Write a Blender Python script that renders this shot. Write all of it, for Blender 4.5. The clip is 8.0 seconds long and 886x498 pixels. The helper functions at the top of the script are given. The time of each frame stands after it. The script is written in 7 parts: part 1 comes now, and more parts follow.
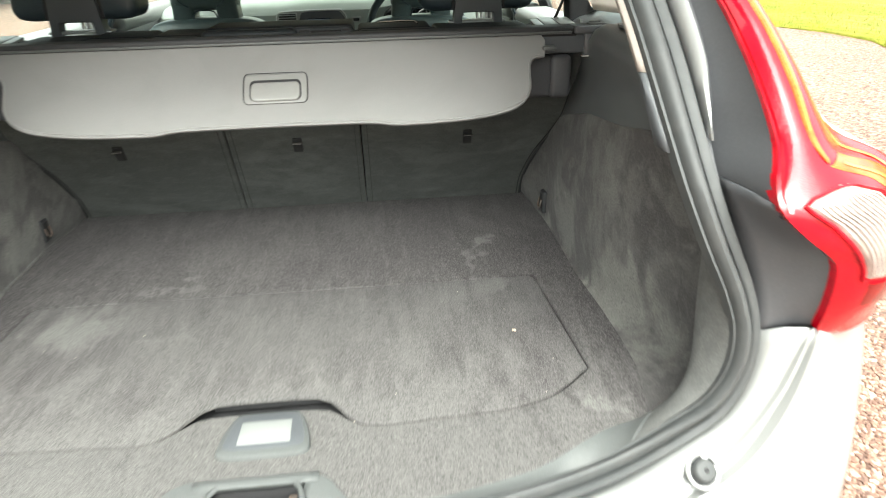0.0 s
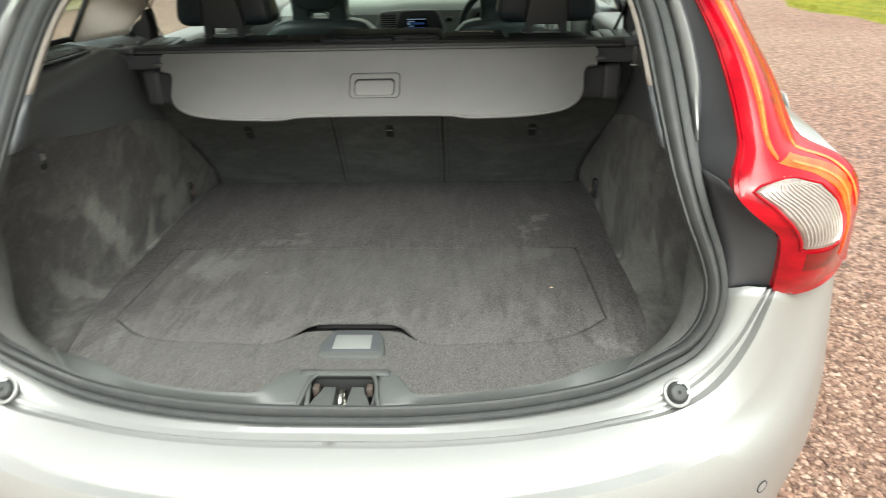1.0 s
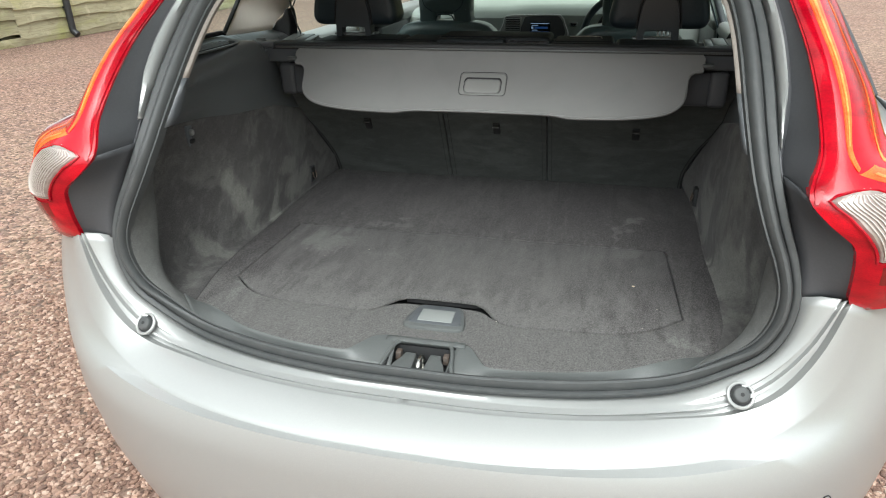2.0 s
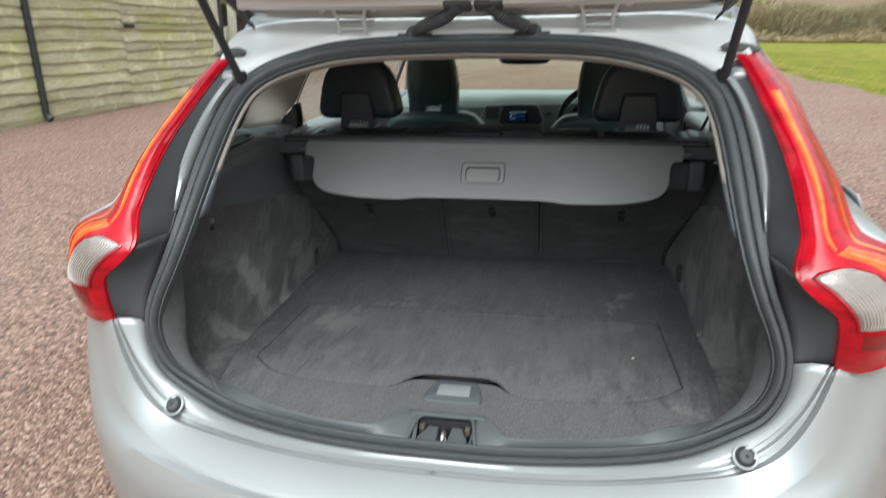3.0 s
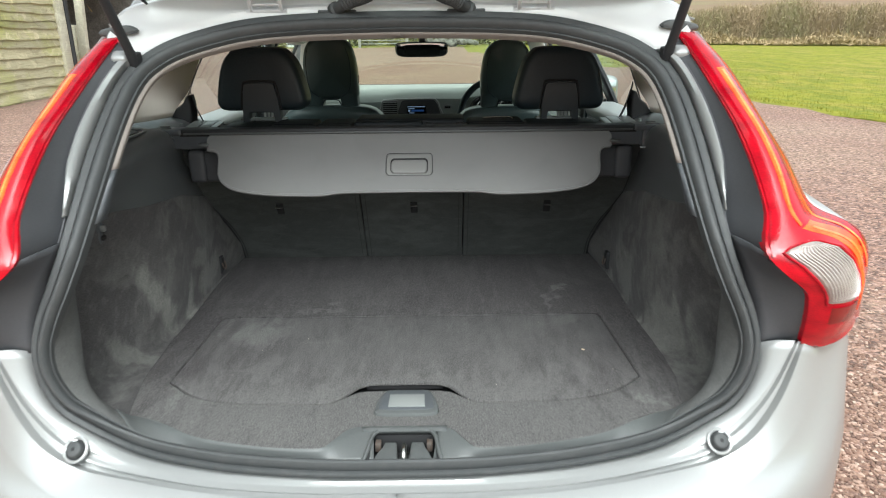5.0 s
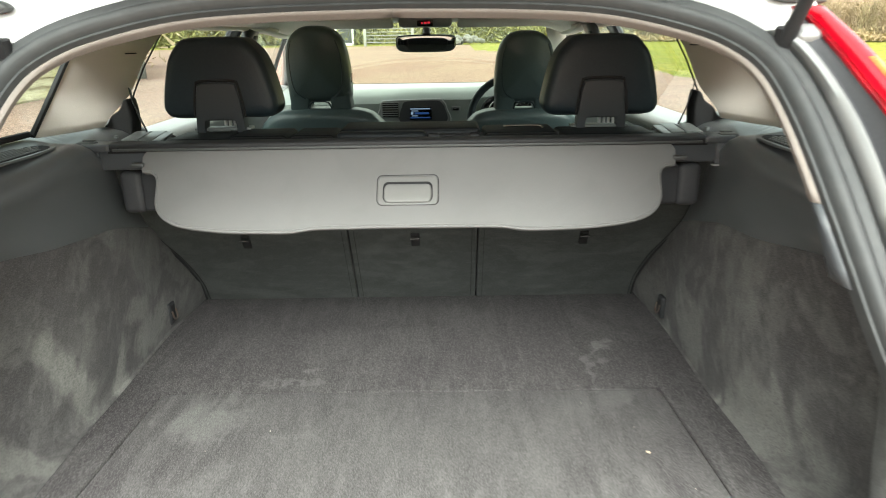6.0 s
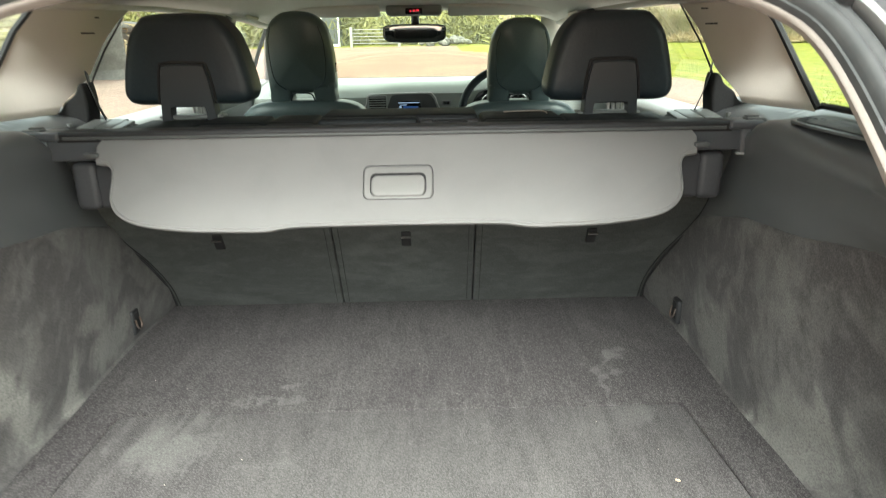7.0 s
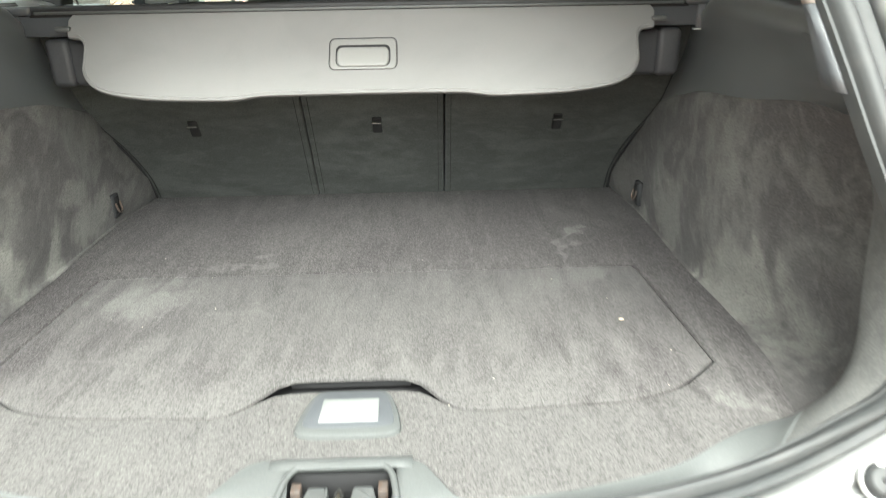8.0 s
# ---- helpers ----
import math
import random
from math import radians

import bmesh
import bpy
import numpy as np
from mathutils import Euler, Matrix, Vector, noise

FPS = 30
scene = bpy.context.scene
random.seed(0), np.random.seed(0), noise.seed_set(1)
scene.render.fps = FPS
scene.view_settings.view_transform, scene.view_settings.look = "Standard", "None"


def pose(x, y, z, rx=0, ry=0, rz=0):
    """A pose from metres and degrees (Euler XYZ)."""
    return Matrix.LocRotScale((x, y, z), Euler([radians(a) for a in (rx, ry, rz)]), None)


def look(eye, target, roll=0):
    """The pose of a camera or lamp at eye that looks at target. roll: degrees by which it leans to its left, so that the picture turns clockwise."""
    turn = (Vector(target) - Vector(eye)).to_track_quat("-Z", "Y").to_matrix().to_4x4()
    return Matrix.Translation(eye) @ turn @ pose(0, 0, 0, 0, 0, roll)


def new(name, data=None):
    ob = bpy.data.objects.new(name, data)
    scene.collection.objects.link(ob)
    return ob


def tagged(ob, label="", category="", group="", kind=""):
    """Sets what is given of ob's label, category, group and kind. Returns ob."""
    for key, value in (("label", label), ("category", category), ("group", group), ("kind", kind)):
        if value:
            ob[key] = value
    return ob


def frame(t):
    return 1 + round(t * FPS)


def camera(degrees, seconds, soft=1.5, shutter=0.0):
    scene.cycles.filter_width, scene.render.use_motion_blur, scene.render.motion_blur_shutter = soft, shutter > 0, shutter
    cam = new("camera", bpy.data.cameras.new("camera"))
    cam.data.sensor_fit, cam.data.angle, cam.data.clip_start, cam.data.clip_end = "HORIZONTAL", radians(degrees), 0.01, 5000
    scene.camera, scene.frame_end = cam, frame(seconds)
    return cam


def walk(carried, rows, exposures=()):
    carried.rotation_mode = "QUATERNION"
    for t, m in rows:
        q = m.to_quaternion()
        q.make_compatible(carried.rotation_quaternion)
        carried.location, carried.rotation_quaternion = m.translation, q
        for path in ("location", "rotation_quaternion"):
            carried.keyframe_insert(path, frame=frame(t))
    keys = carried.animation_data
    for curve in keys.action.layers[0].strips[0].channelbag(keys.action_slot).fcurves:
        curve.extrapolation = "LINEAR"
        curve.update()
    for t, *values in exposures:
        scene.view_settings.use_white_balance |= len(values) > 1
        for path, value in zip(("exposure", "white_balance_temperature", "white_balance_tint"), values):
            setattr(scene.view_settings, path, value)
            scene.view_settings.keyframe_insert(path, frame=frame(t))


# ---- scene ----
cam = camera(67.8, 8.0, 1.0, 0.5)
PATH = [
    (0, (0.175, -0.553, 1.285), (0.351, 1.256, 0.451), -1.4),
    (0.2, (0.17, -0.636, 1.303), (0.325, 1.172, 0.457), -1.4),
    (0.5, (0.182, -0.741, 1.328), (0.284, 1.067, 0.481), -1.3),
    (1, (0.214, -0.823, 1.358), (0.129, 0.984, 0.503), -1.4),
    (1.3, (0.255, -0.852, 1.358), (0.005, 0.942, 0.514), -1.3),
    (1.5, (0.276, -0.87, 1.36), (-0.078, 0.91, 0.519), -1.3),
    (1.7, (0.293, -0.884, 1.363), (-0.142, 0.876, 0.52), -1.2),
    (2.8, (0.211, -1.0, 1.396), (-0.175, 0.83, 0.687), -0.7),
    (3, (0.206, -1.016, 1.41), (-0.144, 0.851, 0.785), -0.9),
    (3.2, (0.203, -1.03, 1.403), (-0.094, 0.862, 0.842), -0.9),
    (3.5, (0.187, -1.04, 1.387), (-0.011, 0.87, 0.827), -0.9),
    (3.8, (0.156, -1.04, 1.377), (0.062, 0.876, 0.809), -1.0),
    (4, (0.135, -1.04, 1.378), (0.091, 0.877, 0.807), -1.0),
    (4.2, (0.108, -1.04, 1.383), (0.09, 0.875, 0.808), -0.9),
    (5.3, (0.071, -0.801, 1.361), (0.081, 1.096, 0.727), -0.6),
    (5.5, (0.082, -0.699, 1.363), (0.08, 1.197, 0.729), -0.9),
    (5.8, (0.081, -0.58, 1.352), (0.075, 1.321, 0.716), -0.9),
    (6, (0.069, -0.518, 1.337), (0.059, 1.381, 0.709), -0.9),
    (6.5, (0.04, -0.425, 1.322), (0.047, 1.476, 0.7), -0.9),
    (6.8, (0.044, -0.404, 1.317), (0.065, 1.505, 0.695), -0.9),
    (7, (0.056, -0.389, 1.291), (0.083, 1.511, 0.667), -0.9),
    (7.2, (0.06, -0.382, 1.264), (0.093, 1.503, 0.627), -0.9),
    (7.5, (0.075, -0.394, 1.219), (0.112, 1.476, 0.511), -1.0),
    (7.8, (0.093, -0.44, 1.191), (0.133, 1.42, 0.429), -1.0),
    (8, (0.103, -0.485, 1.174), (0.143, 1.366, 0.417), -1.0),
]
EXPOSURE = [(0, 2.38, 6550, 1), (0.5, 1.83, 6550, 0), (1.0, 1.38, 6600, 1), (1.5, 1.25, 6450, 3), (3.0, 0.88, 5950, 2), (3.5, 0.77, 6000, 3), (4.0, 0.80, 6000, 3),
            (5.5, 1.62, 6300, 2), (6.0, 2.08, 6500, 1), (6.5, 2.35, 6500, 1), (7.0, 2.40, 6500, 1), (7.5, 2.38, 6500, 1), (8.0, 2.63, 6500, 1)]
walk(cam, [(t, look(eye, target, roll)) for t, eye, target, roll in PATH], EXPOSURE)

# ---- world and sun: a bright overcast sky ----
world = bpy.data.worlds.new("overcast_sky")
scene.world = world
world.use_nodes = True
wn = world.node_tree.nodes
wl = world.node_tree.links
sky = wn.new("ShaderNodeTexSky")
sky.sky_type = "NISHITA"
sky.sun_disc = False
sky.sun_elevation, sky.sun_rotation = radians(56), radians(174)
sky.air_density, sky.dust_density, sky.ozone_density = 1.0, 7.0, 1.0
grey = wn.new("ShaderNodeHueSaturation")
grey.inputs["Saturation"].default_value = 0.14
wl.new(sky.outputs["Color"], grey.inputs["Color"])
wl.new(grey.outputs["Color"], wn["Background"].inputs["Color"])
wn["Background"].inputs["Strength"].default_value = 0.15
sun = new("sun", bpy.data.lights.new("sun", "SUN"))
sun.data.energy, sun.data.angle, sun.data.color = 0.35, radians(50), (1.0, 0.97, 0.93)
sun.matrix_world = look((0.9, -4.0, 7.4), (0, 0.5, 0.7))


# ---- materials ----
def material(name, base, rough=0.6, metal=0.0, spec=0.5, coat=0.0, sheen=0.0):
    m = bpy.data.materials.new(name)
    m.use_nodes = True
    b = m.node_tree.nodes["Principled BSDF"]
    b.inputs["Base Color"].default_value = (*base, 1)
    b.inputs["Roughness"].default_value = rough
    b.inputs["Metallic"].default_value = metal
    b.inputs["Specular IOR Level"].default_value = spec
    b.inputs["Coat Weight"].default_value = coat
    b.inputs["Sheen Weight"].default_value = sheen
    return m


def noise_node(m, scale, detail=4, rough=0.55, stretch=(1, 1, 1), warp=0.0, lean_=0.0):
    n, l = m.node_tree.nodes, m.node_tree.links
    co = n.new("ShaderNodeTexCoord")
    mp = n.new("ShaderNodeMapping")
    if lean_:
        mp.vector_type = "TEXTURE"
        mp.inputs["Rotation"].default_value = (radians(lean_), 0, 0)
        mp.inputs["Scale"].default_value = [1 / c for c in stretch]
    else:
        mp.inputs["Scale"].default_value = stretch
    tx = n.new("ShaderNodeTexNoise")
    tx.inputs["Scale"].default_value = scale
    tx.inputs["Detail"].default_value = detail
    tx.inputs["Roughness"].default_value = rough
    tx.inputs["Distortion"].default_value = warp
    l.new(co.outputs["Object"], mp.inputs["Vector"])
    l.new(mp.outputs["Vector"], tx.inputs["Vector"])
    return tx


def vary(m, layers, bump=0.0, bump_from=0, distance=0.002):
    """Tint the base by noise layers: (scale, low, high, colour, amount, stretch, warp[, lean about x]), and bump by one of them."""
    n, l = m.node_tree.nodes, m.node_tree.links
    b = n["Principled BSDF"]
    colour = n.new("ShaderNodeRGB")
    colour.outputs[0].default_value = b.inputs["Base Color"].default_value
    last, made = colour.outputs[0], []
    for scale, low, high, tint, amount, stretch, warp, *lean_ in layers:
        tx = noise_node(m, scale, 5, 0.6, stretch, warp, *lean_)
        made.append(tx)
        ramp = n.new("ShaderNodeMapRange")
        ramp.inputs["From Min"].default_value, ramp.inputs["From Max"].default_value = low, high
        ramp.inputs["To Max"].default_value = amount
        l.new(tx.outputs["Fac"], ramp.inputs["Value"])
        mix = n.new("ShaderNodeMix")
        mix.data_type = "RGBA"
        l.new(ramp.outputs["Result"], mix.inputs["Factor"])
        l.new(last, mix.inputs["A"])
        mix.inputs["B"].default_value = (*tint, 1)
        last = mix.outputs["Result"]
    l.new(last, b.inputs["Base Color"])
    if bump:
        bp = n.new("ShaderNodeBump")
        bp.inputs["Strength"].default_value, bp.inputs["Distance"].default_value = bump, distance
        l.new(made[bump_from].outputs["Fac"], bp.inputs["Height"])
        l.new(bp.outputs["Normal"], b.inputs["Normal"])
    return m


ONE = (1, 1, 1)


def carpet(name, dark, light, ribs=0.0, brushed=0.75, cover=0.0):
    """Velour: a dark pile with paler brushed patches, fine grain, and faint ribs along y."""
    m = material(name, dark, 0.95, spec=0.10, sheen=0.10)
    deep = tuple(c * 0.5 for c in dark)
    pale = tuple(c * 1.35 for c in light)
    return vary(m, [(3.6, 0.46 - cover, 0.58 - cover, light, brushed, (1, 0.9, 0.6), 1.2), (9, 0.48 - cover, 0.62 - cover, light, brushed * 0.5, (1.5, 0.7, 0.6), 1.0), (5.5, 0.50, 0.62, dark, 0.5, (1.2, 0.8, 0.7), 0.9),
                    (20, 0.48, 0.66, deep, 0.42 * ribs, (1, 0.14, 1), 0.8), (34, 0.50, 0.64, light, 0.34 * ribs, (1, 0.16, 1), 0.6), (210, 0.48, 0.60, deep, 0.30 * ribs, (1, 0.22, 1), 0.2),
                    (540, 0.45, 0.58, pale, 0.58, (1, 0.75, 1), 0), (440, 0.45, 0.58, deep, 0.72, (1, 0.75, 1), 0)], 0.55, 7, 0.0010)


def brushed_velour(name, dark, light, along, slant, amount):
    """Short velour with crisp-edged strokes where the pile was brushed the other way."""
    m = material(name, dark, 0.95, spec=0.10, sheen=0.10)
    deep = tuple(c * 0.62 for c in dark)
    a, b = along
    return vary(m, [(4.5, 0.47, 0.55, light, 0.55 * amount, (b, a, 1), 0.9, slant), (12, 0.50, 0.57, light, 0.42 * amount, (b, a, 1), 0.9, slant + 7), (7, 0.50, 0.58, dark, 0.65, (b, a, 1), 0.8, slant - 8),
                    (30, 0.50, 0.60, deep, 0.32 * amount, (b, a * 0.7, 1), 0.6, slant + 3), (70, 0.52, 0.64, light, 0.28 * amount, (b, a * 0.6, 1), 0.5, slant),
                    (620, 0.42, 0.62, light, 0.32, (1, 0.8, 0.8), 0, slant), (520, 0.42, 0.62, deep, 0.44, (1, 0.8, 0.8), 0, slant)], 0.3, 6, 0.0008)


def pale_marks(m, colour, spots, waver=0.13, slant=0.0, soft_=(1.15, 0.30)):
    """Brushed pale marks and wide pale ovals: (centre, half sizes, turn about z or x in degrees, strength)."""
    n, l = m.node_tree.nodes, m.node_tree.links
    b = n["Principled BSDF"]
    co = n.new("ShaderNodeTexCoord")
    shake = noise_node(m, 17, 6, 0.68)
    part_ = n.new("ShaderNodeVectorMath")
    part_.operation = "MULTIPLY_ADD"
    part_.inputs[1].default_value = (waver, waver, waver)
    l.new(shake.outputs["Color"], part_.inputs[0])
    l.new(co.outputs["Object"], part_.inputs[2])
    stroke = noise_node(m, 34, 5, 0.6, (1, 0.25, 1), 0.4, slant)
    total = None
    for centre, size, turn, amount in spots:
        mp = n.new("ShaderNodeMapping")
        mp.vector_type = "TEXTURE"
        mp.inputs["Location"].default_value = [c + waver / 2 for c in centre]
        mp.inputs["Rotation"].default_value = (0, 0, radians(turn)) if size[2] > 0.5 else (radians(turn), 0, 0)
        mp.inputs["Scale"].default_value = size
        l.new(part_.outputs["Vector"], mp.inputs["Vector"])
        far = n.new("ShaderNodeVectorMath")
        far.operation = "LENGTH"
        l.new(mp.outputs["Vector"], far.inputs[0])
        frayed = n.new("ShaderNodeMath")
        frayed.operation = "MULTIPLY_ADD"
        frayed.inputs[1].default_value = 1.7
        l.new(stroke.outputs["Fac"], frayed.inputs[0])
        l.new(far.outputs["Value"], frayed.inputs[2])
        fall = n.new("ShaderNodeMapRange")
        fall.interpolation_type = "SMOOTHSTEP"
        fall.inputs["From Min"].default_value, fall.inputs["From Max"].default_value = soft_[0] + 0.85, soft_[1] + 0.85
        fall.inputs["To Max"].default_value = amount
        l.new(frayed.outputs["Value"], fall.inputs["Value"])
        if total is None:
            total = fall.outputs["Result"]
        else:
            top = n.new("ShaderNodeMath")
            top.operation = "MAXIMUM"
            l.new(total, top.inputs[0])
            l.new(fall.outputs["Result"], top.inputs[1])
            total = top.outputs["Value"]
    nap = noise_node(m, 420, 5, 0.7, (1.2, 0.6, 1))
    ramp = n.new("ShaderNodeMapRange")
    ramp.inputs["From Min"].default_value, ramp.inputs["From Max"].default_value, ramp.inputs["To Min"].default_value = 0.36, 0.58, 0.30
    l.new(nap.outputs["Fac"], ramp.inputs["Value"])
    times = n.new("ShaderNodeMath")
    times.operation = "MULTIPLY"
    l.new(total, times.inputs[0])
    l.new(ramp.outputs["Result"], times.inputs[1])
    mix = n.new("ShaderNodeMix")
    mix.data_type = "RGBA"
    l.new(times.outputs["Value"], mix.inputs["Factor"])
    l.new(b.inputs["Base Color"].links[0].from_socket, mix.inputs["A"])
    mix.inputs["B"].default_value = (*colour, 1)
    l.new(mix.outputs["Result"], b.inputs["Base Color"])


M_PAINT = material("silver_paint", (0.345, 0.35, 0.345), 0.38, 0.36, 0.5, 0.45)
vary(M_PAINT, [(900, 0.45, 0.65, (0.46, 0.47, 0.46), 0.25, ONE, 0), (2.5, 0.5, 0.8, (0.35, 0.36, 0.355), 0.3, ONE, 0.5)])
# Paler copy of the silver paint: light on gutter and tailgate put into colour.
M_LIT_PAINT = vary(material("lit_silver_paint", (0.76, 0.75, 0.735), 0.42, 0.0, coat=0.4), [(3, 0.45, 0.65, (0.70, 0.69, 0.675), 0.4, ONE, 0.4)])
M_CARPET = carpet("charcoal_carpet", (0.043, 0.037, 0.040), (0.110, 0.105, 0.101), 1.0, 0.36, -0.04)
M_CARPET_SIDE = brushed_velour("charcoal_side_carpet", (0.071, 0.066, 0.067), (0.172, 0.170, 0.159), (0.5, 1.0), 42, 1.0)
F = 0.718
# The last two entries are wide ovals that pale the floor's front half.
pale_marks(M_CARPET, (0.215, 0.214, 0.202), [((-0.34, 0.44, F), (0.085, 0.12, 1), 20, 0.51), ((-0.29, 0.30, F), (0.05, 0.09, 1), -30, 0.34), ((-0.18, 0.398, F), (0.10, 0.014, 1), -6, 0.34), ((-0.22, 0.574, F), (0.10, 0.012, 1), -4, 0.28),
    ((-0.20, 0.622, F), (0.05, 0.012, 1), 12, 0.34), ((0.385, 0.70, F), (0.055, 0.012, 1), 38, 0.40), ((0.345, 0.63, F), (0.016, 0.075, 1), -16, 0.32), ((0.20, 0.30, F), (0.07, 0.13, 1), 0, 0.31), ((0.10, 0.38, F), (0.16, 0.10, 1), 0, 0.24),
    ((-0.432, 0.165, F), (0.018, 0.075, 1), 12, 0.54), ((-0.18, 0.08, F), (0.11, 0.035, 1), -14, 0.37), ((0.455, 0.14, F), (0.03, 0.06, 1), 50, 0.58), ((0.28, 0.115, F), (0.18, 0.04, 1), 6, 0.24), ((0.36, 0.50, F), (0.05, 0.06, 1), 0, 0.27), ((-0.05, 0.30, F), (0.20, 0.10, 1), 0, 0.19), ((0.0, 0.06, F), (0.80, 0.34, 1), 0, 0.39), ((0.0, 0.34, F), (0.56, 0.24, 1), 0, 0.26)])
pale_marks(M_CARPET_SIDE, (0.25, 0.247, 0.225), [((0.56, 0.46, 0.67), (0.3, 0.034, 0.08), -24, 0.81), ((0.56, 0.375, 0.63), (0.3, 0.07, 0.02), -20, 0.77), ((0.55, 0.80, 0.69), (0.3, 0.035, 0.07), 40, 0.59), ((0.58, 0.40, 0.73), (0.3, 0.11, 0.09), 0, 0.47), ((0.58, 0.66, 0.77), (0.3, 0.10, 0.06), 20, 0.47), ((0.60, 0.28, 0.68), (0.3, 0.09, 0.08), 0, 0.42), ((0.56, 0.58, 0.66), (0.3, 0.10, 0.04), 0, 0.34),
    ((-0.56, 0.55, 0.70), (0.3, 0.036, 0.13), -32, 0.81), ((-0.60, 0.45, 0.80), (0.3, 0.04, 0.10), 8, 0.68), ((-0.57, 0.73, 0.77), (0.3, 0.11, 0.04), 10, 0.51), ((-0.58, 0.68, 0.82), (0.3, 0.07, 0.03), 0, 0.42), ((-0.64, 0.32, 0.72), (0.3, 0.030, 0.10), 20, 0.42), ((-0.57, 0.62, 0.65), (0.3, 0.12, 0.04), -10, 0.42)], 0.06, 42, (1.05, 0.45))
M_SEATBACK = brushed_velour("seat_back_carpet", (0.063, 0.067, 0.064), (0.124, 0.131, 0.124), (1.6, 0.45), 4, 0.8)
M_TRIM = vary(material("charcoal_plastic", (0.080, 0.086, 0.093), 0.31, spec=0.6), [(600, 0.4, 0.7, (0.108, 0.114, 0.122), 0.6, ONE, 0)], 0.35, 0, 0.0006)
M_SIDE_TRIM = vary(material("grained_side_trim", (0.108, 0.115, 0.118), 0.31, spec=0.8), [(600, 0.4, 0.7, (0.13, 0.137, 0.142), 0.6, ONE, 0), (5, 0.5, 0.7, (0.088, 0.093, 0.098), 0.4, ONE, 0.5)], 0.35, 0, 0.0006)
M_SILL = vary(material("slate_grey_plastic", (0.085, 0.090, 0.089), 0.45), [(500, 0.4, 0.7, (0.115, 0.12, 0.117), 0.5, ONE, 0), (8, 0.55, 0.8, (0.125, 0.125, 0.12), 0.35, (1, 3, 1), 0.6)], 0.3, 0, 0.0006)
M_RIM = vary(material("slate_rim_felt", (0.105, 0.106, 0.104), 0.85, spec=0.2), [(420, 0.42, 0.62, (0.155, 0.155, 0.15), 0.7, ONE, 0), (60, 0.45, 0.65, (0.08, 0.08, 0.078), 0.5, ONE, 0.3), (5, 0.5, 0.65, (0.11, 0.11, 0.105), 0.4, ONE, 0.5)], 0.5, 0, 0.001)
M_RUBBER = vary(material("seal_rubber", (0.050, 0.053, 0.054), 0.60), [(40, 0.45, 0.75, (0.082, 0.082, 0.080), 0.45, ONE, 0.3)], 0.2, 0, 0.001)
M_PANEL = vary(material("grey_black_plastic", (0.056, 0.058, 0.063), 0.5), [(300, 0.4, 0.7, (0.072, 0.072, 0.078), 0.5, ONE, 0), (6, 0.6, 0.8, (0.085, 0.078, 0.07), 0.25, (1, 1, 2), 0.6)])
# Near-black for dark fittings, and for shade painted into gaps and recesses.
M_DARK = material("dark_fittings_and_shade", (0.018, 0.018, 0.019), 0.8)
M_COVER = vary(material("grey_cover_vinyl", (0.190, 0.187, 0.184), 0.62, spec=0.35), [(700, 0.4, 0.7, (0.218, 0.215, 0.211), 0.5, ONE, 0), (7, 0.5, 0.65, (0.165, 0.163, 0.16), 0.4, ONE, 0.5)], 0.4, 0, 0.0008)
M_COVER_HANDLE = vary(material("grey_cover_handle", (0.205, 0.203, 0.198), 0.45), [(400, 0.4, 0.7, (0.235, 0.232, 0.226), 0.4, ONE, 0)])
M_BLACK = vary(material("black_moulded_plastic", (0.030, 0.031, 0.033), 0.54, spec=0.35), [(400, 0.4, 0.7, (0.042, 0.043, 0.045), 0.6, ONE, 0)], 0.25, 0, 0.0005)
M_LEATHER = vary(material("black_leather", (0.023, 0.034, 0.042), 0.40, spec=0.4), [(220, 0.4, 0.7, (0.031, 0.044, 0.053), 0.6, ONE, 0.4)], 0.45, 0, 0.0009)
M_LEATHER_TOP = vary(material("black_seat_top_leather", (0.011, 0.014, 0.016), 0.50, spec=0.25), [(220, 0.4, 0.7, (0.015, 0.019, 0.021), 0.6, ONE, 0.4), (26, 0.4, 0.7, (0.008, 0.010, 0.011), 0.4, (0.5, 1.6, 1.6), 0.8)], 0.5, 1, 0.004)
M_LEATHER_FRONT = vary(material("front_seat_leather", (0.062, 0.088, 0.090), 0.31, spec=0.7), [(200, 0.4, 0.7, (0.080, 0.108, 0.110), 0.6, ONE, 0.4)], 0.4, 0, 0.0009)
M_CREAM = vary(material("cream_lining", (0.76, 0.71, 0.65), 0.85, spec=0.2), [(350, 0.4, 0.7, (0.80, 0.75, 0.69), 0.5, ONE, 0), (3, 0.5, 0.7, (0.68, 0.63, 0.57), 0.4, ONE, 0.4)], 0.3, 0, 0.0008)
M_EDGE = vary(material("beige_edge_trim", (0.24, 0.21, 0.187), 0.75), [(200, 0.4, 0.6, (0.27, 0.237, 0.213), 0.5, ONE, 0)])
M_LATCH = vary(material("worn_grey_latch", (0.20, 0.215, 0.21), 0.28, spec=0.6), [(90, 0.45, 0.7, (0.26, 0.275, 0.27), 0.5, ONE, 0.3)], 0.2, 0, 0.0005)
M_BRACKET = vary(material("headrest_bracket_plastic", (0.048, 0.054, 0.060), 0.40), [(500, 0.4, 0.7, (0.058, 0.064, 0.070), 0.5, ONE, 0)], 0.2, 0, 0.0004)
M_DASH = vary(material("dash_top_grey", (0.31, 0.345, 0.32), 0.35), [(260, 0.4, 0.7, (0.36, 0.395, 0.37), 0.5, ONE, 0)], 0.3, 0, 0.001)
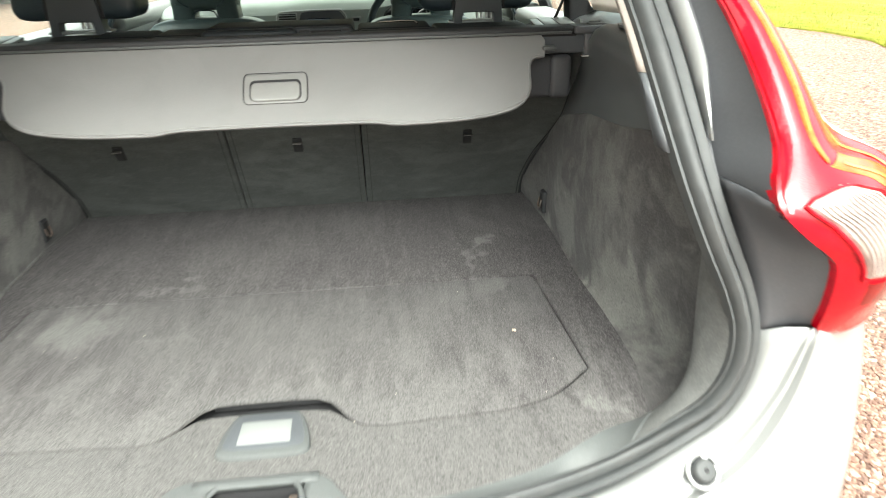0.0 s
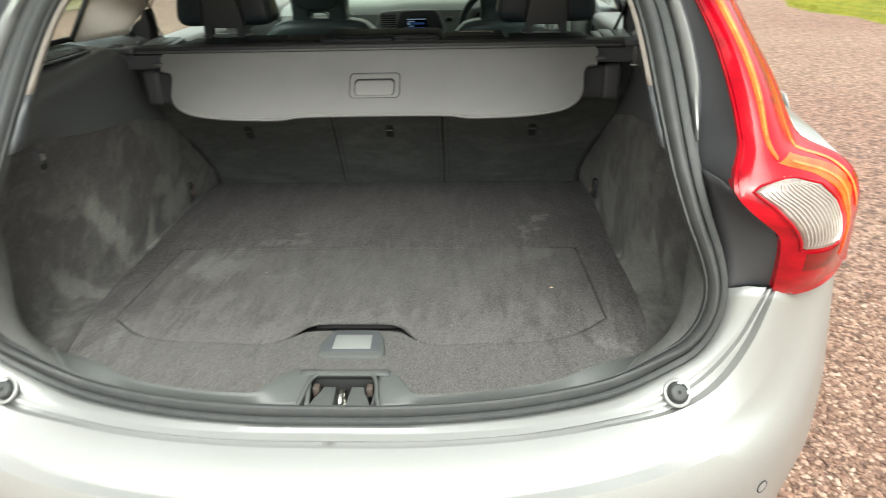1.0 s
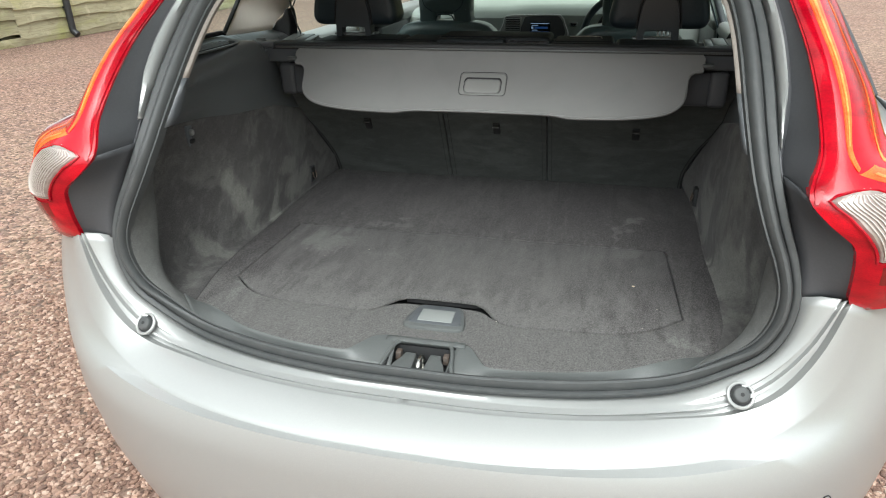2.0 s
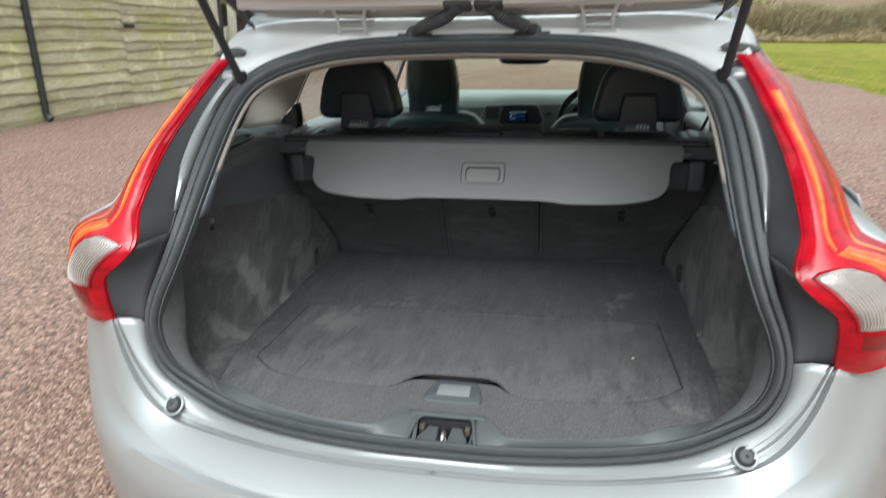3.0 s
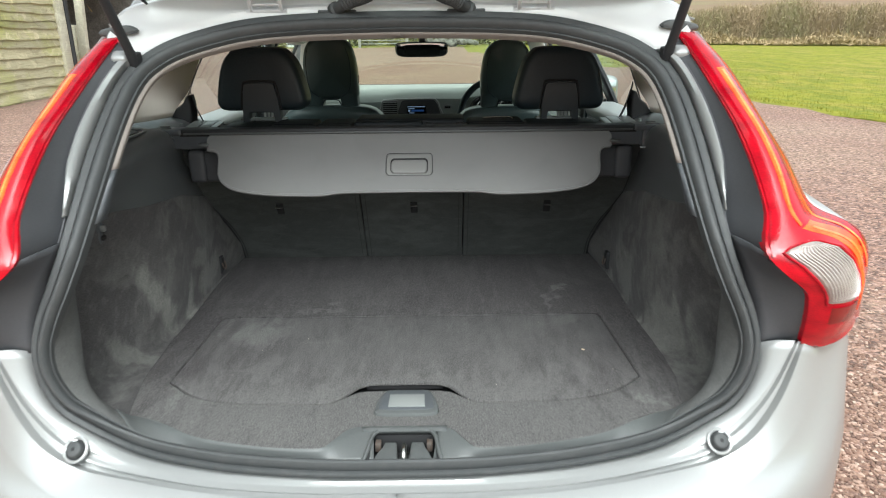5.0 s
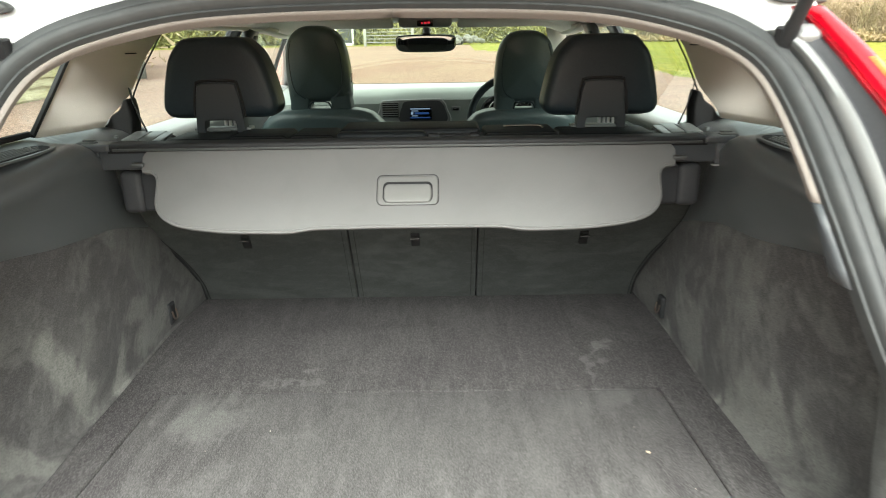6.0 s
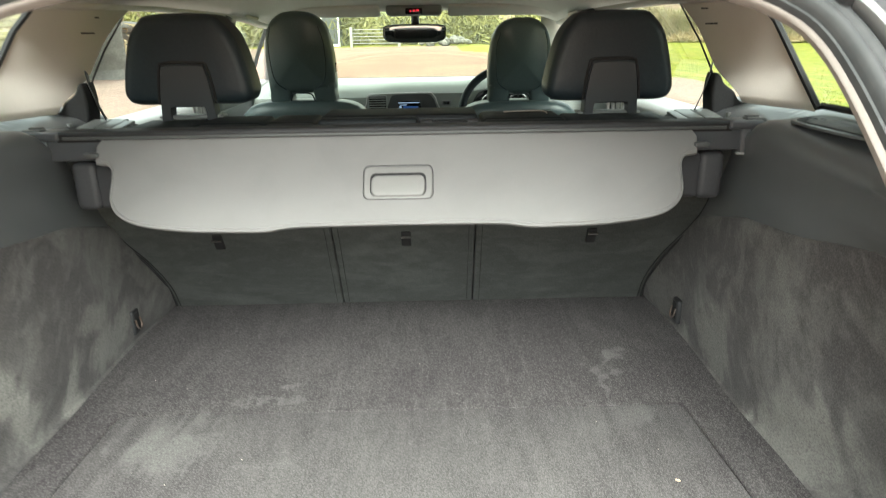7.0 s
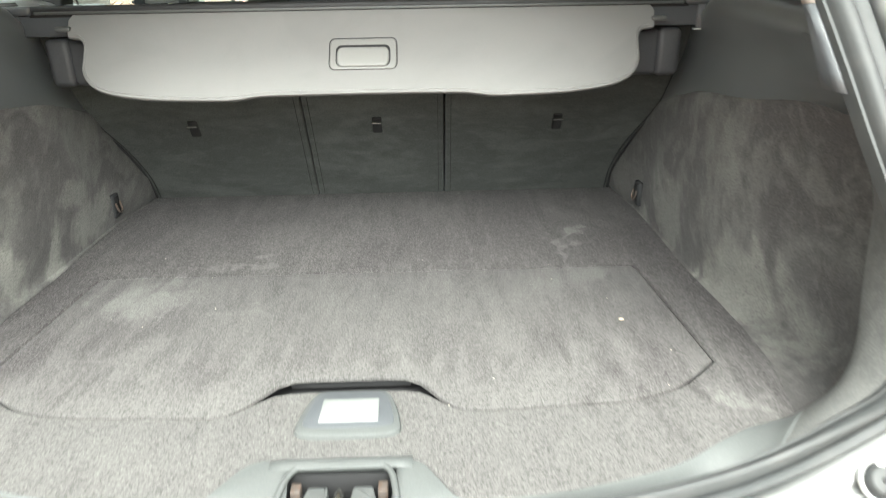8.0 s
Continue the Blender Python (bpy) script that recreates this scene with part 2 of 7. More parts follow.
M_DOORTOP = vary(material("grey_trim_and_door_sheen", (0.27, 0.28, 0.275), 0.4), [(260, 0.4, 0.7, (0.33, 0.34, 0.335), 0.5, ONE, 0)], 0.3, 0, 0.001)
M_METAL = vary(material("bare_steel", (0.62, 0.61, 0.58), 0.25, 1.0), [(90, 0.5, 0.8, (0.35, 0.33, 0.30), 0.5, ONE, 0.3)])
M_RUST = vary(material("rusty_steel", (0.12, 0.105, 0.095), 0.55, 0.4), [(120, 0.4, 0.65, (0.13, 0.08, 0.055), 0.7, ONE, 0.4)])
M_HINGE = vary(material("zinc_plated_steel", (0.66, 0.67, 0.67), 0.45, 0.4), [(40, 0.45, 0.7, (0.5, 0.5, 0.5), 0.5, ONE, 0.3)])


def lamp_plastic(name, deep, bright, cell, rough=0.16, metal=0.0):
    """Clear-coated moulded plastic over a faceted reflector: cells of differing tone under a smooth skin."""
    m = material(name, deep, rough, metal, 0.25, coat=0.4)
    n, l = m.node_tree.nodes, m.node_tree.links
    b = n["Principled BSDF"]
    b.inputs["Coat Roughness"].default_value = 0.03
    co = n.new("ShaderNodeTexCoord")
    cells = n.new("ShaderNodeTexVoronoi")
    cells.inputs["Scale"].default_value = cell
    l.new(co.outputs["Object"], cells.inputs["Vector"])
    wide = noise_node(m, 16, 3, 0.5, (1, 1, 2.2), 0.5)
    half = n.new("ShaderNodeMath")
    half.operation = "MULTIPLY_ADD"
    half.inputs[1].default_value, half.inputs[2].default_value = 0.30, 0.08
    l.new(cells.outputs["Distance"], half.inputs[0])
    both_ = n.new("ShaderNodeMath")
    both_.operation = "ADD"
    l.new(half.outputs["Value"], both_.inputs[0])
    l.new(wide.outputs["Fac"], both_.inputs[1])
    ramp = n.new("ShaderNodeMapRange")
    ramp.inputs["From Min"].default_value, ramp.inputs["From Max"].default_value = 0.55, 0.95
    l.new(both_.outputs["Value"], ramp.inputs["Value"])
    mix = n.new("ShaderNodeMix")
    mix.data_type = "RGBA"
    l.new(ramp.outputs["Result"], mix.inputs["Factor"])
    mix.inputs["A"].default_value, mix.inputs["B"].default_value = (*bright, 1), (*deep, 1)
    l.new(mix.outputs["Result"], b.inputs["Base Color"])
    bp = n.new("ShaderNodeBump")
    bp.inputs["Strength"].default_value, bp.inputs["Distance"].default_value = 0.12, 0.001
    l.new(cells.outputs["Distance"], bp.inputs["Height"])
    l.new(bp.outputs["Normal"], b.inputs["Normal"])
    return m


M_RED = lamp_plastic("red_lamp_plastic", (0.27, 0.0004, 0.008), (0.56, 0.0008, 0.013), 620)
M_RED_DEEP = lamp_plastic("deep_red_reflector", (0.26, 0.0006, 0.008), (0.44, 0.0010, 0.012), 300)
M_RED_DULL = lamp_plastic("brown_red_reflector", (0.16, 0.012, 0.012), (0.24, 0.018, 0.016), 500)
M_ORANGE = lamp_plastic("orange_red_light_guide", (0.92, 0.070, 0.010), (0.98, 0.17, 0.030), 520)
M_AMBER = lamp_plastic("amber_light_guide", (0.92, 0.16, 0.03), (0.98, 0.36, 0.09), 420)
M_CLEAR = lamp_plastic("clear_ribbed_lens", (0.31, 0.245, 0.222), (0.44, 0.385, 0.355), 130, 0.20, 0.45)
M_LENS_RIB = material("bright_lens_rib", (0.58, 0.535, 0.50), 0.18, 0.30, coat=0.6)
M_BORDER = material("black_glass_edge", (0.012, 0.012, 0.014), 0.5)
M_SCREEN_OFF = material("black_gloss", (0.008, 0.008, 0.009), 0.12)
M_GRAVEL = vary(material("pink_gravel", (0.225, 0.132, 0.092), 0.9), [(45, 0.42, 0.62, (0.20, 0.125, 0.10), 0.8, ONE, 0.3), (0.35, 0.42, 0.62, (0.28, 0.20, 0.142), 0.8, ONE, 0.6), (4, 0.45, 0.62, (0.25, 0.165, 0.135), 0.5, ONE, 0.4), (17, 0.46, 0.58, (0.15, 0.078, 0.058), 0.55, ONE, 0.2), (26, 0.52, 0.62, (0.40, 0.27, 0.22), 0.6, ONE, 0.1)])


def pebbles(m, scale, deep):
    """Cells of differing tone and height over a gravel ground."""
    n, l = m.node_tree.nodes, m.node_tree.links
    b = n["Principled BSDF"]
    co = n.new("ShaderNodeTexCoord")
    cell = n.new("ShaderNodeTexVoronoi")
    cell.inputs["Scale"].default_value = scale
    l.new(co.outputs["Object"], cell.inputs["Vector"])
    grey_ = n.new("ShaderNodeSeparateColor")
    l.new(cell.outputs["Color"], grey_.inputs["Color"])
    ramp = n.new("ShaderNodeMapRange")
    ramp.inputs["To Min"].default_value, ramp.inputs["To Max"].default_value = 0.38, 1.55
    l.new(grey_.outputs["Red"], ramp.inputs["Value"])
    tone = n.new("ShaderNodeHueSaturation")
    l.new(ramp.outputs["Result"], tone.inputs["Value"])
    l.new(b.inputs["Base Color"].links[0].from_socket, tone.inputs["Color"])
    l.new(tone.outputs["Color"], b.inputs["Base Color"])
    bp = n.new("ShaderNodeBump")
    bp.invert = True
    bp.inputs["Strength"].default_value, bp.inputs["Distance"].default_value = 1.0, deep
    l.new(cell.outputs["Distance"], bp.inputs["Height"])
    l.new(bp.outputs["Normal"], b.inputs["Normal"])


pebbles(M_GRAVEL, 48, 0.01)
M_GRASS = vary(material("lawn_grass", (0.197, 0.19, 0.024), 0.95, spec=0.1), [(14, 0.42, 0.62, (0.268, 0.252, 0.046), 0.8, (1, 1, 1), 0.3), (0.8, 0.46, 0.60, (0.31, 0.235, 0.075), 0.8, (1, 0.35, 1), 0.8), (2.5, 0.47, 0.57, (0.13, 0.14, 0.03), 0.7, (1, 0.45, 1), 0.5), (6, 0.5, 0.58, (0.11, 0.13, 0.02), 0.55, (1, 0.6, 1), 0.3), (90, 0.42, 0.62, (0.18, 0.21, 0.03), 0.6, ONE, 0)], 1.0, 3, 0.03)
M_FIELD = vary(material("ploughed_field", (0.165, 0.108, 0.064), 0.95), [(0.5, 0.4, 0.7, (0.215, 0.145, 0.088), 0.7, (0.25, 1, 1), 0.5), (0.05, 0.5, 0.75, (0.17, 0.19, 0.07), 0.6, ONE, 0.5)], 0.6, 0, 0.1)
M_PASTURE = vary(material("dull_far_pasture", (0.15, 0.16, 0.06), 0.95), [(0.03, 0.45, 0.6, (0.11, 0.11, 0.05), 0.8, ONE, 0.4)])
M_HEDGE = vary(material("bare_hedge_twigs", (0.27, 0.203, 0.118), 0.9), [(0.9, 0.42, 0.60, (0.34, 0.257, 0.158), 0.8, (1, 1, 0.3), 0.5), (0.45, 0.47, 0.62, (0.20, 0.20, 0.09), 0.7, (1, 1, 0.3), 0.3), (1.6, 0.54, 0.66, (0.12, 0.095, 0.06), 0.7, (1, 1, 0.15), 0.2)])
M_STRAW = vary(material("dry_straw_grass", (0.39, 0.295, 0.165), 0.95), [(2, 0.4, 0.7, (0.25, 0.20, 0.10), 0.7, ONE, 0.4)])
M_WOOD = bpy.data.materials.new("weathered_board")


def board_material(m, tones):
    """Weathered wood: tone by piece, grain along its length, algae stains."""
    m.use_nodes = True
    n, l = m.node_tree.nodes, m.node_tree.links
    b = n["Principled BSDF"]
    b.inputs["Base Color"].default_value = (*tones[0], 1)
    b.inputs["Roughness"].default_value = 0.88
    vary(m, [(9, 0.35, 0.7, tones[1], 0.8, (1, 0.12, 1.6), 0.6), (1.6, 0.5, 0.72, tones[2], 0.85, (1, 0.5, 1), 0.5), (60, 0.45, 0.7, tones[3], 0.6, (1, 0.05, 1), 0.3), (3.2, 0.54, 0.66, tuple(min(1.25 * c, 0.8) for c in tones[0]), 0.7, (1, 0.7, 1), 1.2), (7, 0.57, 0.68, tones[3], 0.5, (1, 0.5, 1), 0.8)], 0.7, 2, 0.006)
    info = n.new("ShaderNodeObjectInfo")
    tone = n.new("ShaderNodeHueSaturation")
    ramp = n.new("ShaderNodeMapRange")
    ramp.inputs["To Min"].default_value, ramp.inputs["To Max"].default_value = 0.75, 1.2
    l.new(info.outputs["Random"], ramp.inputs["Value"])
    l.new(ramp.outputs["Result"], tone.inputs["Value"])
    l.new(b.inputs["Base Color"].links[0].from_socket, tone.inputs["Color"])
    l.new(tone.outputs["Color"], b.inputs["Base Color"])


board_material(M_WOOD, [(0.50, 0.46, 0.30), (0.37, 0.33, 0.20), (0.40, 0.41, 0.12), (0.24, 0.21, 0.13)])


def glass_material(name, tint, gloss=0.6):
    m = bpy.data.materials.new(name)
    m.use_nodes = True
    n, l = m.node_tree.nodes, m.node_tree.links
    out = n["Material Output"]
    n.remove(n["Principled BSDF"])
    clear = n.new("ShaderNodeBsdfTransparent")
    clear.inputs["Color"].default_value = (*tint, 1)
    shine = n.new("ShaderNodeBsdfGlossy")
    shine.inputs["Roughness"].default_value = 0.02
    edge = n.new("ShaderNodeLayerWeight")
    power = n.new("ShaderNodeMath")
    power.operation, power.inputs[1].default_value = "POWER", 4.0
    share = n.new("ShaderNodeMapRange")
    share.inputs["To Min"].default_value, share.inputs["To Max"].default_value = 0.05, gloss
    mix = n.new("ShaderNodeMixShader")
    l.new(edge.outputs["Facing"], power.inputs[0])
    l.new(power.outputs["Value"], share.inputs["Value"])
    l.new(share.outputs["Result"], mix.inputs["Fac"])
    l.new(clear.outputs["BSDF"], mix.inputs[1])
    l.new(shine.outputs["BSDF"], mix.inputs[2])
    l.new(mix.outputs["Shader"], out.inputs["Surface"])
    return m


M_GLASS = glass_material("tinted_car_glass", (0.77, 0.86, 0.81))
M_WINDSCREEN = glass_material("wet_windscreen_glass", (0.78, 0.87, 0.74))


def glowing(name, colour, strength):
    m = material(name, (0.01, 0.01, 0.01), 0.3)
    b = m.node_tree.nodes["Principled BSDF"]
    b.inputs["Emission Color"].default_value = (*colour, 1)
    b.inputs["Emission Strength"].default_value = strength
    return m


M_SCREEN = glowing("screen_blue", (0.05, 0.18, 0.60), 0.06)
M_SCREEN_TEXT = glowing("screen_white", (0.5, 0.7, 1.0), 0.11)
M_REDLED = glowing("red_warning_light", (1.0, 0.02, 0.05), 0.16)


# ---- mesh tools ----
def part(name, bm, mat, parent=None, label="", smooth=40, thick=0.0, side=-1):
    """Link a bmesh as one mesh object under a thing or part."""
    me = bpy.data.meshes.new(name)
    bm.normal_update()
    bm.to_mesh(me)
    bm.free()
    if smooth:
        me.shade_smooth()
        me.set_sharp_from_angle(angle=radians(smooth))
    me.materials.append(mat)
    ob = new(name, me)
    if parent:
        ob.parent = parent
    if label:
        tagged(ob, label)
    if thick:
        s = ob.modifiers.new("thickness", "SOLIDIFY")
        s.thickness, s.offset = thick, side
    return ob


def thing(name, label, category, group="", kind="", at=(0, 0, 0)):
    ob = new(name)
    ob.location = at
    return tagged(ob, label, category, group, kind)


def spline(points, n):
    """n points at even lengths along a smooth curve through the given points."""
    p = np.array(points, float)
    p = np.vstack([2 * p[0] - p[1], p, 2 * p[-1] - p[-2]])
    fine = []
    for i in range(1, len(p) - 2):
        a, b, c, d = p[i - 1], p[i], p[i + 1], p[i + 2]
        for t in np.linspace(0, 1, 24, endpoint=False):
            fine.append(0.5 * (2 * b + (c - a) * t + (2 * a - 5 * b + 4 * c - d) * t * t + (3 * b - a - 3 * c + d) * t ** 3))
    fine = np.array(fine + [p[-2]])
    s = np.concatenate([[0], np.cumsum(np.linalg.norm(np.diff(fine, axis=0), axis=1))])
    u = np.linspace(0, s[-1], n)
    return np.stack([np.interp(u, s, fine[:, k]) for k in range(fine.shape[1])], 1)


def grid(bm, rows, closed=False):
    """Quads over rows of points; closed joins the ends of each row."""
    vs = [[bm.verts.new(tuple(map(float, q))) for q in r] for r in rows]
    for a, b in zip(vs, vs[1:]):
        n = len(a)
        for i in range(n if closed else n - 1):
            j = (i + 1) % n
            bm.faces.new((a[i], a[j], b[j], b[i]))
    return vs


def sheet(rows, sx=1):
    bm = bmesh.new()
    grid(bm, [[(q[0] * sx, q[1], q[2]) for q in r] for r in rows])
    return bm


def box(bm, c, size, bevel=0.0, seg=2, m=None):
    made = bmesh.ops.create_cube(bm, size=1.0)["verts"]
    for v in made:
        v.co = Vector((v.co.x * size[0], v.co.y * size[1], v.co.z * size[2]))
    if bevel:
        edges = list({e for v in made for e in v.link_edges})
        r = bmesh.ops.bevel(bm, geom=edges, offset=bevel, segments=seg, affect="EDGES", profile=0.5)
        made = list({v for f in r["faces"] for v in f.verts} | {v for v in made if v.is_valid})
    t = Matrix.Translation(c) @ (m if m else Matrix())
    bmesh.ops.transform(bm, matrix=t, verts=made)
    return made


def boxed(c, size, bevel=0.004, seg=2, m=None):
    bm = bmesh.new()
    box(bm, c, size, bevel, seg, m)
    return bm


def tube(bm, points, r, n=8, caps=True):
    p = np.array(points, float)
    radii = r if hasattr(r, "__len__") else [r] * len(p)
    rings, ref = [], None
    for i in range(len(p)):
        d = Vector(p[min(i + 1, len(p) - 1)] - p[max(i - 1, 0)]).normalized()
        if ref is None:
            ref = d.orthogonal().normalized()
        ref = (ref - d * ref.dot(d)).normalized()
        up = d.cross(ref)
        rings.append([Vector(p[i]) + (ref * math.cos(a) + up * math.sin(a)) * radii[i] for a in np.linspace(0, 2 * math.pi, n, endpoint=False)])
    vs = grid(bm, rings, True)
    if caps:
        bm.faces.new(vs[0][::-1])
        bm.faces.new(vs[-1])
    return vs


def tubed(points, r, n=8):
    bm = bmesh.new()
    tube(bm, points, r, n)
    return bm


def offset2(poly, d):
    """A closed 2D outline moved inwards by d (outline runs anticlockwise)."""
    p = np.array(poly, float)
    t = np.roll(p, -1, 0) - np.roll(p, 1, 0)
    t /= np.maximum(np.linalg.norm(t, axis=1, keepdims=True), 1e-9)
    return p + d * np.stack([-t[:, 1], t[:, 0]], 1)


def area2(p):
    p = np.array(p, float)
    q = np.roll(p, -1, 0)
    return 0.5 * float(np.sum(p[:, 0] * q[:, 1] - q[:, 0] * p[:, 1]))


def outline(points, n=64):
    """A smooth closed outline through 2D points, anticlockwise."""
    p = [tuple(q) for q in points]
    if area2(p) < 0:
        p = p[::-1]
    k, fine = len(p), []
    q = np.array(p, float)
    for i in range(k):
        e, f, g, h = q[i - 1], q[i], q[(i + 1) % k], q[(i + 2) % k]
        for t in np.linspace(0, 1, 16, endpoint=False):
            fine.append(0.5 * (2 * f + (g - e) * t + (2 * e - 5 * f + 4 * g - h) * t * t + (3 * f - e - 3 * g + h) * t ** 3))
    fine = np.array(fine + [q[0]])
    s = np.concatenate([[0], np.cumsum(np.linalg.norm(np.diff(fine, axis=0), axis=1))])
    u = np.linspace(0, s[-1], n, endpoint=False)
    return np.stack([np.interp(u, s, fine[:, j]) for j in (0, 1)], 1)


def cushion(loop, depth, r, place, bulge=0.0, back=True, steps=4, flat=False):
    """A solid with the outline loop, rounded by r on its front edge; place(u, v, w) gives the world point, w from 0 (front) to depth."""
    bm = bmesh.new()
    loop = np.array(loop, float)
    if area2(loop) < 0:
        loop = loop[::-1]
    centre = loop.mean(0)
    rings = []
    for s in () if flat else (0.0, 0.35, 0.7):
        inner = offset2(loop, r)
        rings.append([(centre + (q - centre) * max(s, 0.02), -bulge * (1 - s * s)) for q in inner])
    for k in range(steps + 1):
        a = k / steps * math.pi / 2
        rings.append([(q, r * (1 - math.cos(a))) for q in offset2(loop, r * (1 - math.sin(a)))])
    if back:
        for k in range(steps + 1):
            a = k / steps * math.pi / 2
            rings.append([(q, depth - r * (1 - math.sin(a))) for q in offset2(loop, r * (1 - math.cos(a)))])
        inner = offset2(loop, r)
    if back and not flat:
        rings.append([(centre + (q - centre) * 0.5, depth) for q in inner])
        rings.append([(centre + (q - centre) * 0.02, depth) for q in inner])
    else:
        rings.append([(q, depth) for q in loop])
    vs = grid(bm, [[place(q[0], q[1], w) for q, w in ring] for ring in rings], True)
    bm.faces.new(vs[0][::-1])
    bm.faces.new(vs[-1])
    bmesh.ops.recalc_face_normals(bm, faces=bm.faces)
    return bm


def slab(poly, top, depth, r=0.003):
    """A flat piece with a level top, its upper edge rounded by r."""
    bm = bmesh.new()
    p = np.array(poly, float)
    if area2(p) < 0:
        p = p[::-1]
    rings = [[(*q, top) for q in offset2(p, r)], [(*q, top - r * 0.3) for q in offset2(p, r * 0.3)], [(*q, top - r) for q in p], [(*q, top - depth) for q in p]]
    vs = grid(bm, rings, True)
    bm.faces.new(vs[0])
    bmesh.ops.recalc_face_normals(bm, faces=bm.faces)
    return bm


def both(half):
    """A half curve from the lower middle to the upper middle, completed to the other side."""
    left = [(-q[0], q[1], q[2]) for q in half[::-1]]
    return np.array(list(half) + left[1:-1])


# ---- the car: boot aperture ----
car = thing("estate_car", "silver estate car with its tailgate raised, parked on pink gravel", "car")

# outer edge of the rubber seal, from the middle of the sill up to the middle of the roof
SEAL_HALF = spline([(0, -0.037, 0.690), (0.10, -0.036, 0.690), (0.20, -0.027, 0.690), (0.30, -0.010, 0.690), (0.40, 0.014, 0.694), (0.46, 0.026, 0.708),
                    (0.512, 0.031, 0.736), (0.560, 0.036, 0.771), (0.587, 0.043, 0.82), (0.594, 0.051, 0.877), (0.584, 0.065, 0.93), (0.566, 0.084, 0.982),
                    (0.551, 0.115, 1.04), (0.543, 0.155, 1.097), (0.537, 0.217, 1.169), (0.526, 0.288, 1.244), (0.508, 0.338, 1.296), (0.475, 0.371, 1.331),
                    (0.418, 0.405, 1.361), (0.31, 0.437, 1.389), (0.185, 0.449, 1.400), (0.0, 0.455, 1.404)], 90)


def seal_normal(z):
    """The way in which the aperture's flange faces: up and back at the sill, back along the sides."""
    zs = (0.68, 0.70, 0.76, 0.85, 1.0, 1.12, 1.3, 1.45)
    ny = np.interp(z, zs, (-0.35, -0.40, -0.80, -0.97, -0.93, -0.80, -0.72, -0.74))
    return np.array((0, ny, math.sqrt(1 - ny * ny)))


SEAL = both(SEAL_HALF)
SEAL_N = [seal_normal(q[2]) for q in SEAL]
SEAL_I = []
for k in range(len(SEAL)):
    t = SEAL[(k + 1) % len(SEAL)] - SEAL[k - 1]
    t /= np.linalg.norm(t)
    i = np.cross(SEAL_N[k], t)
    SEAL_I.append(i / np.linalg.norm(i))
PROFILE = [(0.0, -0.006), (0.0, 0.004), (0.003, 0.007), (0.012, 0.007), (0.0155, 0.005), (0.017, 0.0), (0.0185, 0.004), (0.021, 0.011), (0.026, 0.0155),
           (0.032, 0.016), (0.037, 0.013), (0.0395, 0.007), (0.041, 0.002), (0.0425, 0.004), (0.046, 0.004), (0.047, -0.004), (0.047, -0.012)]
lean_ = lambda z: float(np.interp(z, (0.90, 1.15), (0.70, 1.0)))
rows = [[q + a * lean_(q[2]) * i_ + b * n_ for a, b in PROFILE] for q, n_, i_ in zip(SEAL, SEAL_N, SEAL_I)]
bm = bmesh.new()
grid(bm, [[r[k] for r in rows] for k in range(len(PROFILE))], True)
part("boot_seal", bm, M_RUBBER, car, "black rubber boot seal")

# the lining behind the seal: grey carpet rim below, cream trim above
NS = len(SEAL_HALF)
inner_half = np.array([q + 0.047 * lean_(q[2]) * i_ - 0.004 * n_ for q, n_, i_ in zip(SEAL, SEAL_N, SEAL_I)])[:NS]
deep, behind = [], []
for q in inner_half:
    z = q[2]
    a = np.interp(z, (0.70, 0.74, 0.80, 0.9, 1.0, 1.06, 1.14, 1.30, 1.37), (0.0, 0.006, 0.008, 0.004, -0.006, 0.0, 0.004, 0.004, 0.0))
    y = np.interp(z, (0.70, 0.74, 0.80, 0.9, 1.0, 1.06, 1.14, 1.37), (0.012, 0.026, 0.036, 0.044, 0.036, 0.044, 0.014, 0.012))
    deep.append((max(q[0] - a, 0), q[1] + y, q[2] + (0.004 if z < 0.72 else 0) - np.interp(z, (1.25, 1.35), (0, 0.010))))
    w = np.interp(z, (0.70, 0.75, 0.9, 1.12, 1.15, 1.37), (0.0, 0.05, 0.09, 0.085, 0.012, 0.0))
    behind.append((q[0] + w, q[1] + y + np.interp(z, (1.12, 1.15), (0.05, 0.008)), q[2] + np.interp(z, (1.2, 1.37), (0, 0.018))))
inner_half, deep, behind = np.array(inner_half), np.array(deep), np.array(behind)
mid = [k for k in range(NS) if 1.050 < inner_half[k][2] < 1.150]
high = [k for k in range(NS) if inner_half[k][2] > 1.140]
FRONT_EDGE = [tuple(q) for q in spline([(0.492, 0.106), (0.452, 0.100), (0.402, 0.074), (0.364, 0.050), (0.316, 0.031), (0.224, 0.010), (0.140, 0.003), (0.122, 0.009), (0.104, 0.036), (0.086, 0.060), (0.05, 0.067), (0.0, 0.067)], 40)]
band_seam = np.array((0.503, 0.097, 0.739))
sill_in = spline([(*q, 0.7165) for q in FRONT_EDGE[::-1] if q[0] < 0.462] + [(0.486, 0.102, 0.724), tuple(band_seam)], 60)
sill_out = spline([(q[0], q[1], max(q[2] - 0.002, 0.699)) for q in inner_half if q[2] < 0.736], 60)
rim_in = spline([tuple(band_seam), (0.521, 0.093, 0.761), (0.537, 0.097, 0.785), (0.547, 0.106, 0.815), (0.552, 0.118, 0.845), (0.556, 0.130, 0.875), (0.561, 0.142, 0.91), (0.565, 0.153, 0.945), (0.560, 0.160, 0.98), (0.548, 0.163, 1.015), (0.535, 0.167, 1.055)], 60)
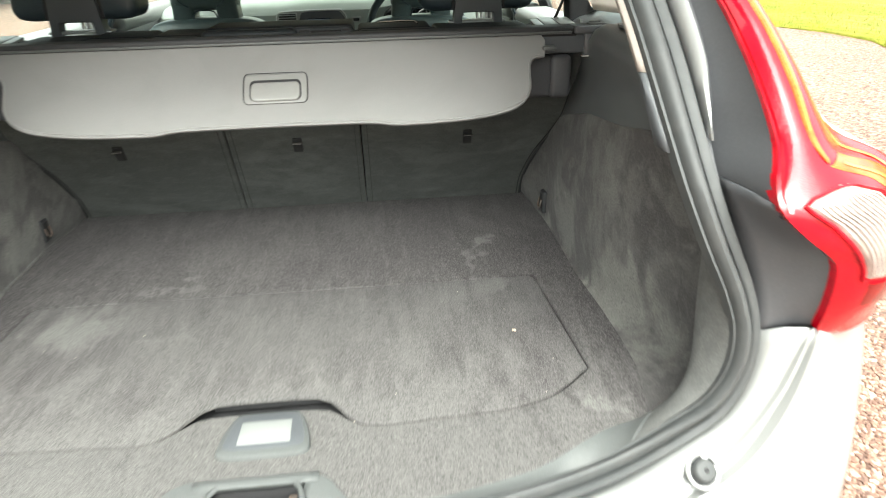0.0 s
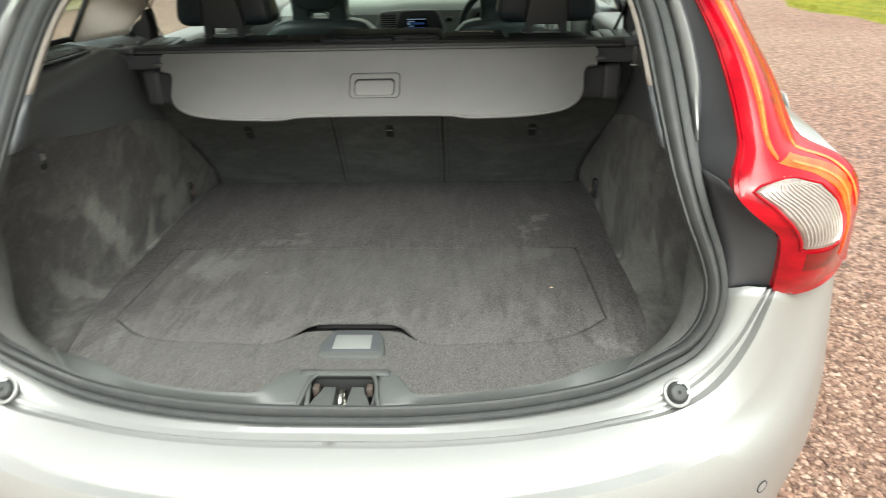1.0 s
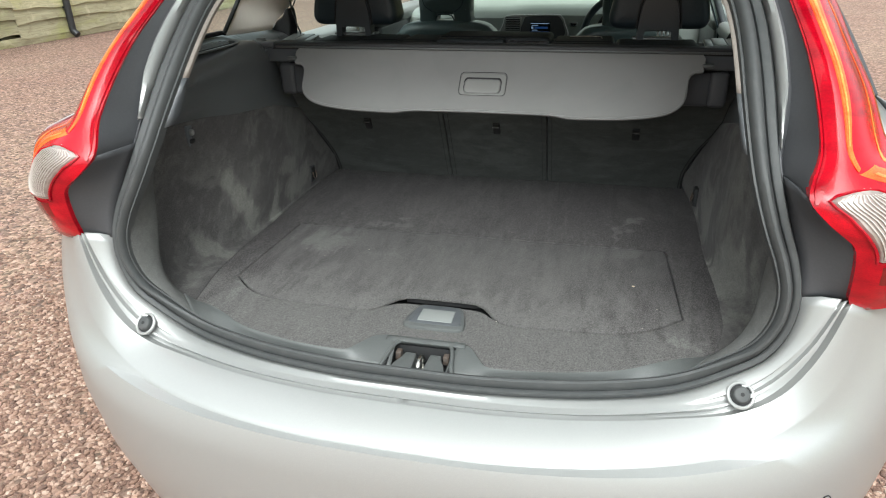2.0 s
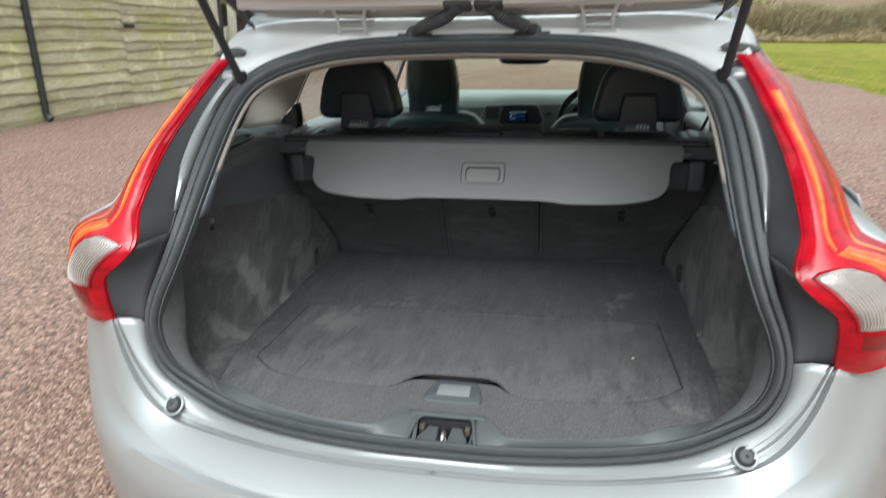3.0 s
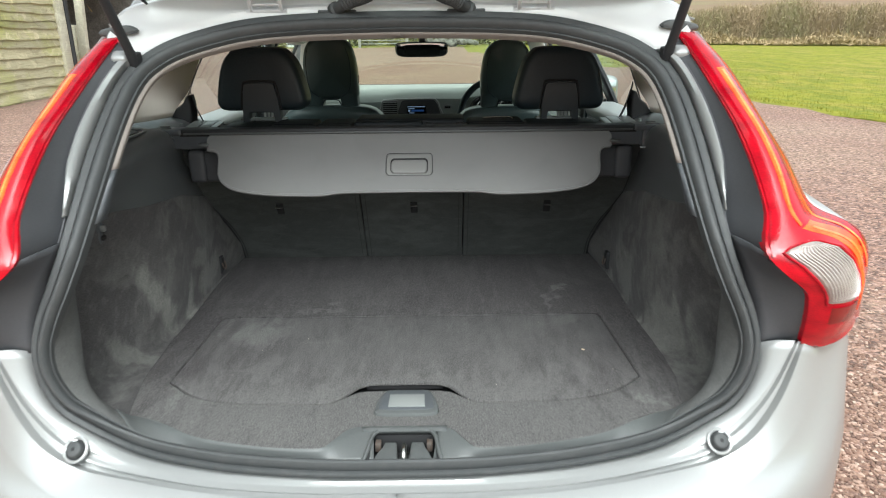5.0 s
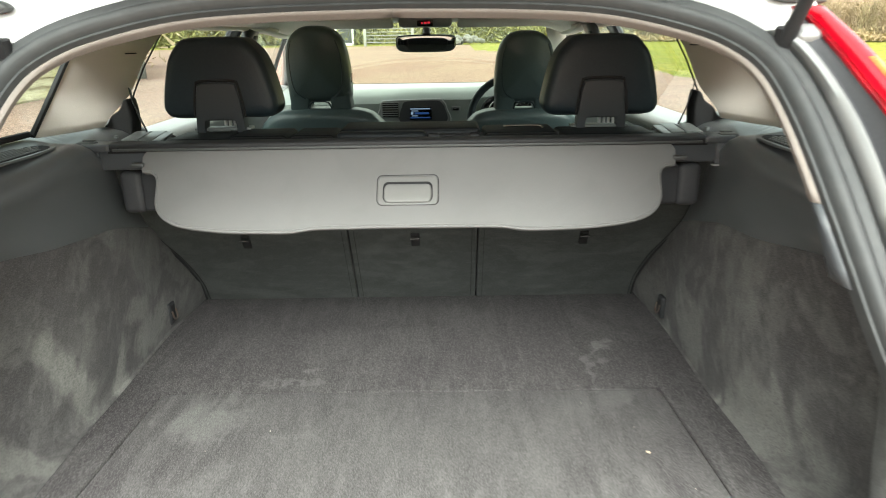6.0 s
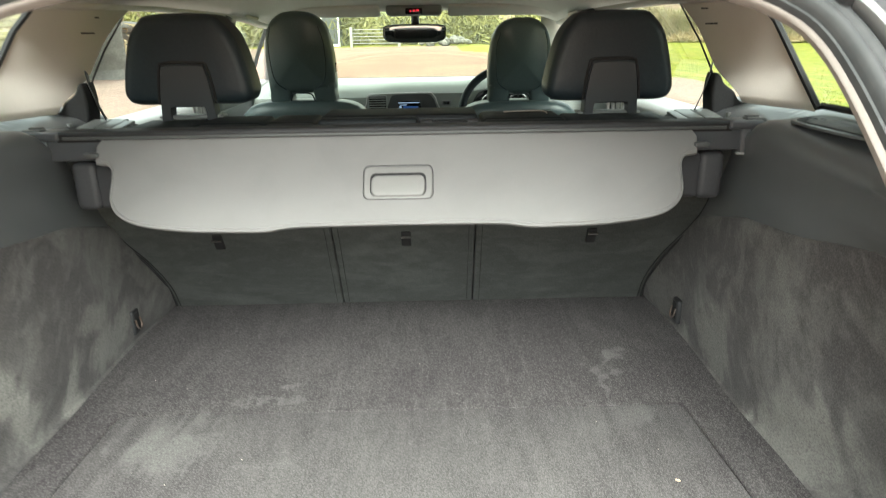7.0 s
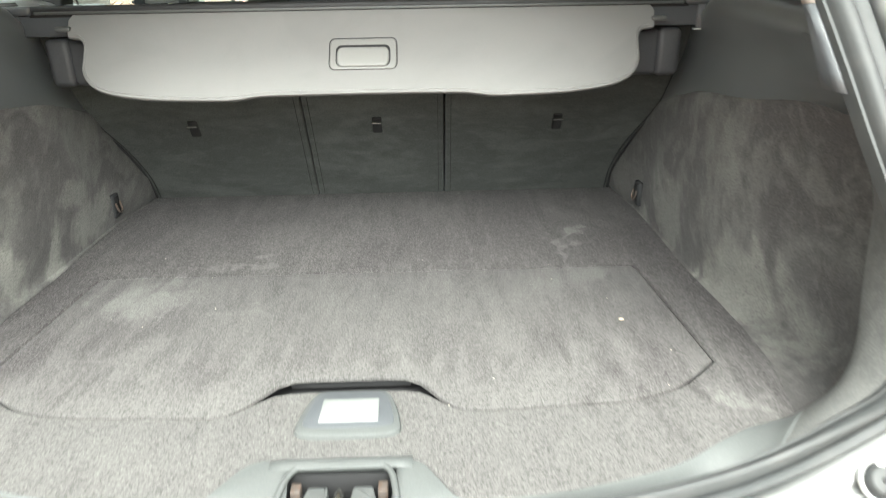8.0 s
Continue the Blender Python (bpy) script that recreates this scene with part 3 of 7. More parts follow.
rim_out = spline([tuple(sill_out[-1])] + [tuple(q) for q in inner_half if 0.74 < q[2] < 1.062], 60)
for sx in (1, -1):
    rr = [list(rim_out), list(rim_out * 0.85 + rim_in * 0.15 + np.array((-0.002, -0.001, 0.001))), list(rim_out * 0.4 + rim_in * 0.6 + np.array((-0.003, 0, 0.001))), list(rim_in * 0.95 + rim_out * 0.05), list(rim_in + np.array((0.003, 0.004, -0.002))), list(rim_in + np.array((0.05, 0.01, -0.03)))]
    part("aperture_rim", sheet(rr, sx), M_RIM, car, "slate grey felted rim of the boot opening")
    for ks, mat, name in ((mid, M_TRIM, "aperture_trim"), (high, M_EDGE, "pillar_edge_trim")):
        rr = [[inner_half[k] for k in ks], [inner_half[k] * 0.6 + deep[k] * 0.4 + np.array((-0.003, 0, 0)) for k in ks], [deep[k] for k in ks], [behind[k] for k in ks]]
        part(name, sheet(rr, sx), mat, car, thick=0.002, side=sx)

# painted ledge and bumper top, from the seal out to the bumper's crease
u = np.linspace(0, 1, 40)
ledge_in = spline([q for q in SEAL_HALF if q[2] < 0.893], 41)
ledge_groove = spline([(0, -0.054, 0.686), (0.15, -0.052, 0.686), (0.30, -0.036, 0.688), (0.43, -0.008, 0.697), (0.50, 0.006, 0.714), (0.555, 0.014, 0.748), (0.605, 0.022, 0.81), (0.643, 0.034, 0.888)], 41)
bumper_edge = spline([(0, -0.079, 0.683), (0.15, -0.075, 0.683), (0.30, -0.058, 0.684), (0.45, -0.028, 0.690), (0.530, -0.012, 0.702), (0.588, 0.002, 0.738), (0.629, 0.016, 0.804), (0.658, 0.035, 0.885)], 41)
crease = spline([(0, -0.150, 0.650), (0.15, -0.146, 0.650), (0.32, -0.122, 0.652), (0.48, -0.078, 0.660), (0.585, -0.030, 0.684), (0.650, 0.006, 0.735), (0.682, 0.034, 0.80), (0.692, 0.054, 0.866)], 41)
ledge_mid = ledge_in * 0.5 + ledge_groove * 0.5 + np.array((0, 0, 0.003))
bump_mid = bumper_edge * 0.5 + crease * 0.5 + np.array((0, -0.004, 0.004))


def wall_row(v):
    """The bumper's outer wall: a rounded plan that narrows below; v 0 at its top edge, 1 at its foot."""
    out = []
    for s in np.concatenate([np.linspace(0, 0.718, 41)[:-1], np.linspace(0.718, 1, 12)]):
        a = s * math.pi / 2
        z_top = np.interp(s, (0, 0.30, 0.45, 0.56, 0.64, 0.72, 1), (0.640, 0.642, 0.655, 0.70, 0.79, 0.868, 0.87))
        z = z_top + (0.24 - z_top) * v
        f = np.interp(z, (0.22, 0.30, 0.42, 0.55, 0.66, 0.80, 0.88), (0.885, 0.928, 0.972, 0.996, 0.994, 0.975, 0.965))
        n_ = 2.5
        x = 0.895 * f * abs(math.sin(a)) ** (2 / n_)
        y = 0.45 - (0.45 + 0.175) * f * abs(math.cos(a)) ** (2 / n_)
        out.append((x, y if s < 1 else 0.45, z))
    return np.array(out)


wall_top = wall_row(0)
# the wall's upper edge follows the crease, then the foot of the lamp
lamp_foot = spline([(0.692, 0.054, 0.866), (0.74, 0.082, 0.873), (0.80, 0.128, 0.885), (0.86, 0.27, 0.886), (0.885, 0.45, 0.886)], 12)
edge = np.vstack([crease[:-1], lamp_foot])
bm = bmesh.new()
into = np.array((-0.15, 0.70, -0.70))
k_ = np.arange(41)
step_1 = (0.010 * np.clip((k_ - 25) / 6, 0, 1))[:, None] * into
step_2 = (0.006 + 0.010 * np.clip((k_ - 14) / 12, 0, 1))[:, None] * into
span = bumper_edge - ledge_groove
at = lambda f: ledge_groove + span * f
half_rows = [ledge_in, ledge_mid, at(-0.15), at(-0.02), at(0.04) + step_1, at(0.24) + step_1, at(0.36), at(0.43), at(0.50), at(0.55) + step_2, at(0.80) + step_2, at(1.0), at(1.10), bump_mid, crease * 0.93 + bumper_edge * 0.07 + np.array((0, -0.001, 0.0025)), crease + np.array((0, -0.001, 0.002))]
bm = bmesh.new()
wall_rows = [edge + np.array((0, -0.001, 0.002)), edge * 0.88 + wall_top * 0.12 + np.array((0, 0, -0.001)), edge * 0.35 + wall_top * 0.65 + np.array((0, 0, 0.003))] + [wall_row(v) for v in (0.05, 0.15, 0.3, 0.45, 0.6, 0.75, 0.88, 1.0)]
for sx in (1, -1):
    grid(bm, [[(q[0] * sx, q[1], q[2]) for q in r] for r in half_rows])
    grid(bm, [[(q[0] * sx, q[1], q[2]) for q in r] for r in wall_rows])
bmesh.ops.remove_doubles(bm, verts=bm.verts, dist=0.0004)
bmesh.ops.recalc_face_normals(bm, faces=bm.faces)
bumper = part("rear_bumper", bm, M_PAINT, car, "silver rear bumper with its grooved ledge", smooth=42, thick=0.0015)
under = [wall_row(1.0), wall_row(1.0) * np.array((0.93, 1, 1)) + np.array((0, 0.03, -0.045)), wall_row(1.0) * np.array((0.8, 1, 1)) + np.array((0, 0.12, -0.05))]
bm = bmesh.new()
for sx in (1, -1):
    grid(bm, [[(q[0] * sx, q[1], q[2]) for q in r] for r in under])
part("bumper_valance", bm, M_PANEL, car, "black plastic lower bumper edge")
for sx in (1, -1):
    bm = bmesh.new()
    n = Vector((0.12 * sx, -0.72, 0.68)).normalized()
    c = Vector((0.527 * sx, 0.004, 0.722))
    side = n.orthogonal().normalized()
    up_ = n.cross(side)
    tube(bm, [c + n * 0.0015 + (side * math.cos(a) + up_ * math.sin(a)) * 0.0195 for a in np.linspace(0, 2 * math.pi, 33)], 0.0028, 8, False)
    stop = part("bump_stop", bm, M_PAINT, car, "round tailgate bump stop in a painted cup")
    part("cup_shadow", tubed([c - n * 0.002, c + n * 0.001], 0.0185, 24), M_DARK, stop)
    part("rubber_stop", tubed([c, c + n * 0.006, c + n * 0.0085, c + n * 0.0092, c + n * 0.0092], [0.0142, 0.0132, 0.0118, 0.0100, 0.0045], 24), M_RUBBER, stop, "dark rubber buffer")
    part("stop_screw", tubed([c + n * 0.007, c + n * 0.0096], 0.0032, 12), M_DARK, stop)

bm = bmesh.new()
n = Vector((0.533, -0.846, 0.0))
side, c = Vector((0.846, 0.533, 0.0)), Vector((0.6717, -0.0235, 0.562))
tube(bm, [c + n * 0.0006 + (side * math.cos(a) + Vector((0, 0, 1)) * math.sin(a)) * 0.0105 for a in np.linspace(0, 2 * math.pi, 25)], 0.0011, 6, False)
sensor = part("parking_sensor", bm, M_DARK, bumper, "round parking sensor set into the bumper")
tube_cap = tubed([c - n * 0.003, c + n * 0.0012], 0.0095, 20)
part("sensor_face", tube_cap, M_PAINT, sensor)

# ---- tail lamps ----
LAMP = [(0.868, 0.672, 0.046, 0.806, 0.134), (0.884, 0.652, 0.034, 0.804, 0.132), (0.92, 0.644, 0.018, 0.798, 0.124), (0.960, 0.637, 0.007, 0.792, 0.115), (0.985, 0.628, 0.003, 0.788, 0.110),
        (1.012, 0.594, 0.003, 0.782, 0.107), (1.040, 0.566, 0.012, 0.771, 0.113), (1.060, 0.567, 0.030, 0.751, 0.130), (1.078, 0.575, 0.048, 0.708, 0.146),
        (1.10, 0.581, 0.070, 0.692, 0.168), (1.154, 0.578, 0.122, 0.680, 0.222), (1.216, 0.568, 0.188, 0.656, 0.285), (1.27, 0.553, 0.258, 0.640, 0.350), (1.31, 0.540, 0.308, 0.626, 0.404), (1.358, 0.523, 0.374, 0.594, 0.462)]
LAMP_CURVE = spline([(z, a, b, c, d) for z, a, b, c, d in LAMP], 120)


def lamp_point(t, z, off=0.0):
    """A place on the lamp's face: t from its inner to its outer edge."""
    xi, yi, xo, yo = [float(np.interp(z, LAMP_CURVE[:, 0], LAMP_CURVE[:, k])) for k in (1, 2, 3, 4)]
    x = xi + (xo - xi) * t
    round_ = np.interp(z, (0.87, 0.95, 1.05, 1.12, 1.2, 1.36), (0.010, 0.022, 0.024, 0.023, 0.026, 0.020))
    y = yi + (yo - yi) * t ** 1.7 - round_ * math.sin(math.pi * min(t * 1.15, 1)) - off
    tilt = 0.018 * t * min(max((0.94 - z) / 0.07, 0.0), 1.0)
    return (x, y, z + 0.002 * math.sin(math.pi * t) + tilt)


def lamp_patch(ts, zs, off, sx):
    """A raised piece of the lamp: ts(v) gives its two edges at each height."""
    rows = []
    for z in zs:
        a, b = ts(z)
        rows.append([lamp_point(a, z, off * 0.1)] + [lamp_point(a + (b - a) * w, z, off) for w in np.linspace(0.06, 0.94, 5)] + [lamp_point(b, z, off * 0.1)])
    return sheet(rows, sx)


def lamp_band(left, right, off, sx):
    """A raised band of the lamp between two lines of (t, z)."""
    a, b = spline(left, 30), spline(right, 30)
    rows = []
    for p, q in zip(a, b):
        rows.append([lamp_point(*p, off * 0.1)] + [lamp_point(*(p + (q - p) * w), off) for w in (0.12, 0.5, 0.88)] + [lamp_point(*q, off * 0.1)])
    return sheet(rows, sx)


LZ = np.unique(np.concatenate([np.linspace(0.868, 1.09, 30), np.linspace(1.09, 1.358, 24)]))
for sx in (1, -1):
    bm = bmesh.new()
    rows = [[lamp_point(t, z, -0.03 * (k == 0)) for k, t in enumerate([0.0, *np.linspace(0, 1, 22)])] for z in LZ]
    rows = [r + [(r[-1][0] + 0.004, r[-1][1] + 0.06, r[-1][2])] for r in rows]
    rows = [[(q[0], q[1] + 0.03, q[2] - 0.002) for q in rows[0]]] + rows + [[(q[0], q[1] + 0.03, q[2] + 0.004) for q in rows[-1]]]
    grid(bm, [[(q[0] * sx, q[1], q[2]) for q in r] for r in rows])
    lamp = part("tail_lamp", bm, M_RED, car, "glossy red tail lamp with a clear lower lens", smooth=50)
    # clear lens with its ribs
    ZL = np.linspace(0.967, 1.060, 20)

    def lens_edges(z):
        a = np.interp(z, (0.967, 0.986, 1.006, 1.028, 1.046, 1.052, 1.060), (0.16, 0.16, 0.20, 0.19, 0.12, 0.17, 0.34))
        b = np.interp(z, (0.967, 0.975, 1.002, 1.022, 1.046, 1.060), (0.50, 0.56, 0.64, 0.66, 0.59, 0.38))
        return a, b

    lens = part("clear_lens", lamp_patch(lens_edges, ZL, 0.003, sx), M_CLEAR, lamp, "clear ribbed lens")
    for k in range(12):
        w = (k + 0.5) / 12
        pts = []
        for z in np.linspace(0.972, 1.054, 12):
            a, b = lens_edges(z)
            q = lamp_point(a + (b - a) * (w * 0.9 + 0.05 + 0.12 * math.sin((z - 0.966) / 0.1 * 2.4 + 0.4) - 0.06), z, 0.0045)
            pts.append((q[0] * sx, q[1], q[2]))
        part("lens_rib", tubed(pts, 0.0009, 6), M_LENS_RIB, lens)
    ring_ = [lamp_point(lens_edges(z)[0] - 0.015, z, 0.002) for z in np.linspace(0.964, 1.058, 16)] + [lamp_point(lens_edges(z)[1] + 0.015, z, 0.002) for z in np.linspace(1.058, 0.964, 16)]
    part("lens_border", tubed([(q[0] * sx, q[1], q[2]) for q in ring_ + ring_[:1]], 0.0022, 6), M_RED_DEEP, lamp)
    part("dark_reflector", lamp_patch(lambda z: (np.interp(z, (0.925, 0.96), (0.20, 0.20)), 0.60), np.linspace(0.925, 0.958, 5), 0.002, sx), M_RED_DULL, lamp)
    # light guides: one over the lens and down its outer side, two up the stalk
    part("light_guide", lamp_band([(0.36, 1.074), (0.62, 1.053), (0.73, 1.024), (0.715, 0.985), (0.66, 0.928)], [(0.58, 1.080), (0.82, 1.056), (0.91, 1.028), (0.82, 0.985), (0.685, 0.928)], 0.0022, sx), M_ORANGE, lamp, "orange-red light guide")
    part("light_guide", lamp_band([(0.50, 1.0725), (0.72, 1.050), (0.80, 1.024), (0.755, 0.985), (0.662, 0.945)], [(0.55, 1.0735), (0.77, 1.050), (0.85, 1.025), (0.78, 0.985), (0.668, 0.945)], 0.0034, sx), M_AMBER, lamp, "amber light guide")
    part("light_guide", lamp_band([(0.72, 1.079), (0.84, 1.061), (0.91, 1.034), (0.93, 0.99)], [(0.78, 1.080), (0.88, 1.062), (0.94, 1.034), (0.95, 0.99)], 0.0022, sx), M_AMBER, lamp, "amber light guide")
    part("light_guide", lamp_band([(0.27, 1.300), (0.28, 1.245), (0.30, 1.196), (0.28, 1.14), (0.27, 1.10), (0.36, 1.076)], [(0.50, 1.300), (0.46, 1.245), (0.45, 1.196), (0.39, 1.14), (0.335, 1.103), (0.40, 1.080)], 0.0022, sx), M_ORANGE, lamp, "orange-red light guide")
    part("light_guide", lamp_band([(0.34, 1.297), (0.34, 1.245), (0.355, 1.196), (0.32, 1.14), (0.292, 1.105)], [(0.43, 1.297), (0.40, 1.245), (0.40, 1.196), (0.35, 1.14), (0.31, 1.105)], 0.0032, sx), M_AMBER, lamp, "amber light guide")
    part("light_guide", lamp_band([(0.68, 1.340), (0.70, 1.297), (0.74, 1.24), (0.80, 1.18), (0.75, 1.102), (0.72, 1.079)], [(0.73, 1.340), (0.75, 1.297), (0.78, 1.24), (0.83, 1.18), (0.78, 1.102), (0.77, 1.080)], 0.0022, sx), M_AMBER, lamp, "amber light guide")
    part("inner_reflector", lamp_patch(lambda z: (0.02, np.interp(z, (1.04, 1.08, 1.2, 1.35), (0.04, 0.15, 0.22, 0.22))), np.linspace(1.04, 1.35, 24), 0.003, sx), M_RED_DEEP, lamp)

# ---- plastic panels and painted strip between seal and lamps ----
def seal_at(z):
    side = SEAL_HALF[(SEAL_HALF[:, 2] > 0.86)]
    return np.array([np.interp(z, side[:, 2], side[:, k]) for k in (0, 1)] + [z])


for sx in (1, -1):
    rows = []
    for z in np.linspace(0.876, 1.044, 15):
        a, b = seal_at(z), np.array(lamp_point(0, z))
        rows.append([a, a * 0.75 + b * 0.25 + np.array((0, 0.004, 0)), a * 0.35 + b * 0.65 + np.array((0, 0.010, 0)), b + np.array((0, 0.012, 0)), b + np.array((0.01, 0.03, 0))])
    part("lower_pillar_panel", sheet(rows, sx), M_PANEL, car, "grey-black plastic panel beside the lamp", thick=0.003)
    rows = []
    for z in np.linspace(1.030, 1.352, 26):
        zs = min(z, 1.33)
        a, b = seal_at(zs), np.array(lamp_point(0, z))
        w = np.interp(z, (1.03, 1.085, 1.16, 1.25, 1.352), (0.0, 0.03, 0.30, 0.42, 0.52))
        s = a + (b - a) * w + np.array((0, -0.006, 0)) * (w > 0)
        dip = np.interp(z, (1.03, 1.06, 1.12, 1.25, 1.352), (0.030, 0.050, 0.030, 0.012, 0.004))
        rows.append([s, s * 0.7 + b * 0.3 + np.array((0, dip, 0)), s * 0.35 + b * 0.65 + np.array((0, dip, 0)), b + np.array((0, 0.010, 0)), b + np.array((0.008, 0.03, 0))])
    part("upper_pillar_panel", sheet(rows, sx), M_PANEL, car, "grey-black plastic panel beside the lamp", thick=0.003)
    rows = []
    for z in np.linspace(1.082, 1.335, 22):
        a, b = seal_at(min(z, 1.33)), np.array(lamp_point(0, z))
        w = np.interp(z, (1.03, 1.085, 1.16, 1.25, 1.352), (0.0, 0.03, 0.30, 0.42, 0.52)) + 0.04
        s = a + (b - a) * w + np.array((0, -0.004, 0))
        rows.append([a, a * 0.6 + s * 0.4 + np.array((0, -0.013, 0.002)), a * 0.2 + s * 0.8 + np.array((0, -0.008, 0)), s, s + np.array((0, 0.02, 0))])
    part("pillar_strip", sheet(rows, sx), M_PAINT, car, "painted silver pillar strip", thick=0.002)

# roof gutter above the seal
gutter_in = np.array([q for q in SEAL_HALF if q[2] > 1.288])
gutter_out = spline([(0.545, 0.376, 1.362), (0.545, 0.42, 1.392), (0.53, 0.455, 1.415), (0.48, 0.478, 1.430), (0.40, 0.490, 1.438), (0.25, 0.497, 1.444), (0.0, 0.50, 1.447)], len(gutter_in))
roof_edge = gutter_out + np.array((0, 0.012, 0.004)) + np.linspace(1, 0, len(gutter_in))[:, None] * np.array((0.03, 0.05, 0.002))
gm = gutter_in * 0.5 + gutter_out * 0.5
bm = bmesh.new()
for sx in (1, -1):
    grid(bm, [[(q[0] * sx, q[1], q[2]) for q in r] for r in (gutter_in, gutter_in * 0.75 + gutter_out * 0.25 + np.array((0, -0.002, 0.004)), gm + np.array((0, 0.004, -0.002)), gutter_out, roof_edge)])
bmesh.ops.remove_doubles(bm, verts=bm.verts, dist=0.0005)
bmesh.ops.recalc_face_normals(bm, faces=bm.faces)
part("roof_gutter", bm, M_LIT_PAINT, car, "silver channel above the boot seal, its paint brightened for light", smooth=30, thick=0.003)

# ---- body shell ----
AXLES = (0.86, 3.64)


def arch(y):
    """The lower edge of the side, with the wheel arches."""
    z = 0.24
    for c in AXLES:
        if abs(y - c) < 0.36:
            z = max(z, 0.31 + math.sqrt(0.36 ** 2 - (y - c) ** 2))
    return z


def half_width(y):
    return float(np.interp(y, (0.45, 0.86, 1.4, 2.6, 3.3, 3.64, 4.0, 4.25), (0.890, 0.925, 0.912, 0.912, 0.915, 0.925, 0.90, 0.83)))


def belt_z(y):
    return float(np.interp(y, (0.45, 1.0, 2.0, 3.0, 3.3, 4.25), (1.075, 1.06, 1.02, 0.98, 0.955, 0.80)))


def side_x(y, z):
    return half_width(y) * float(np.interp(z, (0.24, 0.34, 0.55, 0.72, 0.90, 0.98, 1.08), (0.955, 0.985, 1.0, 0.998, 0.985, 0.955, 0.905)))


def rail(y):
    """Outer edge of the roof."""
    return np.array((float(np.interp(y, (0.45, 0.7, 1.2, 2.0, 2.5), (0.600, 0.612, 0.622, 0.612, 0.585))), y, float(np.interp(y, (0.45, 0.7, 1.2, 1.9, 2.3, 2.5), (1.385, 1.396, 1.408, 1.410, 1.392, 1.372)))))


def glass_row(y, z):
    """The plane of the side windows."""
    b = np.array((side_x(y, belt_z(y)) - 0.006, y, belt_z(y)))
    r = rail(min(y, 2.5))
    w = (z - b[2]) / (r[2] - b[2])
    return np.array((b[0] + (r[0] - b[0]) * w + 0.012 * math.sin(math.pi * min(max(w, 0), 1)), y, z))


YS = sorted(set(np.round(np.concatenate([np.linspace(0.45, 4.25, 60), [c + 0.36 * s for c in AXLES for s in (-1, -0.98, -0.9, -0.7, 0.7, 0.9, 0.98, 1)]]), 4)))
for sx in (1, -1):
    rows = []
    for y in YS:
        lo, hi = arch(y), belt_z(y)
        zz = [lo + (hi - lo) * v for v in (0, 0.03, 0.2, 0.4, 0.55, 0.68, 0.78, 0.86, 0.92, 0.97, 1.0)]
        rows.append([(side_x(y, z) - (0.012 if k == 0 else 0), y, z) for k, z in enumerate(zz)])
    side_body = part("side_body", sheet(rows, sx), M_PAINT, car, "silver painted side of the car", thick=0.003)
    for y0, y1 in ((1.10, 1.98), (1.98, 3.06)):
        pts = [(side_x(y0, z) + 0.001, y0, z) for z in np.linspace(0.68 if y0 < 1.2 else 0.33, belt_z(y0), 8)]
        part("door_seam", tubed([(p[0] * sx, p[1], p[2]) for p in pts], 0.003, 5), M_DARK, side_body)
        part("door_handle", boxed((sx * (side_x(y0 + 0.12, 0.9) + 0.012), y0 + 0.14, belt_z(y0) - 0.13), (0.022, 0.19, 0.026), 0.008), M_PAINT, side_body, "silver door handle")
    # quarter panel beside the lamp and up the rear pillar
    rows = []
    for z in np.linspace(0.872, 1.362, 22):
        q = np.array(lamp_point(1, min(z, 1.358)))
        q[2] = z
        yb = np.interp(z, (0.87, 0.95, 1.04, 1.08, 1.37), (0.45, 0.45, 0.52, 0.60, 0.715))
        low_x = side_x(yb, z) if z < 1.05 else glass_row(yb, z)[0]
        xb = low_x - 0.003
        e = np.array((xb, yb, z))
        swell = np.array((np.interp(z, (0.87, 1.0, 1.06, 1.1), (0.006, 0.010, 0.006, 0.0)), 0, 0))
        rows.append([q + np.array((0.001, 0.004, 0)), q * 0.66 + e * 0.34 + swell, q * 0.33 + e * 0.67 + swell, e])
    part("quarter_panel", sheet(rows, sx), M_PAINT, car, "silver rear quarter panel", thick=0.003)

# roof, pillars and glass
def roof_z(y):
    return float(np.interp(y, (0.45, 0.8, 1.3, 1.8, 2.2, 2.5), (1.446, 1.462, 1.476, 1.478, 1.458, 1.428)))


rows = []
for y in np.linspace(0.512, 2.42, 24):
    r = rail(y)
    rows.append([(r[0] * s, y, roof_z(y) - (roof_z(y) - r[2]) * abs(s) ** 3.2) for s in np.linspace(-1, 1, 25)])
roof = part("roof", sheet(rows), M_PAINT, car, "silver roof panel", thick=0.004)
for sx in (1, -1):
    pts = [(sx * (rail(y)[0] - 0.045), y, rail(y)[2] + 0.052) for y in np.linspace(0.60, 2.2, 18)]
    pts = [(pts[0][0], 0.55, pts[0][2] - 0.03)] + pts + [(pts[-1][0], 2.26, pts[-1][2] - 0.03)]
    part("roof_rail", tubed(pts, 0.011, 8), M_METAL, roof, "silver roof rail")


def slanted(y0b, y0t, y1b, y1t, zt=None, ny=8, nz=8, inset=0.0):
    rows = []
    for v in np.linspace(0, 1, nz):
        row = []
        for s in np.linspace(0, 1, ny):
            y = (y0b + (y0t - y0b) * v) * (1 - s) + (y1b + (y1t - y1b) * v) * s
            bz = belt_z(y)
            tz = rail(min(y, 2.5))[2] if zt is None else zt(y)
            q = glass_row(y, bz + (tz - bz) * v)
            row.append((q[0] - inset, q[1], q[2]))
        rows.append(row)
    return rows


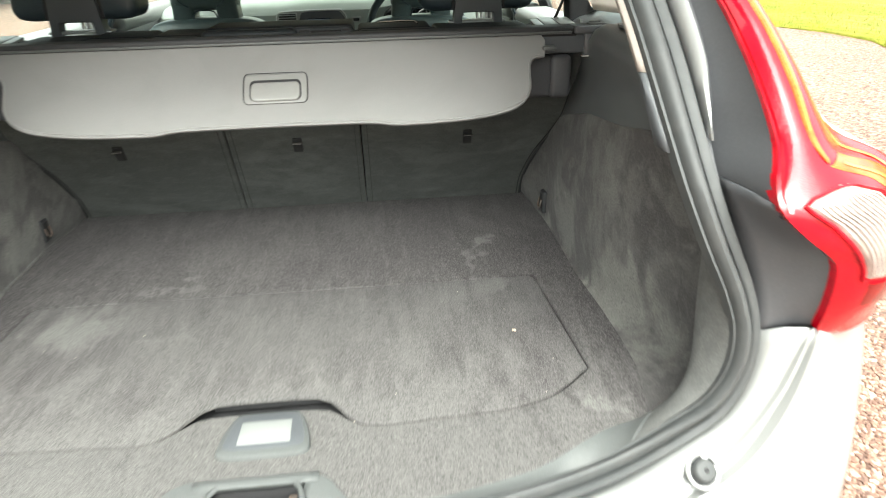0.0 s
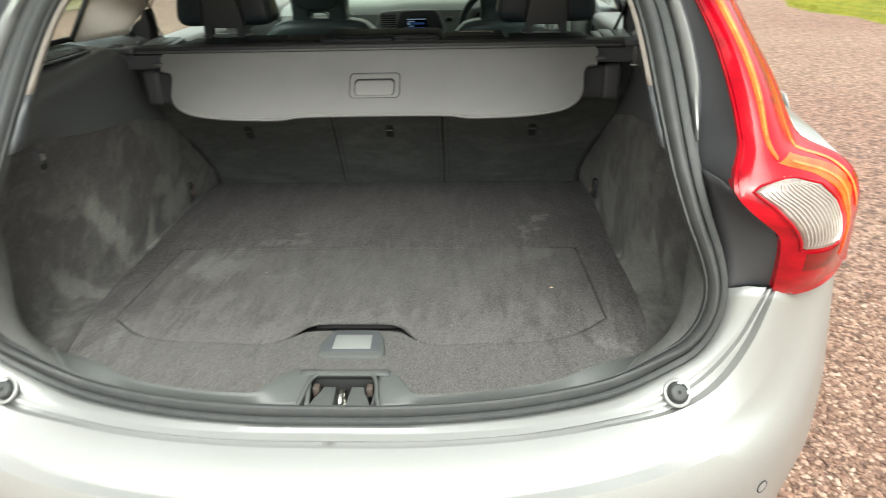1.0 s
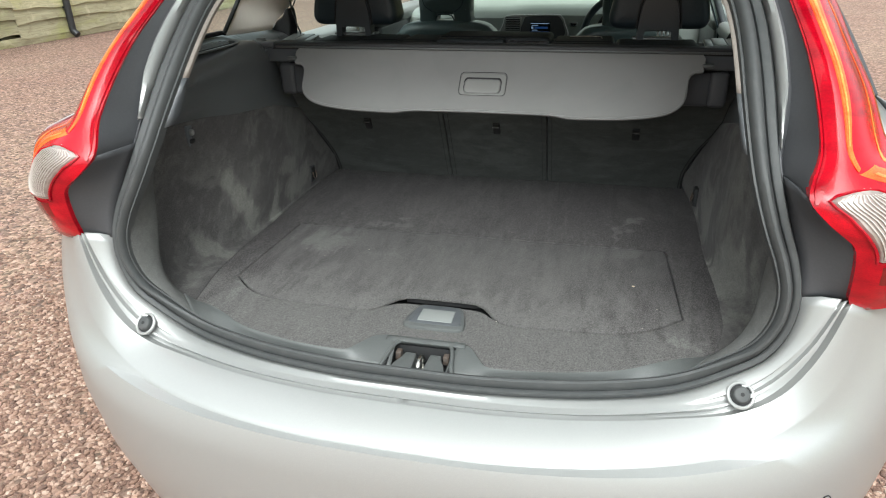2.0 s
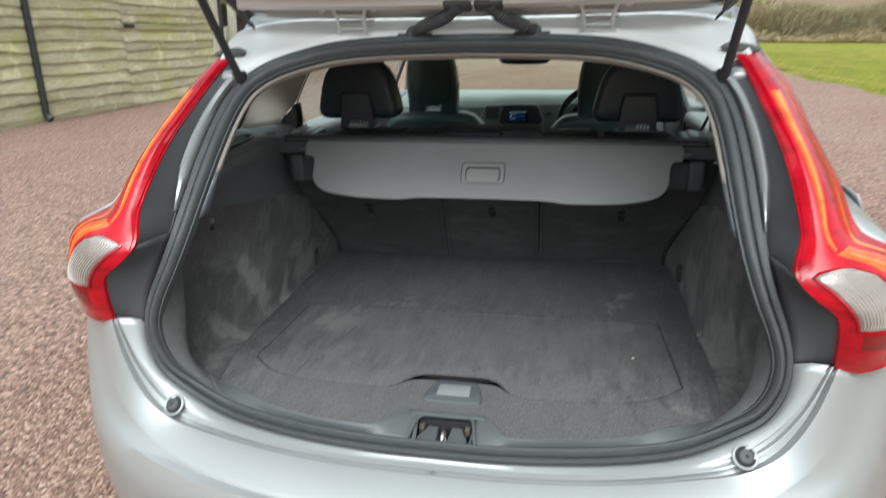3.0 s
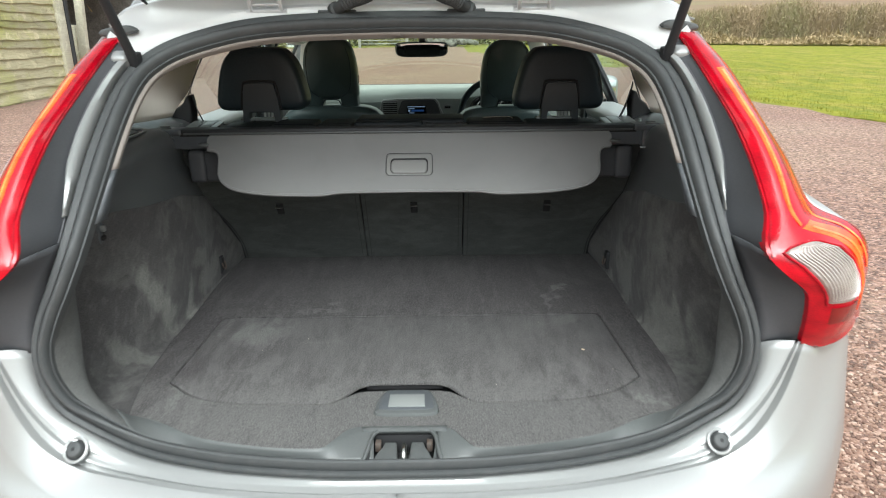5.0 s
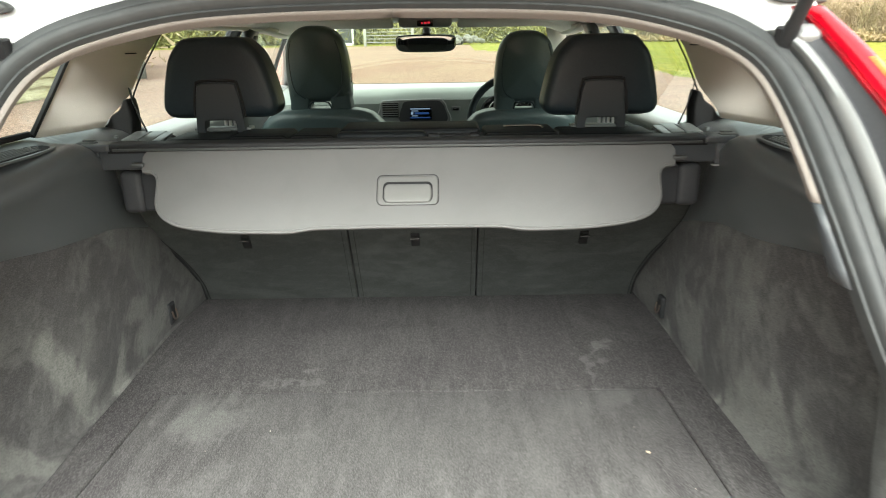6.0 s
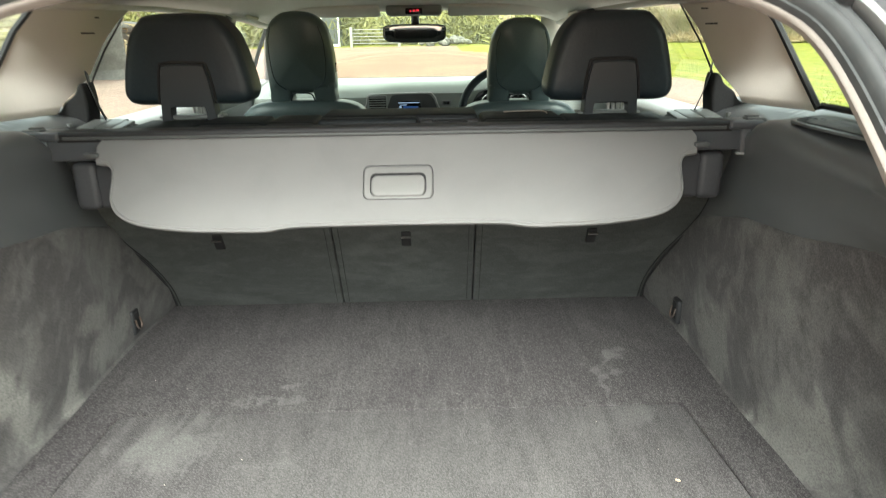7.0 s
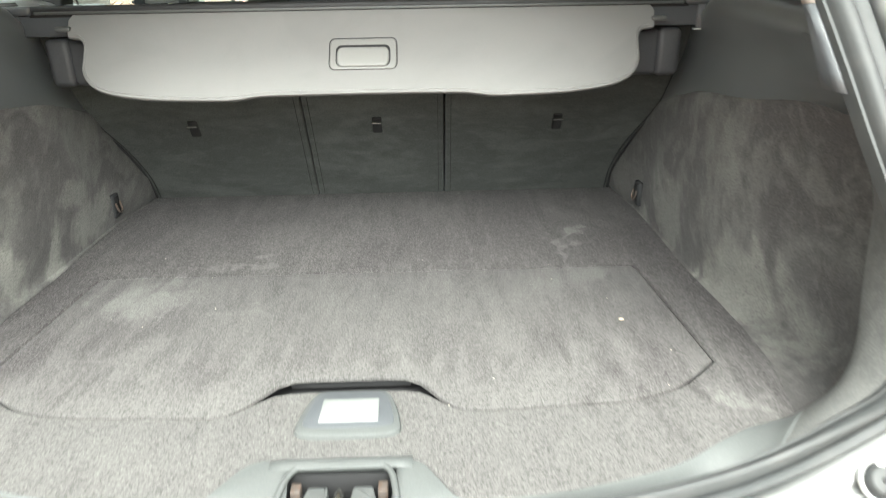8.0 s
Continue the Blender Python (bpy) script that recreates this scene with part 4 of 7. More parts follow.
WINDOWS = (("quarter_window", 0.60, 0.72, 1.00, 1.13), ("rear_side_window", 1.07, 1.20, 1.90, 1.84), ("front_side_window", 2.02, 1.94, 3.02, 2.46))
POSTS = ((1.00, 1.13, 1.07, 1.20), (1.90, 1.84, 2.02, 1.94))
for sx in (1, -1):
    for name, a, b, c, d in WINDOWS:
        w = part(name, sheet(slanted(a, b, c, d), sx), M_GLASS, car)
        w.visible_shadow = False
        e = slanted(a, b, c, d, inset=-0.001)
        loop = e[0] + [r[-1] for r in e[1:]] + e[-1][::-1][1:] + [r[0] for r in e[::-1][1:]]
        part("window_seal", tubed([(p[0] * sx, p[1], p[2]) for p in loop], 0.009, 6), M_PANEL, w)
    for a, b, c, d in POSTS:
        part("door_pillar", sheet(slanted(a, b, c, d, ny=3), sx), M_PANEL, car, thick=0.006)
    # windscreen pillar
    rows = [[np.array((sx * x, y, z)) + np.array((sx * dx, dy, 0)) for dx, dy in ((0.0, 0.0), (-0.03, 0.035), (-0.062, 0.045))] for x, y, z in
            [(0.797, 3.10, 0.975), (0.74, 2.92, 1.09), (0.68, 2.72, 1.21), (0.625, 2.54, 1.32), (0.588, 2.42, 1.378)]]
    part("windscreen_pillar", sheet(rows), M_PAINT, car, thick=0.03)

rows = []
for v in np.linspace(0, 1, 10):
    y, z, w = 3.14 - 0.70 * v, 0.985 + 0.425 * v, 0.735 - 0.19 * v
    rows.append([(w * s, y + 0.10 * (1 - s * s) * (1 - v * 0.6), z + 0.018 * (1 - s * s)) for s in np.linspace(-1, 1, 13)])
windscreen = part("windscreen", sheet(rows), M_WINDSCREEN, car, "wet laminated windscreen")
windscreen.visible_shadow = False
rng = np.random.RandomState(5)
bm = bmesh.new()
for k in range(900):
    s, v = rng.uniform(-0.85, 0.85), rng.beta(2.2, 1.2)
    y, z, w = 3.14 - 0.70 * v, 0.985 + 0.425 * v, 0.735 - 0.19 * v
    q = Vector((w * s, y + 0.10 * (1 - s * s) * (1 - v * 0.6) + 0.002, z + 0.018 * (1 - s * s) + 0.002))
    r = 0.0016 * rng.uniform(0.6, 1.7)
    bmesh.ops.create_icosphere(bm, subdivisions=1, radius=r, matrix=Matrix.Translation(q) @ Matrix.Rotation(radians(32), 4, "X") @ Matrix.Diagonal((1, 1.3, 0.45, 1)))
M_DROP = glass_material("rain_drop", (0.97, 0.98, 0.97))
drops = part("rain_drops", bm, M_DROP, windscreen, "rain drops on the glass")
tagged(drops, kind="stuff")
drops.visible_shadow = False

# bonnet and nose
rows = []
for v in np.linspace(0, 1, 14):
    y = 3.16 + 1.24 * v
    zc = 1.0 - 0.19 * v - 0.09 * max(v - 0.7, 0) / 0.3
    w = float(np.interp(y, (3.1, 3.6, 4.0, 4.25, 4.42), (0.80, 0.83, 0.80, 0.72, 0.55)))
    rows.append([(w * s, y + 0.05 * (1 - s * s), zc - 0.035 * abs(s) ** 3) for s in np.linspace(-1, 1, 15)])
part("bonnet", sheet(rows), M_PAINT, car, "silver bonnet", thick=0.004)
rows = []
for v in np.linspace(0, 1, 8):
    z = 0.78 - 0.54 * v
    f = float(np.interp(v, (0, 0.3, 0.7, 1), (0.95, 1.0, 1.0, 0.94)))
    rows.append([(0.87 * f * np.sign(s) * abs(math.sin(s)) ** 0.8, 4.05 + 0.46 * f * math.cos(s) ** 0.75, z) for s in np.linspace(-math.pi / 2, math.pi / 2, 31)])
part("front_bumper", sheet(rows), M_PAINT, car, "silver front bumper", thick=0.004)
part("grille", boxed((0, 4.5, 0.62), (0.62, 0.04, 0.17), 0.012), M_PANEL, car, "black front grille")
for sx in (1, -1):
    part("headlamp", boxed((0.60 * sx, 4.36, 0.70), (0.30, 0.18, 0.11), 0.03, 3), M_CLEAR, car, "clear headlamp")
    m = part("door_mirror", cushion(outline([(-0.11, -0.06), (0.09, -0.065), (0.115, 0.0), (0.09, 0.065), (-0.09, 0.07), (-0.12, 0.0)], 36), 0.11, 0.03, lambda u_, v_, w_: (sx * (0.945 + u_ * 0.62), 2.60 + w_, 1.07 + v_), 0.0), M_PAINT, car, "silver door mirror")
    part("mirror_glass", boxed((0.945 * sx, 2.597, 1.07), (0.11, 0.004, 0.10), 0.001), material("mirror_glass", (0.8, 0.82, 0.82), 0.03, 1.0), m)
    part("mirror_arm", tubed([(0.80 * sx, 2.68, 0.98), (0.89 * sx, 2.66, 1.01)], 0.025, 8), M_PANEL, m)
    for y in AXLES:
        bm = bmesh.new()
        prof = [(0.20, -0.10), (0.29, -0.105), (0.318, -0.085), (0.325, 0.0), (0.318, 0.085), (0.29, 0.105), (0.215, 0.10)]
        grid(bm, [[(sx * (0.80 + b), y + r * math.cos(a), 0.325 + r * math.sin(a)) for a in np.linspace(0, 2 * math.pi, 40, endpoint=False)] for r, b in prof], True)
        tyre = part("wheel", bm, M_RUBBER, car, "black tyre on an alloy rim")
        bm = bmesh.new()
        tube(bm, [(sx * 0.74, y, 0.325), (sx * 0.86, y, 0.325)], 0.205, 32)
        for k in range(5):
            a = k * 2 * math.pi / 5
            box(bm, (sx * 0.885, y + 0.115 * math.cos(a), 0.325 + 0.115 * math.sin(a)), (0.03, 0.20, 0.06), 0.008, 2, Matrix.Rotation(a, 4, "X"))
        part("rim", bm, M_METAL, tyre, "silver alloy rim")
        rows = [[(sx * x, y + 0.36 * math.cos(a), 0.31 + 0.36 * math.sin(a)) for a in np.linspace(-0.2, math.pi + 0.2, 20)] for x in (0.885, 0.62)]
        part("arch_liner", sheet(rows), M_DARK, car)
part("underbody", boxed((0, 2.2, 0.27), (1.50, 4.0, 0.10), 0.02), M_DARK, car)
# ---- boot interior ----
FLOOR = 0.718
def arc(points, n):
    return [tuple(q) for q in spline(points, n)]


HATCH_FRONT = arc([(0.462, 0.232), (0.40, 0.178), (0.335, 0.154), (0.25, 0.147), (0.150, 0.143), (0.120, 0.155), (0.092, 0.193), (0.070, 0.212), (0.0, 0.214)], 24)
mirror2 = lambda p: [(-a, b) for a, b in p]
GAP = 0.0017
part("boot_base", slab([(-0.68, 0.06), (0.68, 0.06), (0.68, 1.02), (-0.68, 1.02)], 0.690, 0.02), M_DARK, car)

# the lifting hatch in the floor
hatch_poly = [(0.452, 0.515), (0.447, 0.532), (0.435, 0.536)] + [(-0.435, 0.536), (-0.447, 0.532), (-0.452, 0.515)] + mirror2(HATCH_FRONT)[:-1] + HATCH_FRONT[::-1][0:]
part("floor_hatch", slab(offset2(hatch_poly if area2(hatch_poly) > 0 else hatch_poly[::-1], GAP), FLOOR, 0.0055, 0.0022), M_CARPET, car, "charcoal carpeted floor hatch")
# fixed carpet round it, cut out for the hatch
side_floor = arc([(0.508, 0.116), (0.524, 0.145), (0.532, 0.20), (0.538, 0.32), (0.540, 0.42), (0.541, 0.55), (0.545, 0.80), (0.548, 1.0)], 30)
outer_loop = [(-0.548, 1.0), (0.548, 1.0)] + side_floor[::-1][1:] + FRONT_EDGE + mirror2(FRONT_EDGE)[::-1][1:] + mirror2(side_floor)[:-1]
hole = [(x, y - 0.024 * max(0.0, min(1.0, (0.118 - abs(x)) / 0.045)) if y < 0.3 else y) for x, y in hatch_poly]


def around(loop, centre, angles):
    """Distance-sorted points of a loop at the given angles about a centre inside it."""
    p = np.array(loop, float) - np.array(centre)
    a = np.unwrap(np.arctan2(p[:, 1], p[:, 0]))
    if a[-1] < a[0]:
        p, a = p[::-1], a[::-1]
    p, a = np.vstack([p, p, p]), np.concatenate([a - 2 * math.pi, a, a + 2 * math.pi])
    out = []
    for t in angles:
        k = max(1, min(int(np.searchsorted(a, t)), len(a) - 1))
        u, v = p[k - 1], p[k]
        d = np.array((math.cos(t), math.sin(t)))
        den = d[0] * (v - u)[1] - d[1] * (v - u)[0]
        out.append(d * ((u[0] * (v - u)[1] - u[1] * (v - u)[0]) / den if abs(den) > 1e-9 else np.linalg.norm(u)) + np.array(centre))
    return np.array(out)


mid_floor = (0.0, 0.37)
turns = [math.atan2(y - mid_floor[1], x - mid_floor[0]) for x, y in list(outer_loop) + list(hole)]
turns = sorted(set(np.round(np.concatenate([turns, np.linspace(-math.pi, math.pi, 120, endpoint=False)]), 4)))
ro, ri = around(outer_loop, mid_floor, turns), around(hole, mid_floor, turns)
lift = lambda p, z: [(q[0], q[1], z) for q in p]
away = (ri - np.array(mid_floor)) / np.linalg.norm(ri - np.array(mid_floor), axis=1)[:, None]
bm = bmesh.new()
grid(bm, [lift(ri + away * GAP, 0.700), lift(ri + away * GAP, FLOOR - 0.0035), lift(ri + away * 0.004, FLOOR - 0.0008), lift(ri * 0.6 + ro * 0.4, FLOOR - 0.0005), lift(ro * 0.985 + ri * 0.015, FLOOR - 0.0005), lift(ro, FLOOR - 0.004), lift(ro, 0.700)], True)
bmesh.ops.recalc_face_normals(bm, faces=bm.faces)
part("boot_floor_carpet", bm, M_CARPET, car, "charcoal boot floor carpet", smooth=12)
# hatch handle plate
MID = 0.008
both = lambda half: [(MID + x, y) for x, y in half] + [(MID - x, y) for x, y in half[::-1]]
plate = outline(both([(0.024, 0.0965), (0.046, 0.0985), (0.056, 0.104), (0.0585, 0.113), (0.055, 0.139), (0.0475, 0.166), (0.041, 0.177), (0.030, 0.181)]), 90)
handle = part("hatch_handle", slab(plate, FLOOR + 0.0060, 0.012, 0.0045), M_SILL, car, "grey plastic hatch handle plate")
part("handle_dish", slab(outline(both([(0.022, 0.1085), (0.042, 0.110), (0.050, 0.116), (0.048, 0.139), (0.042, 0.163), (0.036, 0.172), (0.026, 0.1755)]), 70), FLOOR + 0.0066, 0.002, 0.0006), M_TRIM, handle)
part("plate_label", slab([(MID - 0.033, 0.118), (MID + 0.033, 0.118), (MID + 0.032, 0.160), (MID - 0.032, 0.160)], FLOOR + 0.0076, 0.002, 0.0008), vary(material("pale_label", (0.225, 0.235, 0.228), 0.5), [(30, 0.4, 0.7, (0.23, 0.235, 0.23), 0.5, ONE, 0.3)]), handle, "plain pale grey plate")
# Two near-black pieces added as the shadow in the hatch's finger gap.
part("finger_gap_shade", slab([(-0.10, 0.16), (0.10, 0.16), (0.10, 0.24), (-0.10, 0.24)], 0.694, 0.004, 0.001), M_DARK, car)
part("hatch_front_shade", boxed((0, 0.230, 0.7060), (0.150, 0.020, 0.011), 0.001), M_DARK, car)

# plastic sill cover with the lock recess
for sx in (1, -1):
    bm = bmesh.new()
    keep = [k for k in range(60) if sill_out[k][0] > 0.045 + 0.007 * sx]
    rows = []
    for w in (0, 0.10, 0.3, 0.6, 0.85, 1.0):
        rows.append([((sill_out[k] * (1 - w) + sill_in[k] * w) + np.array((0, 0, 0.004 * math.sin(math.pi * w)))) for k in keep])
    rows.append([q + np.array((0, 0.002, -0.015)) for q in rows[-1]])
    grid(bm, [[(q[0] * sx, q[1], q[2]) for q in r] for r in rows])
    part("sill_cover", bm, M_SILL, car, "slate grey plastic boot sill cover", thick=0.002)
bm = bmesh.new()
grid(bm, [[(x, y, z) for x in np.linspace(-0.066, 0.080, 9)] for y, z in ((0.069, 0.710), (0.067, 0.7160), (0.062, 0.7178), (0.057, 0.7178), (0.0535, 0.7165), (0.0545, 0.7115))])
part("sill_cover", bm, M_SILL, car, "slate grey plastic boot sill cover", thick=0.002)
# raised frame round the lock recess
LOCK = 0.007
frame_line = [(0.066, -0.020, 0.704), (0.060, 0.000, 0.711), (0.0555, 0.030, 0.7150), (0.051, 0.047, 0.7155), (0.043, 0.0565, 0.7158), (0.030, 0.0595, 0.7160)]
frame_line = [(LOCK + x, y, z) for x, y, z in frame_line] + [(LOCK - x, y, z) for x, y, z in frame_line[::-1]]
part("recess_frame", tubed(spline(frame_line, 48), 0.0036, 10), M_SILL, car)
# Walls and floor in near-black: the lock recess's shade is put into their colour.
part("recess_back_shade", boxed((LOCK, 0.058, 0.690), (0.116, 0.006, 0.036), 0.001), M_DARK, car)
part("recess_floor_shade", boxed((LOCK, 0.018, 0.668), (0.12, 0.078, 0.01), 0.001), M_DARK, car)
for sx in (1, -1):
    part("recess_side_shade", boxed((LOCK + sx * 0.058, 0.018, 0.690), (0.006, 0.074, 0.036), 0.001), M_DARK, car)
    block = outline([(LOCK + sx * x, y) for x, y in [(0.0125, 0.040), (0.016, 0.042), (0.031, 0.042), (0.034, 0.038), (0.037, 0.026), (0.045, 0.008), (0.046, -0.014), (0.013, -0.014), (0.0095, -0.006), (0.0105, 0.015)]][::sx], 60)
    part("lock_block", slab(block, 0.7035, 0.030, 0.0035), M_SILL, car)
    part("lock_bracket", boxed((LOCK + sx * 0.0435, 0.036, 0.700), (0.010, 0.014, 0.016), 0.0012), M_RUST, car, "rusty steel lock bracket")
bm = bmesh.new()
tube(bm, spline([(LOCK + 0.001, y, z) for y, z in ((-0.004, 0.676), (-0.004, 0.694), (0.004, 0.708), (0.022, 0.710), (0.034, 0.700), (0.034, 0.676))], 24), 0.0046, 10)
box(bm, (LOCK, 0.012, 0.679), (0.018, 0.05, 0.004), 0.001)
part("lock_striker", bm, M_METAL, car, "worn steel lock striker loop")

# side linings: carpet below, plastic above
SIDE_Y = (1.0, 0.95, 0.90, 0.85, 0.78, 0.70, 0.62, 0.54, 0.46, 0.40, 0.34, 0.28, 0.22, 0.09)
def side_rail(xs, zs):
    ys = SIDE_Y if zs[-1] < 0.9 else SIDE_Y[:-1] + (0.15,)
    return spline([(x, y, z) for x, y, z in zip(xs, ys, zs)], 60)


floor_rail = side_rail((0.535, 0.535, 0.537, 0.540, 0.542, 0.540, 0.537, 0.534, 0.534, 0.534, 0.530, 0.527, 0.520, 0.492), [0.7170] * 14)
low_rail = side_rail((0.518, 0.522, 0.530, 0.537, 0.541, 0.542, 0.543, 0.545, 0.552, 0.564, 0.588, 0.612, 0.622, 0.575), [0.775] * 14)
mid_rail = side_rail((0.560, 0.556, 0.553, 0.552, 0.552, 0.553, 0.556, 0.562, 0.580, 0.602, 0.630, 0.648, 0.650, 0.605), [0.862] * 14)
up_rail = side_rail((0.585, 0.582, 0.578, 0.574, 0.571, 0.571, 0.575, 0.584, 0.606, 0.626, 0.645, 0.656, 0.655, 0.634), (0.905, 0.908, 0.915, 0.922, 0.935, 0.945, 0.950, 0.953, 0.955, 0.955, 0.955, 0.955, 0.955, 0.955))
top_rail = side_rail((0.595, 0.592, 0.588, 0.586, 0.585, 0.587, 0.590, 0.600, 0.620, 0.636, 0.648, 0.655, 0.653, 0.638), (0.925, 0.928, 0.934, 0.945, 0.968, 0.988, 0.996, 1.003, 1.014, 1.020, 1.022, 1.022, 1.018, 1.012))
for sx in (1, -1):
    def pleat(r, amount):
        return np.array([q + np.array((amount * noise.noise(Vector((sx * 3.0, q[1] * 7, q[2] * 9))), 0, 0)) for q in r])
    rails = [floor_rail]
    for a, b, n in ((floor_rail, low_rail, 4), (low_rail, mid_rail, 5), (mid_rail, up_rail, 5), (up_rail, top_rail, 3)):
        if a is floor_rail:
            fillet = lambda f: a + (b - a) * np.array((1 - (1 - f) ** 2.2, f, f ** 1.8))
            rails = [floor_rail + np.array((-0.006, 0, -0.001))] + [pleat(fillet(k / 6), 0.010 * k / 6) for k in range(1, 7)]
            continue
        rails += [pleat(a + (b - a) * k / n, 0.010) for k in range(1, n + 1)]
    rails[-1] = top_rail
    part("side_lining", sheet(rails, sx), M_CARPET_SIDE, car, "charcoal carpeted boot side lining", thick=0.004)
    def up(dx, z, bend=0.0):
        return np.array([(q[0] + dx + bend * math.sin(np.interp(q[1], (0.17, 1.0), (3.1, 0))), q[1], z if not callable(z) else z(q[1])) for q in top_rail])
    edge_z = lambda y: float(np.interp(y, (0.17, 0.4, 0.55, 0.7, 0.8, 1.0), (1.085, 1.108, 1.122, 1.130, 1.122, 1.118)))
    shelf_x = spline([(x, y, 0) for x, y in ((0.610, 1.0), (0.600, 0.85), (0.586, 0.72), (0.578, 0.55), (0.580, 0.42), (0.578, 0.30), (0.560, 0.17))], 60)
    r_edge = np.array([(p[0], q[1], edge_z(q[1])) for p, q in zip(shelf_x, top_rail)])
    r_top = np.array([(p[0] + 0.018, q[1], edge_z(q[1]) + 0.022) for p, q in zip(shelf_x, top_rail)])
    r_in = np.array([(p[0] + 0.05, q[1], 1.152 - 0.01 * (q[1] < 0.3)) for p, q in zip(shelf_x, top_rail)])
    r_out = np.array([(float(np.interp(q[1], (0.17, 0.28, 0.40, 0.52), (0.605, 0.655, 0.695, 0.722))), q[1], 1.158) for q in top_rail])
    pocket = np.array([math.exp(-((q[1] - 0.752) / 0.045) ** 2) for q in top_rail])[:, None]
    r_edge, r_top, r_in = r_edge + pocket * np.array((0.004, 0, -0.020)), r_top + pocket * np.array((0.012, 0, -0.034)), r_in + pocket * np.array((0.0, 0, -0.030))
    first = top_rail + np.array((-0.004, 0, -0.004))
    a1 = first * 0.72 + r_edge * 0.28 + np.array((0.004, 0, 0))
    a2 = first * 0.42 + r_edge * 0.58 + np.array((0.012, 0, -0.004))
    a3 = first * 0.16 + r_edge * 0.84 + np.array((0.003, 0, 0))
    swell = np.array([(-0.024 * math.exp(-((q[1] - 0.33) / 0.13) ** 2), 0, 0) for q in top_rail])
    a1, a2 = a1 + swell, a2 + swell * 0.9
    lining = part("upper_side_trim", sheet([top_rail + np.array((0.004, 0, -0.02)), first, a1, a2, a3, r_edge, r_edge * 0.5 + r_top * 0.5 + np.array((-0.004, 0, 0.003)), r_top, r_in, r_out], sx), M_SIDE_TRIM, car, "charcoal plastic upper boot trim", thick=0.003, smooth=60)
    # air vent in the shelf
    vent = part("side_vent", slab([(x * sx, y) for x, y in outline([(0.606, 0.62), (0.646, 0.65), (0.672, 0.60), (0.664, 0.50), (0.650, 0.42), (0.612, 0.42), (0.600, 0.50)], 40)], 1.1562, 0.004, 0.0012), M_SIDE_TRIM, lining)
    part("vent_recess", slab([(x * sx, y) for x, y in outline([(0.610, 0.61), (0.644, 0.637), (0.664, 0.595), (0.658, 0.50), (0.645, 0.435), (0.617, 0.435), (0.606, 0.50)], 40)], 1.1568, 0.002, 0.0004), M_DARK, vent)
    for k in range(6):
        part("vent_slat", boxed((sx * (0.613 + k * 0.0095), 0.515 + 0.006 * k * (1 if k < 3 else 0), 1.1577), (0.0026, 0.19 - 0.014 * abs(k - 3), 0.002), 0.0006, 1), M_LATCH, vent)
    # lashing eye
    bm = bmesh.new()
    box(bm, (sx * 0.5390, 0.815, 0.757), (0.013, 0.030, 0.050), 0.005, 3)
    eye = part("lashing_eye", bm, M_BLACK, lining, "black lashing eye with a folded metal loop")
    part("eye_hollow", boxed((sx * 0.5335, 0.815, 0.759), (0.003, 0.020, 0.034), 0.001), M_DARK, eye)
    part("eye_loop", tubed(spline([(sx * 0.5315, 0.806, 0.764), (sx * 0.5285, 0.806, 0.750), (sx * 0.5275, 0.815, 0.743), (sx * 0.5285, 0.824, 0.750), (sx * 0.5315, 0.824, 0.764)], 16), 0.0020, 6), M_RUST, eye, "dull steel loop")
# bag hook on one lining
hook = part("bag_hook", boxed((-0.637, 0.394, 0.978), (0.016, 0.024, 0.05), 0.005), M_TRIM, car, "small plastic bag hook")
part("hook_tip", boxed((-0.627, 0.394, 0.986), (0.014, 0.010, 0.014), 0.004), material("pale_plastic", (0.22, 0.22, 0.215), 0.4), hook)
part("hook_base", boxed((-0.630, 0.394, 0.966), (0.012, 0.016, 0.010), 0.003), M_DARK, hook)

# ---- rear seat ----
lean = lambda z: 0.985 - 0.545 * (z - FLOOR)
def seat_place(u_, v_, w_):
    return (u_, lean(v_) + w_, v_ + 0.3 * w_)


sections = ((-0.600, -0.1505), (-0.1475, 0.1385), (0.1415, 0.600))
for x0, x1 in sections:
    lo = 0.715
    if x1 > 0.5:
        ring = [(x0, lo), (0.520, lo), (0.522, 0.78), (0.545, 0.845), (0.585, 0.905), (0.60, 0.95), (0.60, 1.105), (x0, 1.105)]
    elif x0 < -0.5:
        ring = [(-0.520, lo), (x1, lo), (x1, 1.105), (-0.60, 1.105), (-0.60, 0.95), (-0.585, 0.905), (-0.545, 0.845), (-0.522, 0.78)]
    else:
        ring = [(x0, lo), (x1, lo), (x1, 1.105), (x0, 1.105)]
    dense = []
    for a, b in zip(ring, ring[1:] + ring[:1]):
        k = max(2, int(math.dist(a, b) / 0.03))
        dense += [(a[0] + (b[0] - a[0]) * i / k, a[1] + (b[1] - a[1]) * i / k) for i in range(k)]
    back = part("seat_back", cushion(dense, 0.10, 0.0035, seat_place, 0.0), M_SEATBACK, car, "dark grey carpeted back of a folding rear seat", smooth=50)
    for s in (x0 + 0.012, x1 - 0.012):
        if abs(s) < 0.5:
            part("seam_line", tubed([seat_place(s, z, -0.0005) for z in np.linspace(0.722, 1.09, 8)], 0.0008, 4), M_DARK, back)
for sx in (1, -1):
    for d in (0.0, 0.008):
        part("side_gap", tubed([seat_place(sx * (x - d), z, -0.003) for x, z in spline([(0.519, 0.722), (0.521, 0.78), (0.541, 0.845), (0.568, 0.895), (0.590, 0.945), (0.597, 1.00)], 22)], 0.0030 if d == 0 else 0.0012, 5), M_DARK, car)
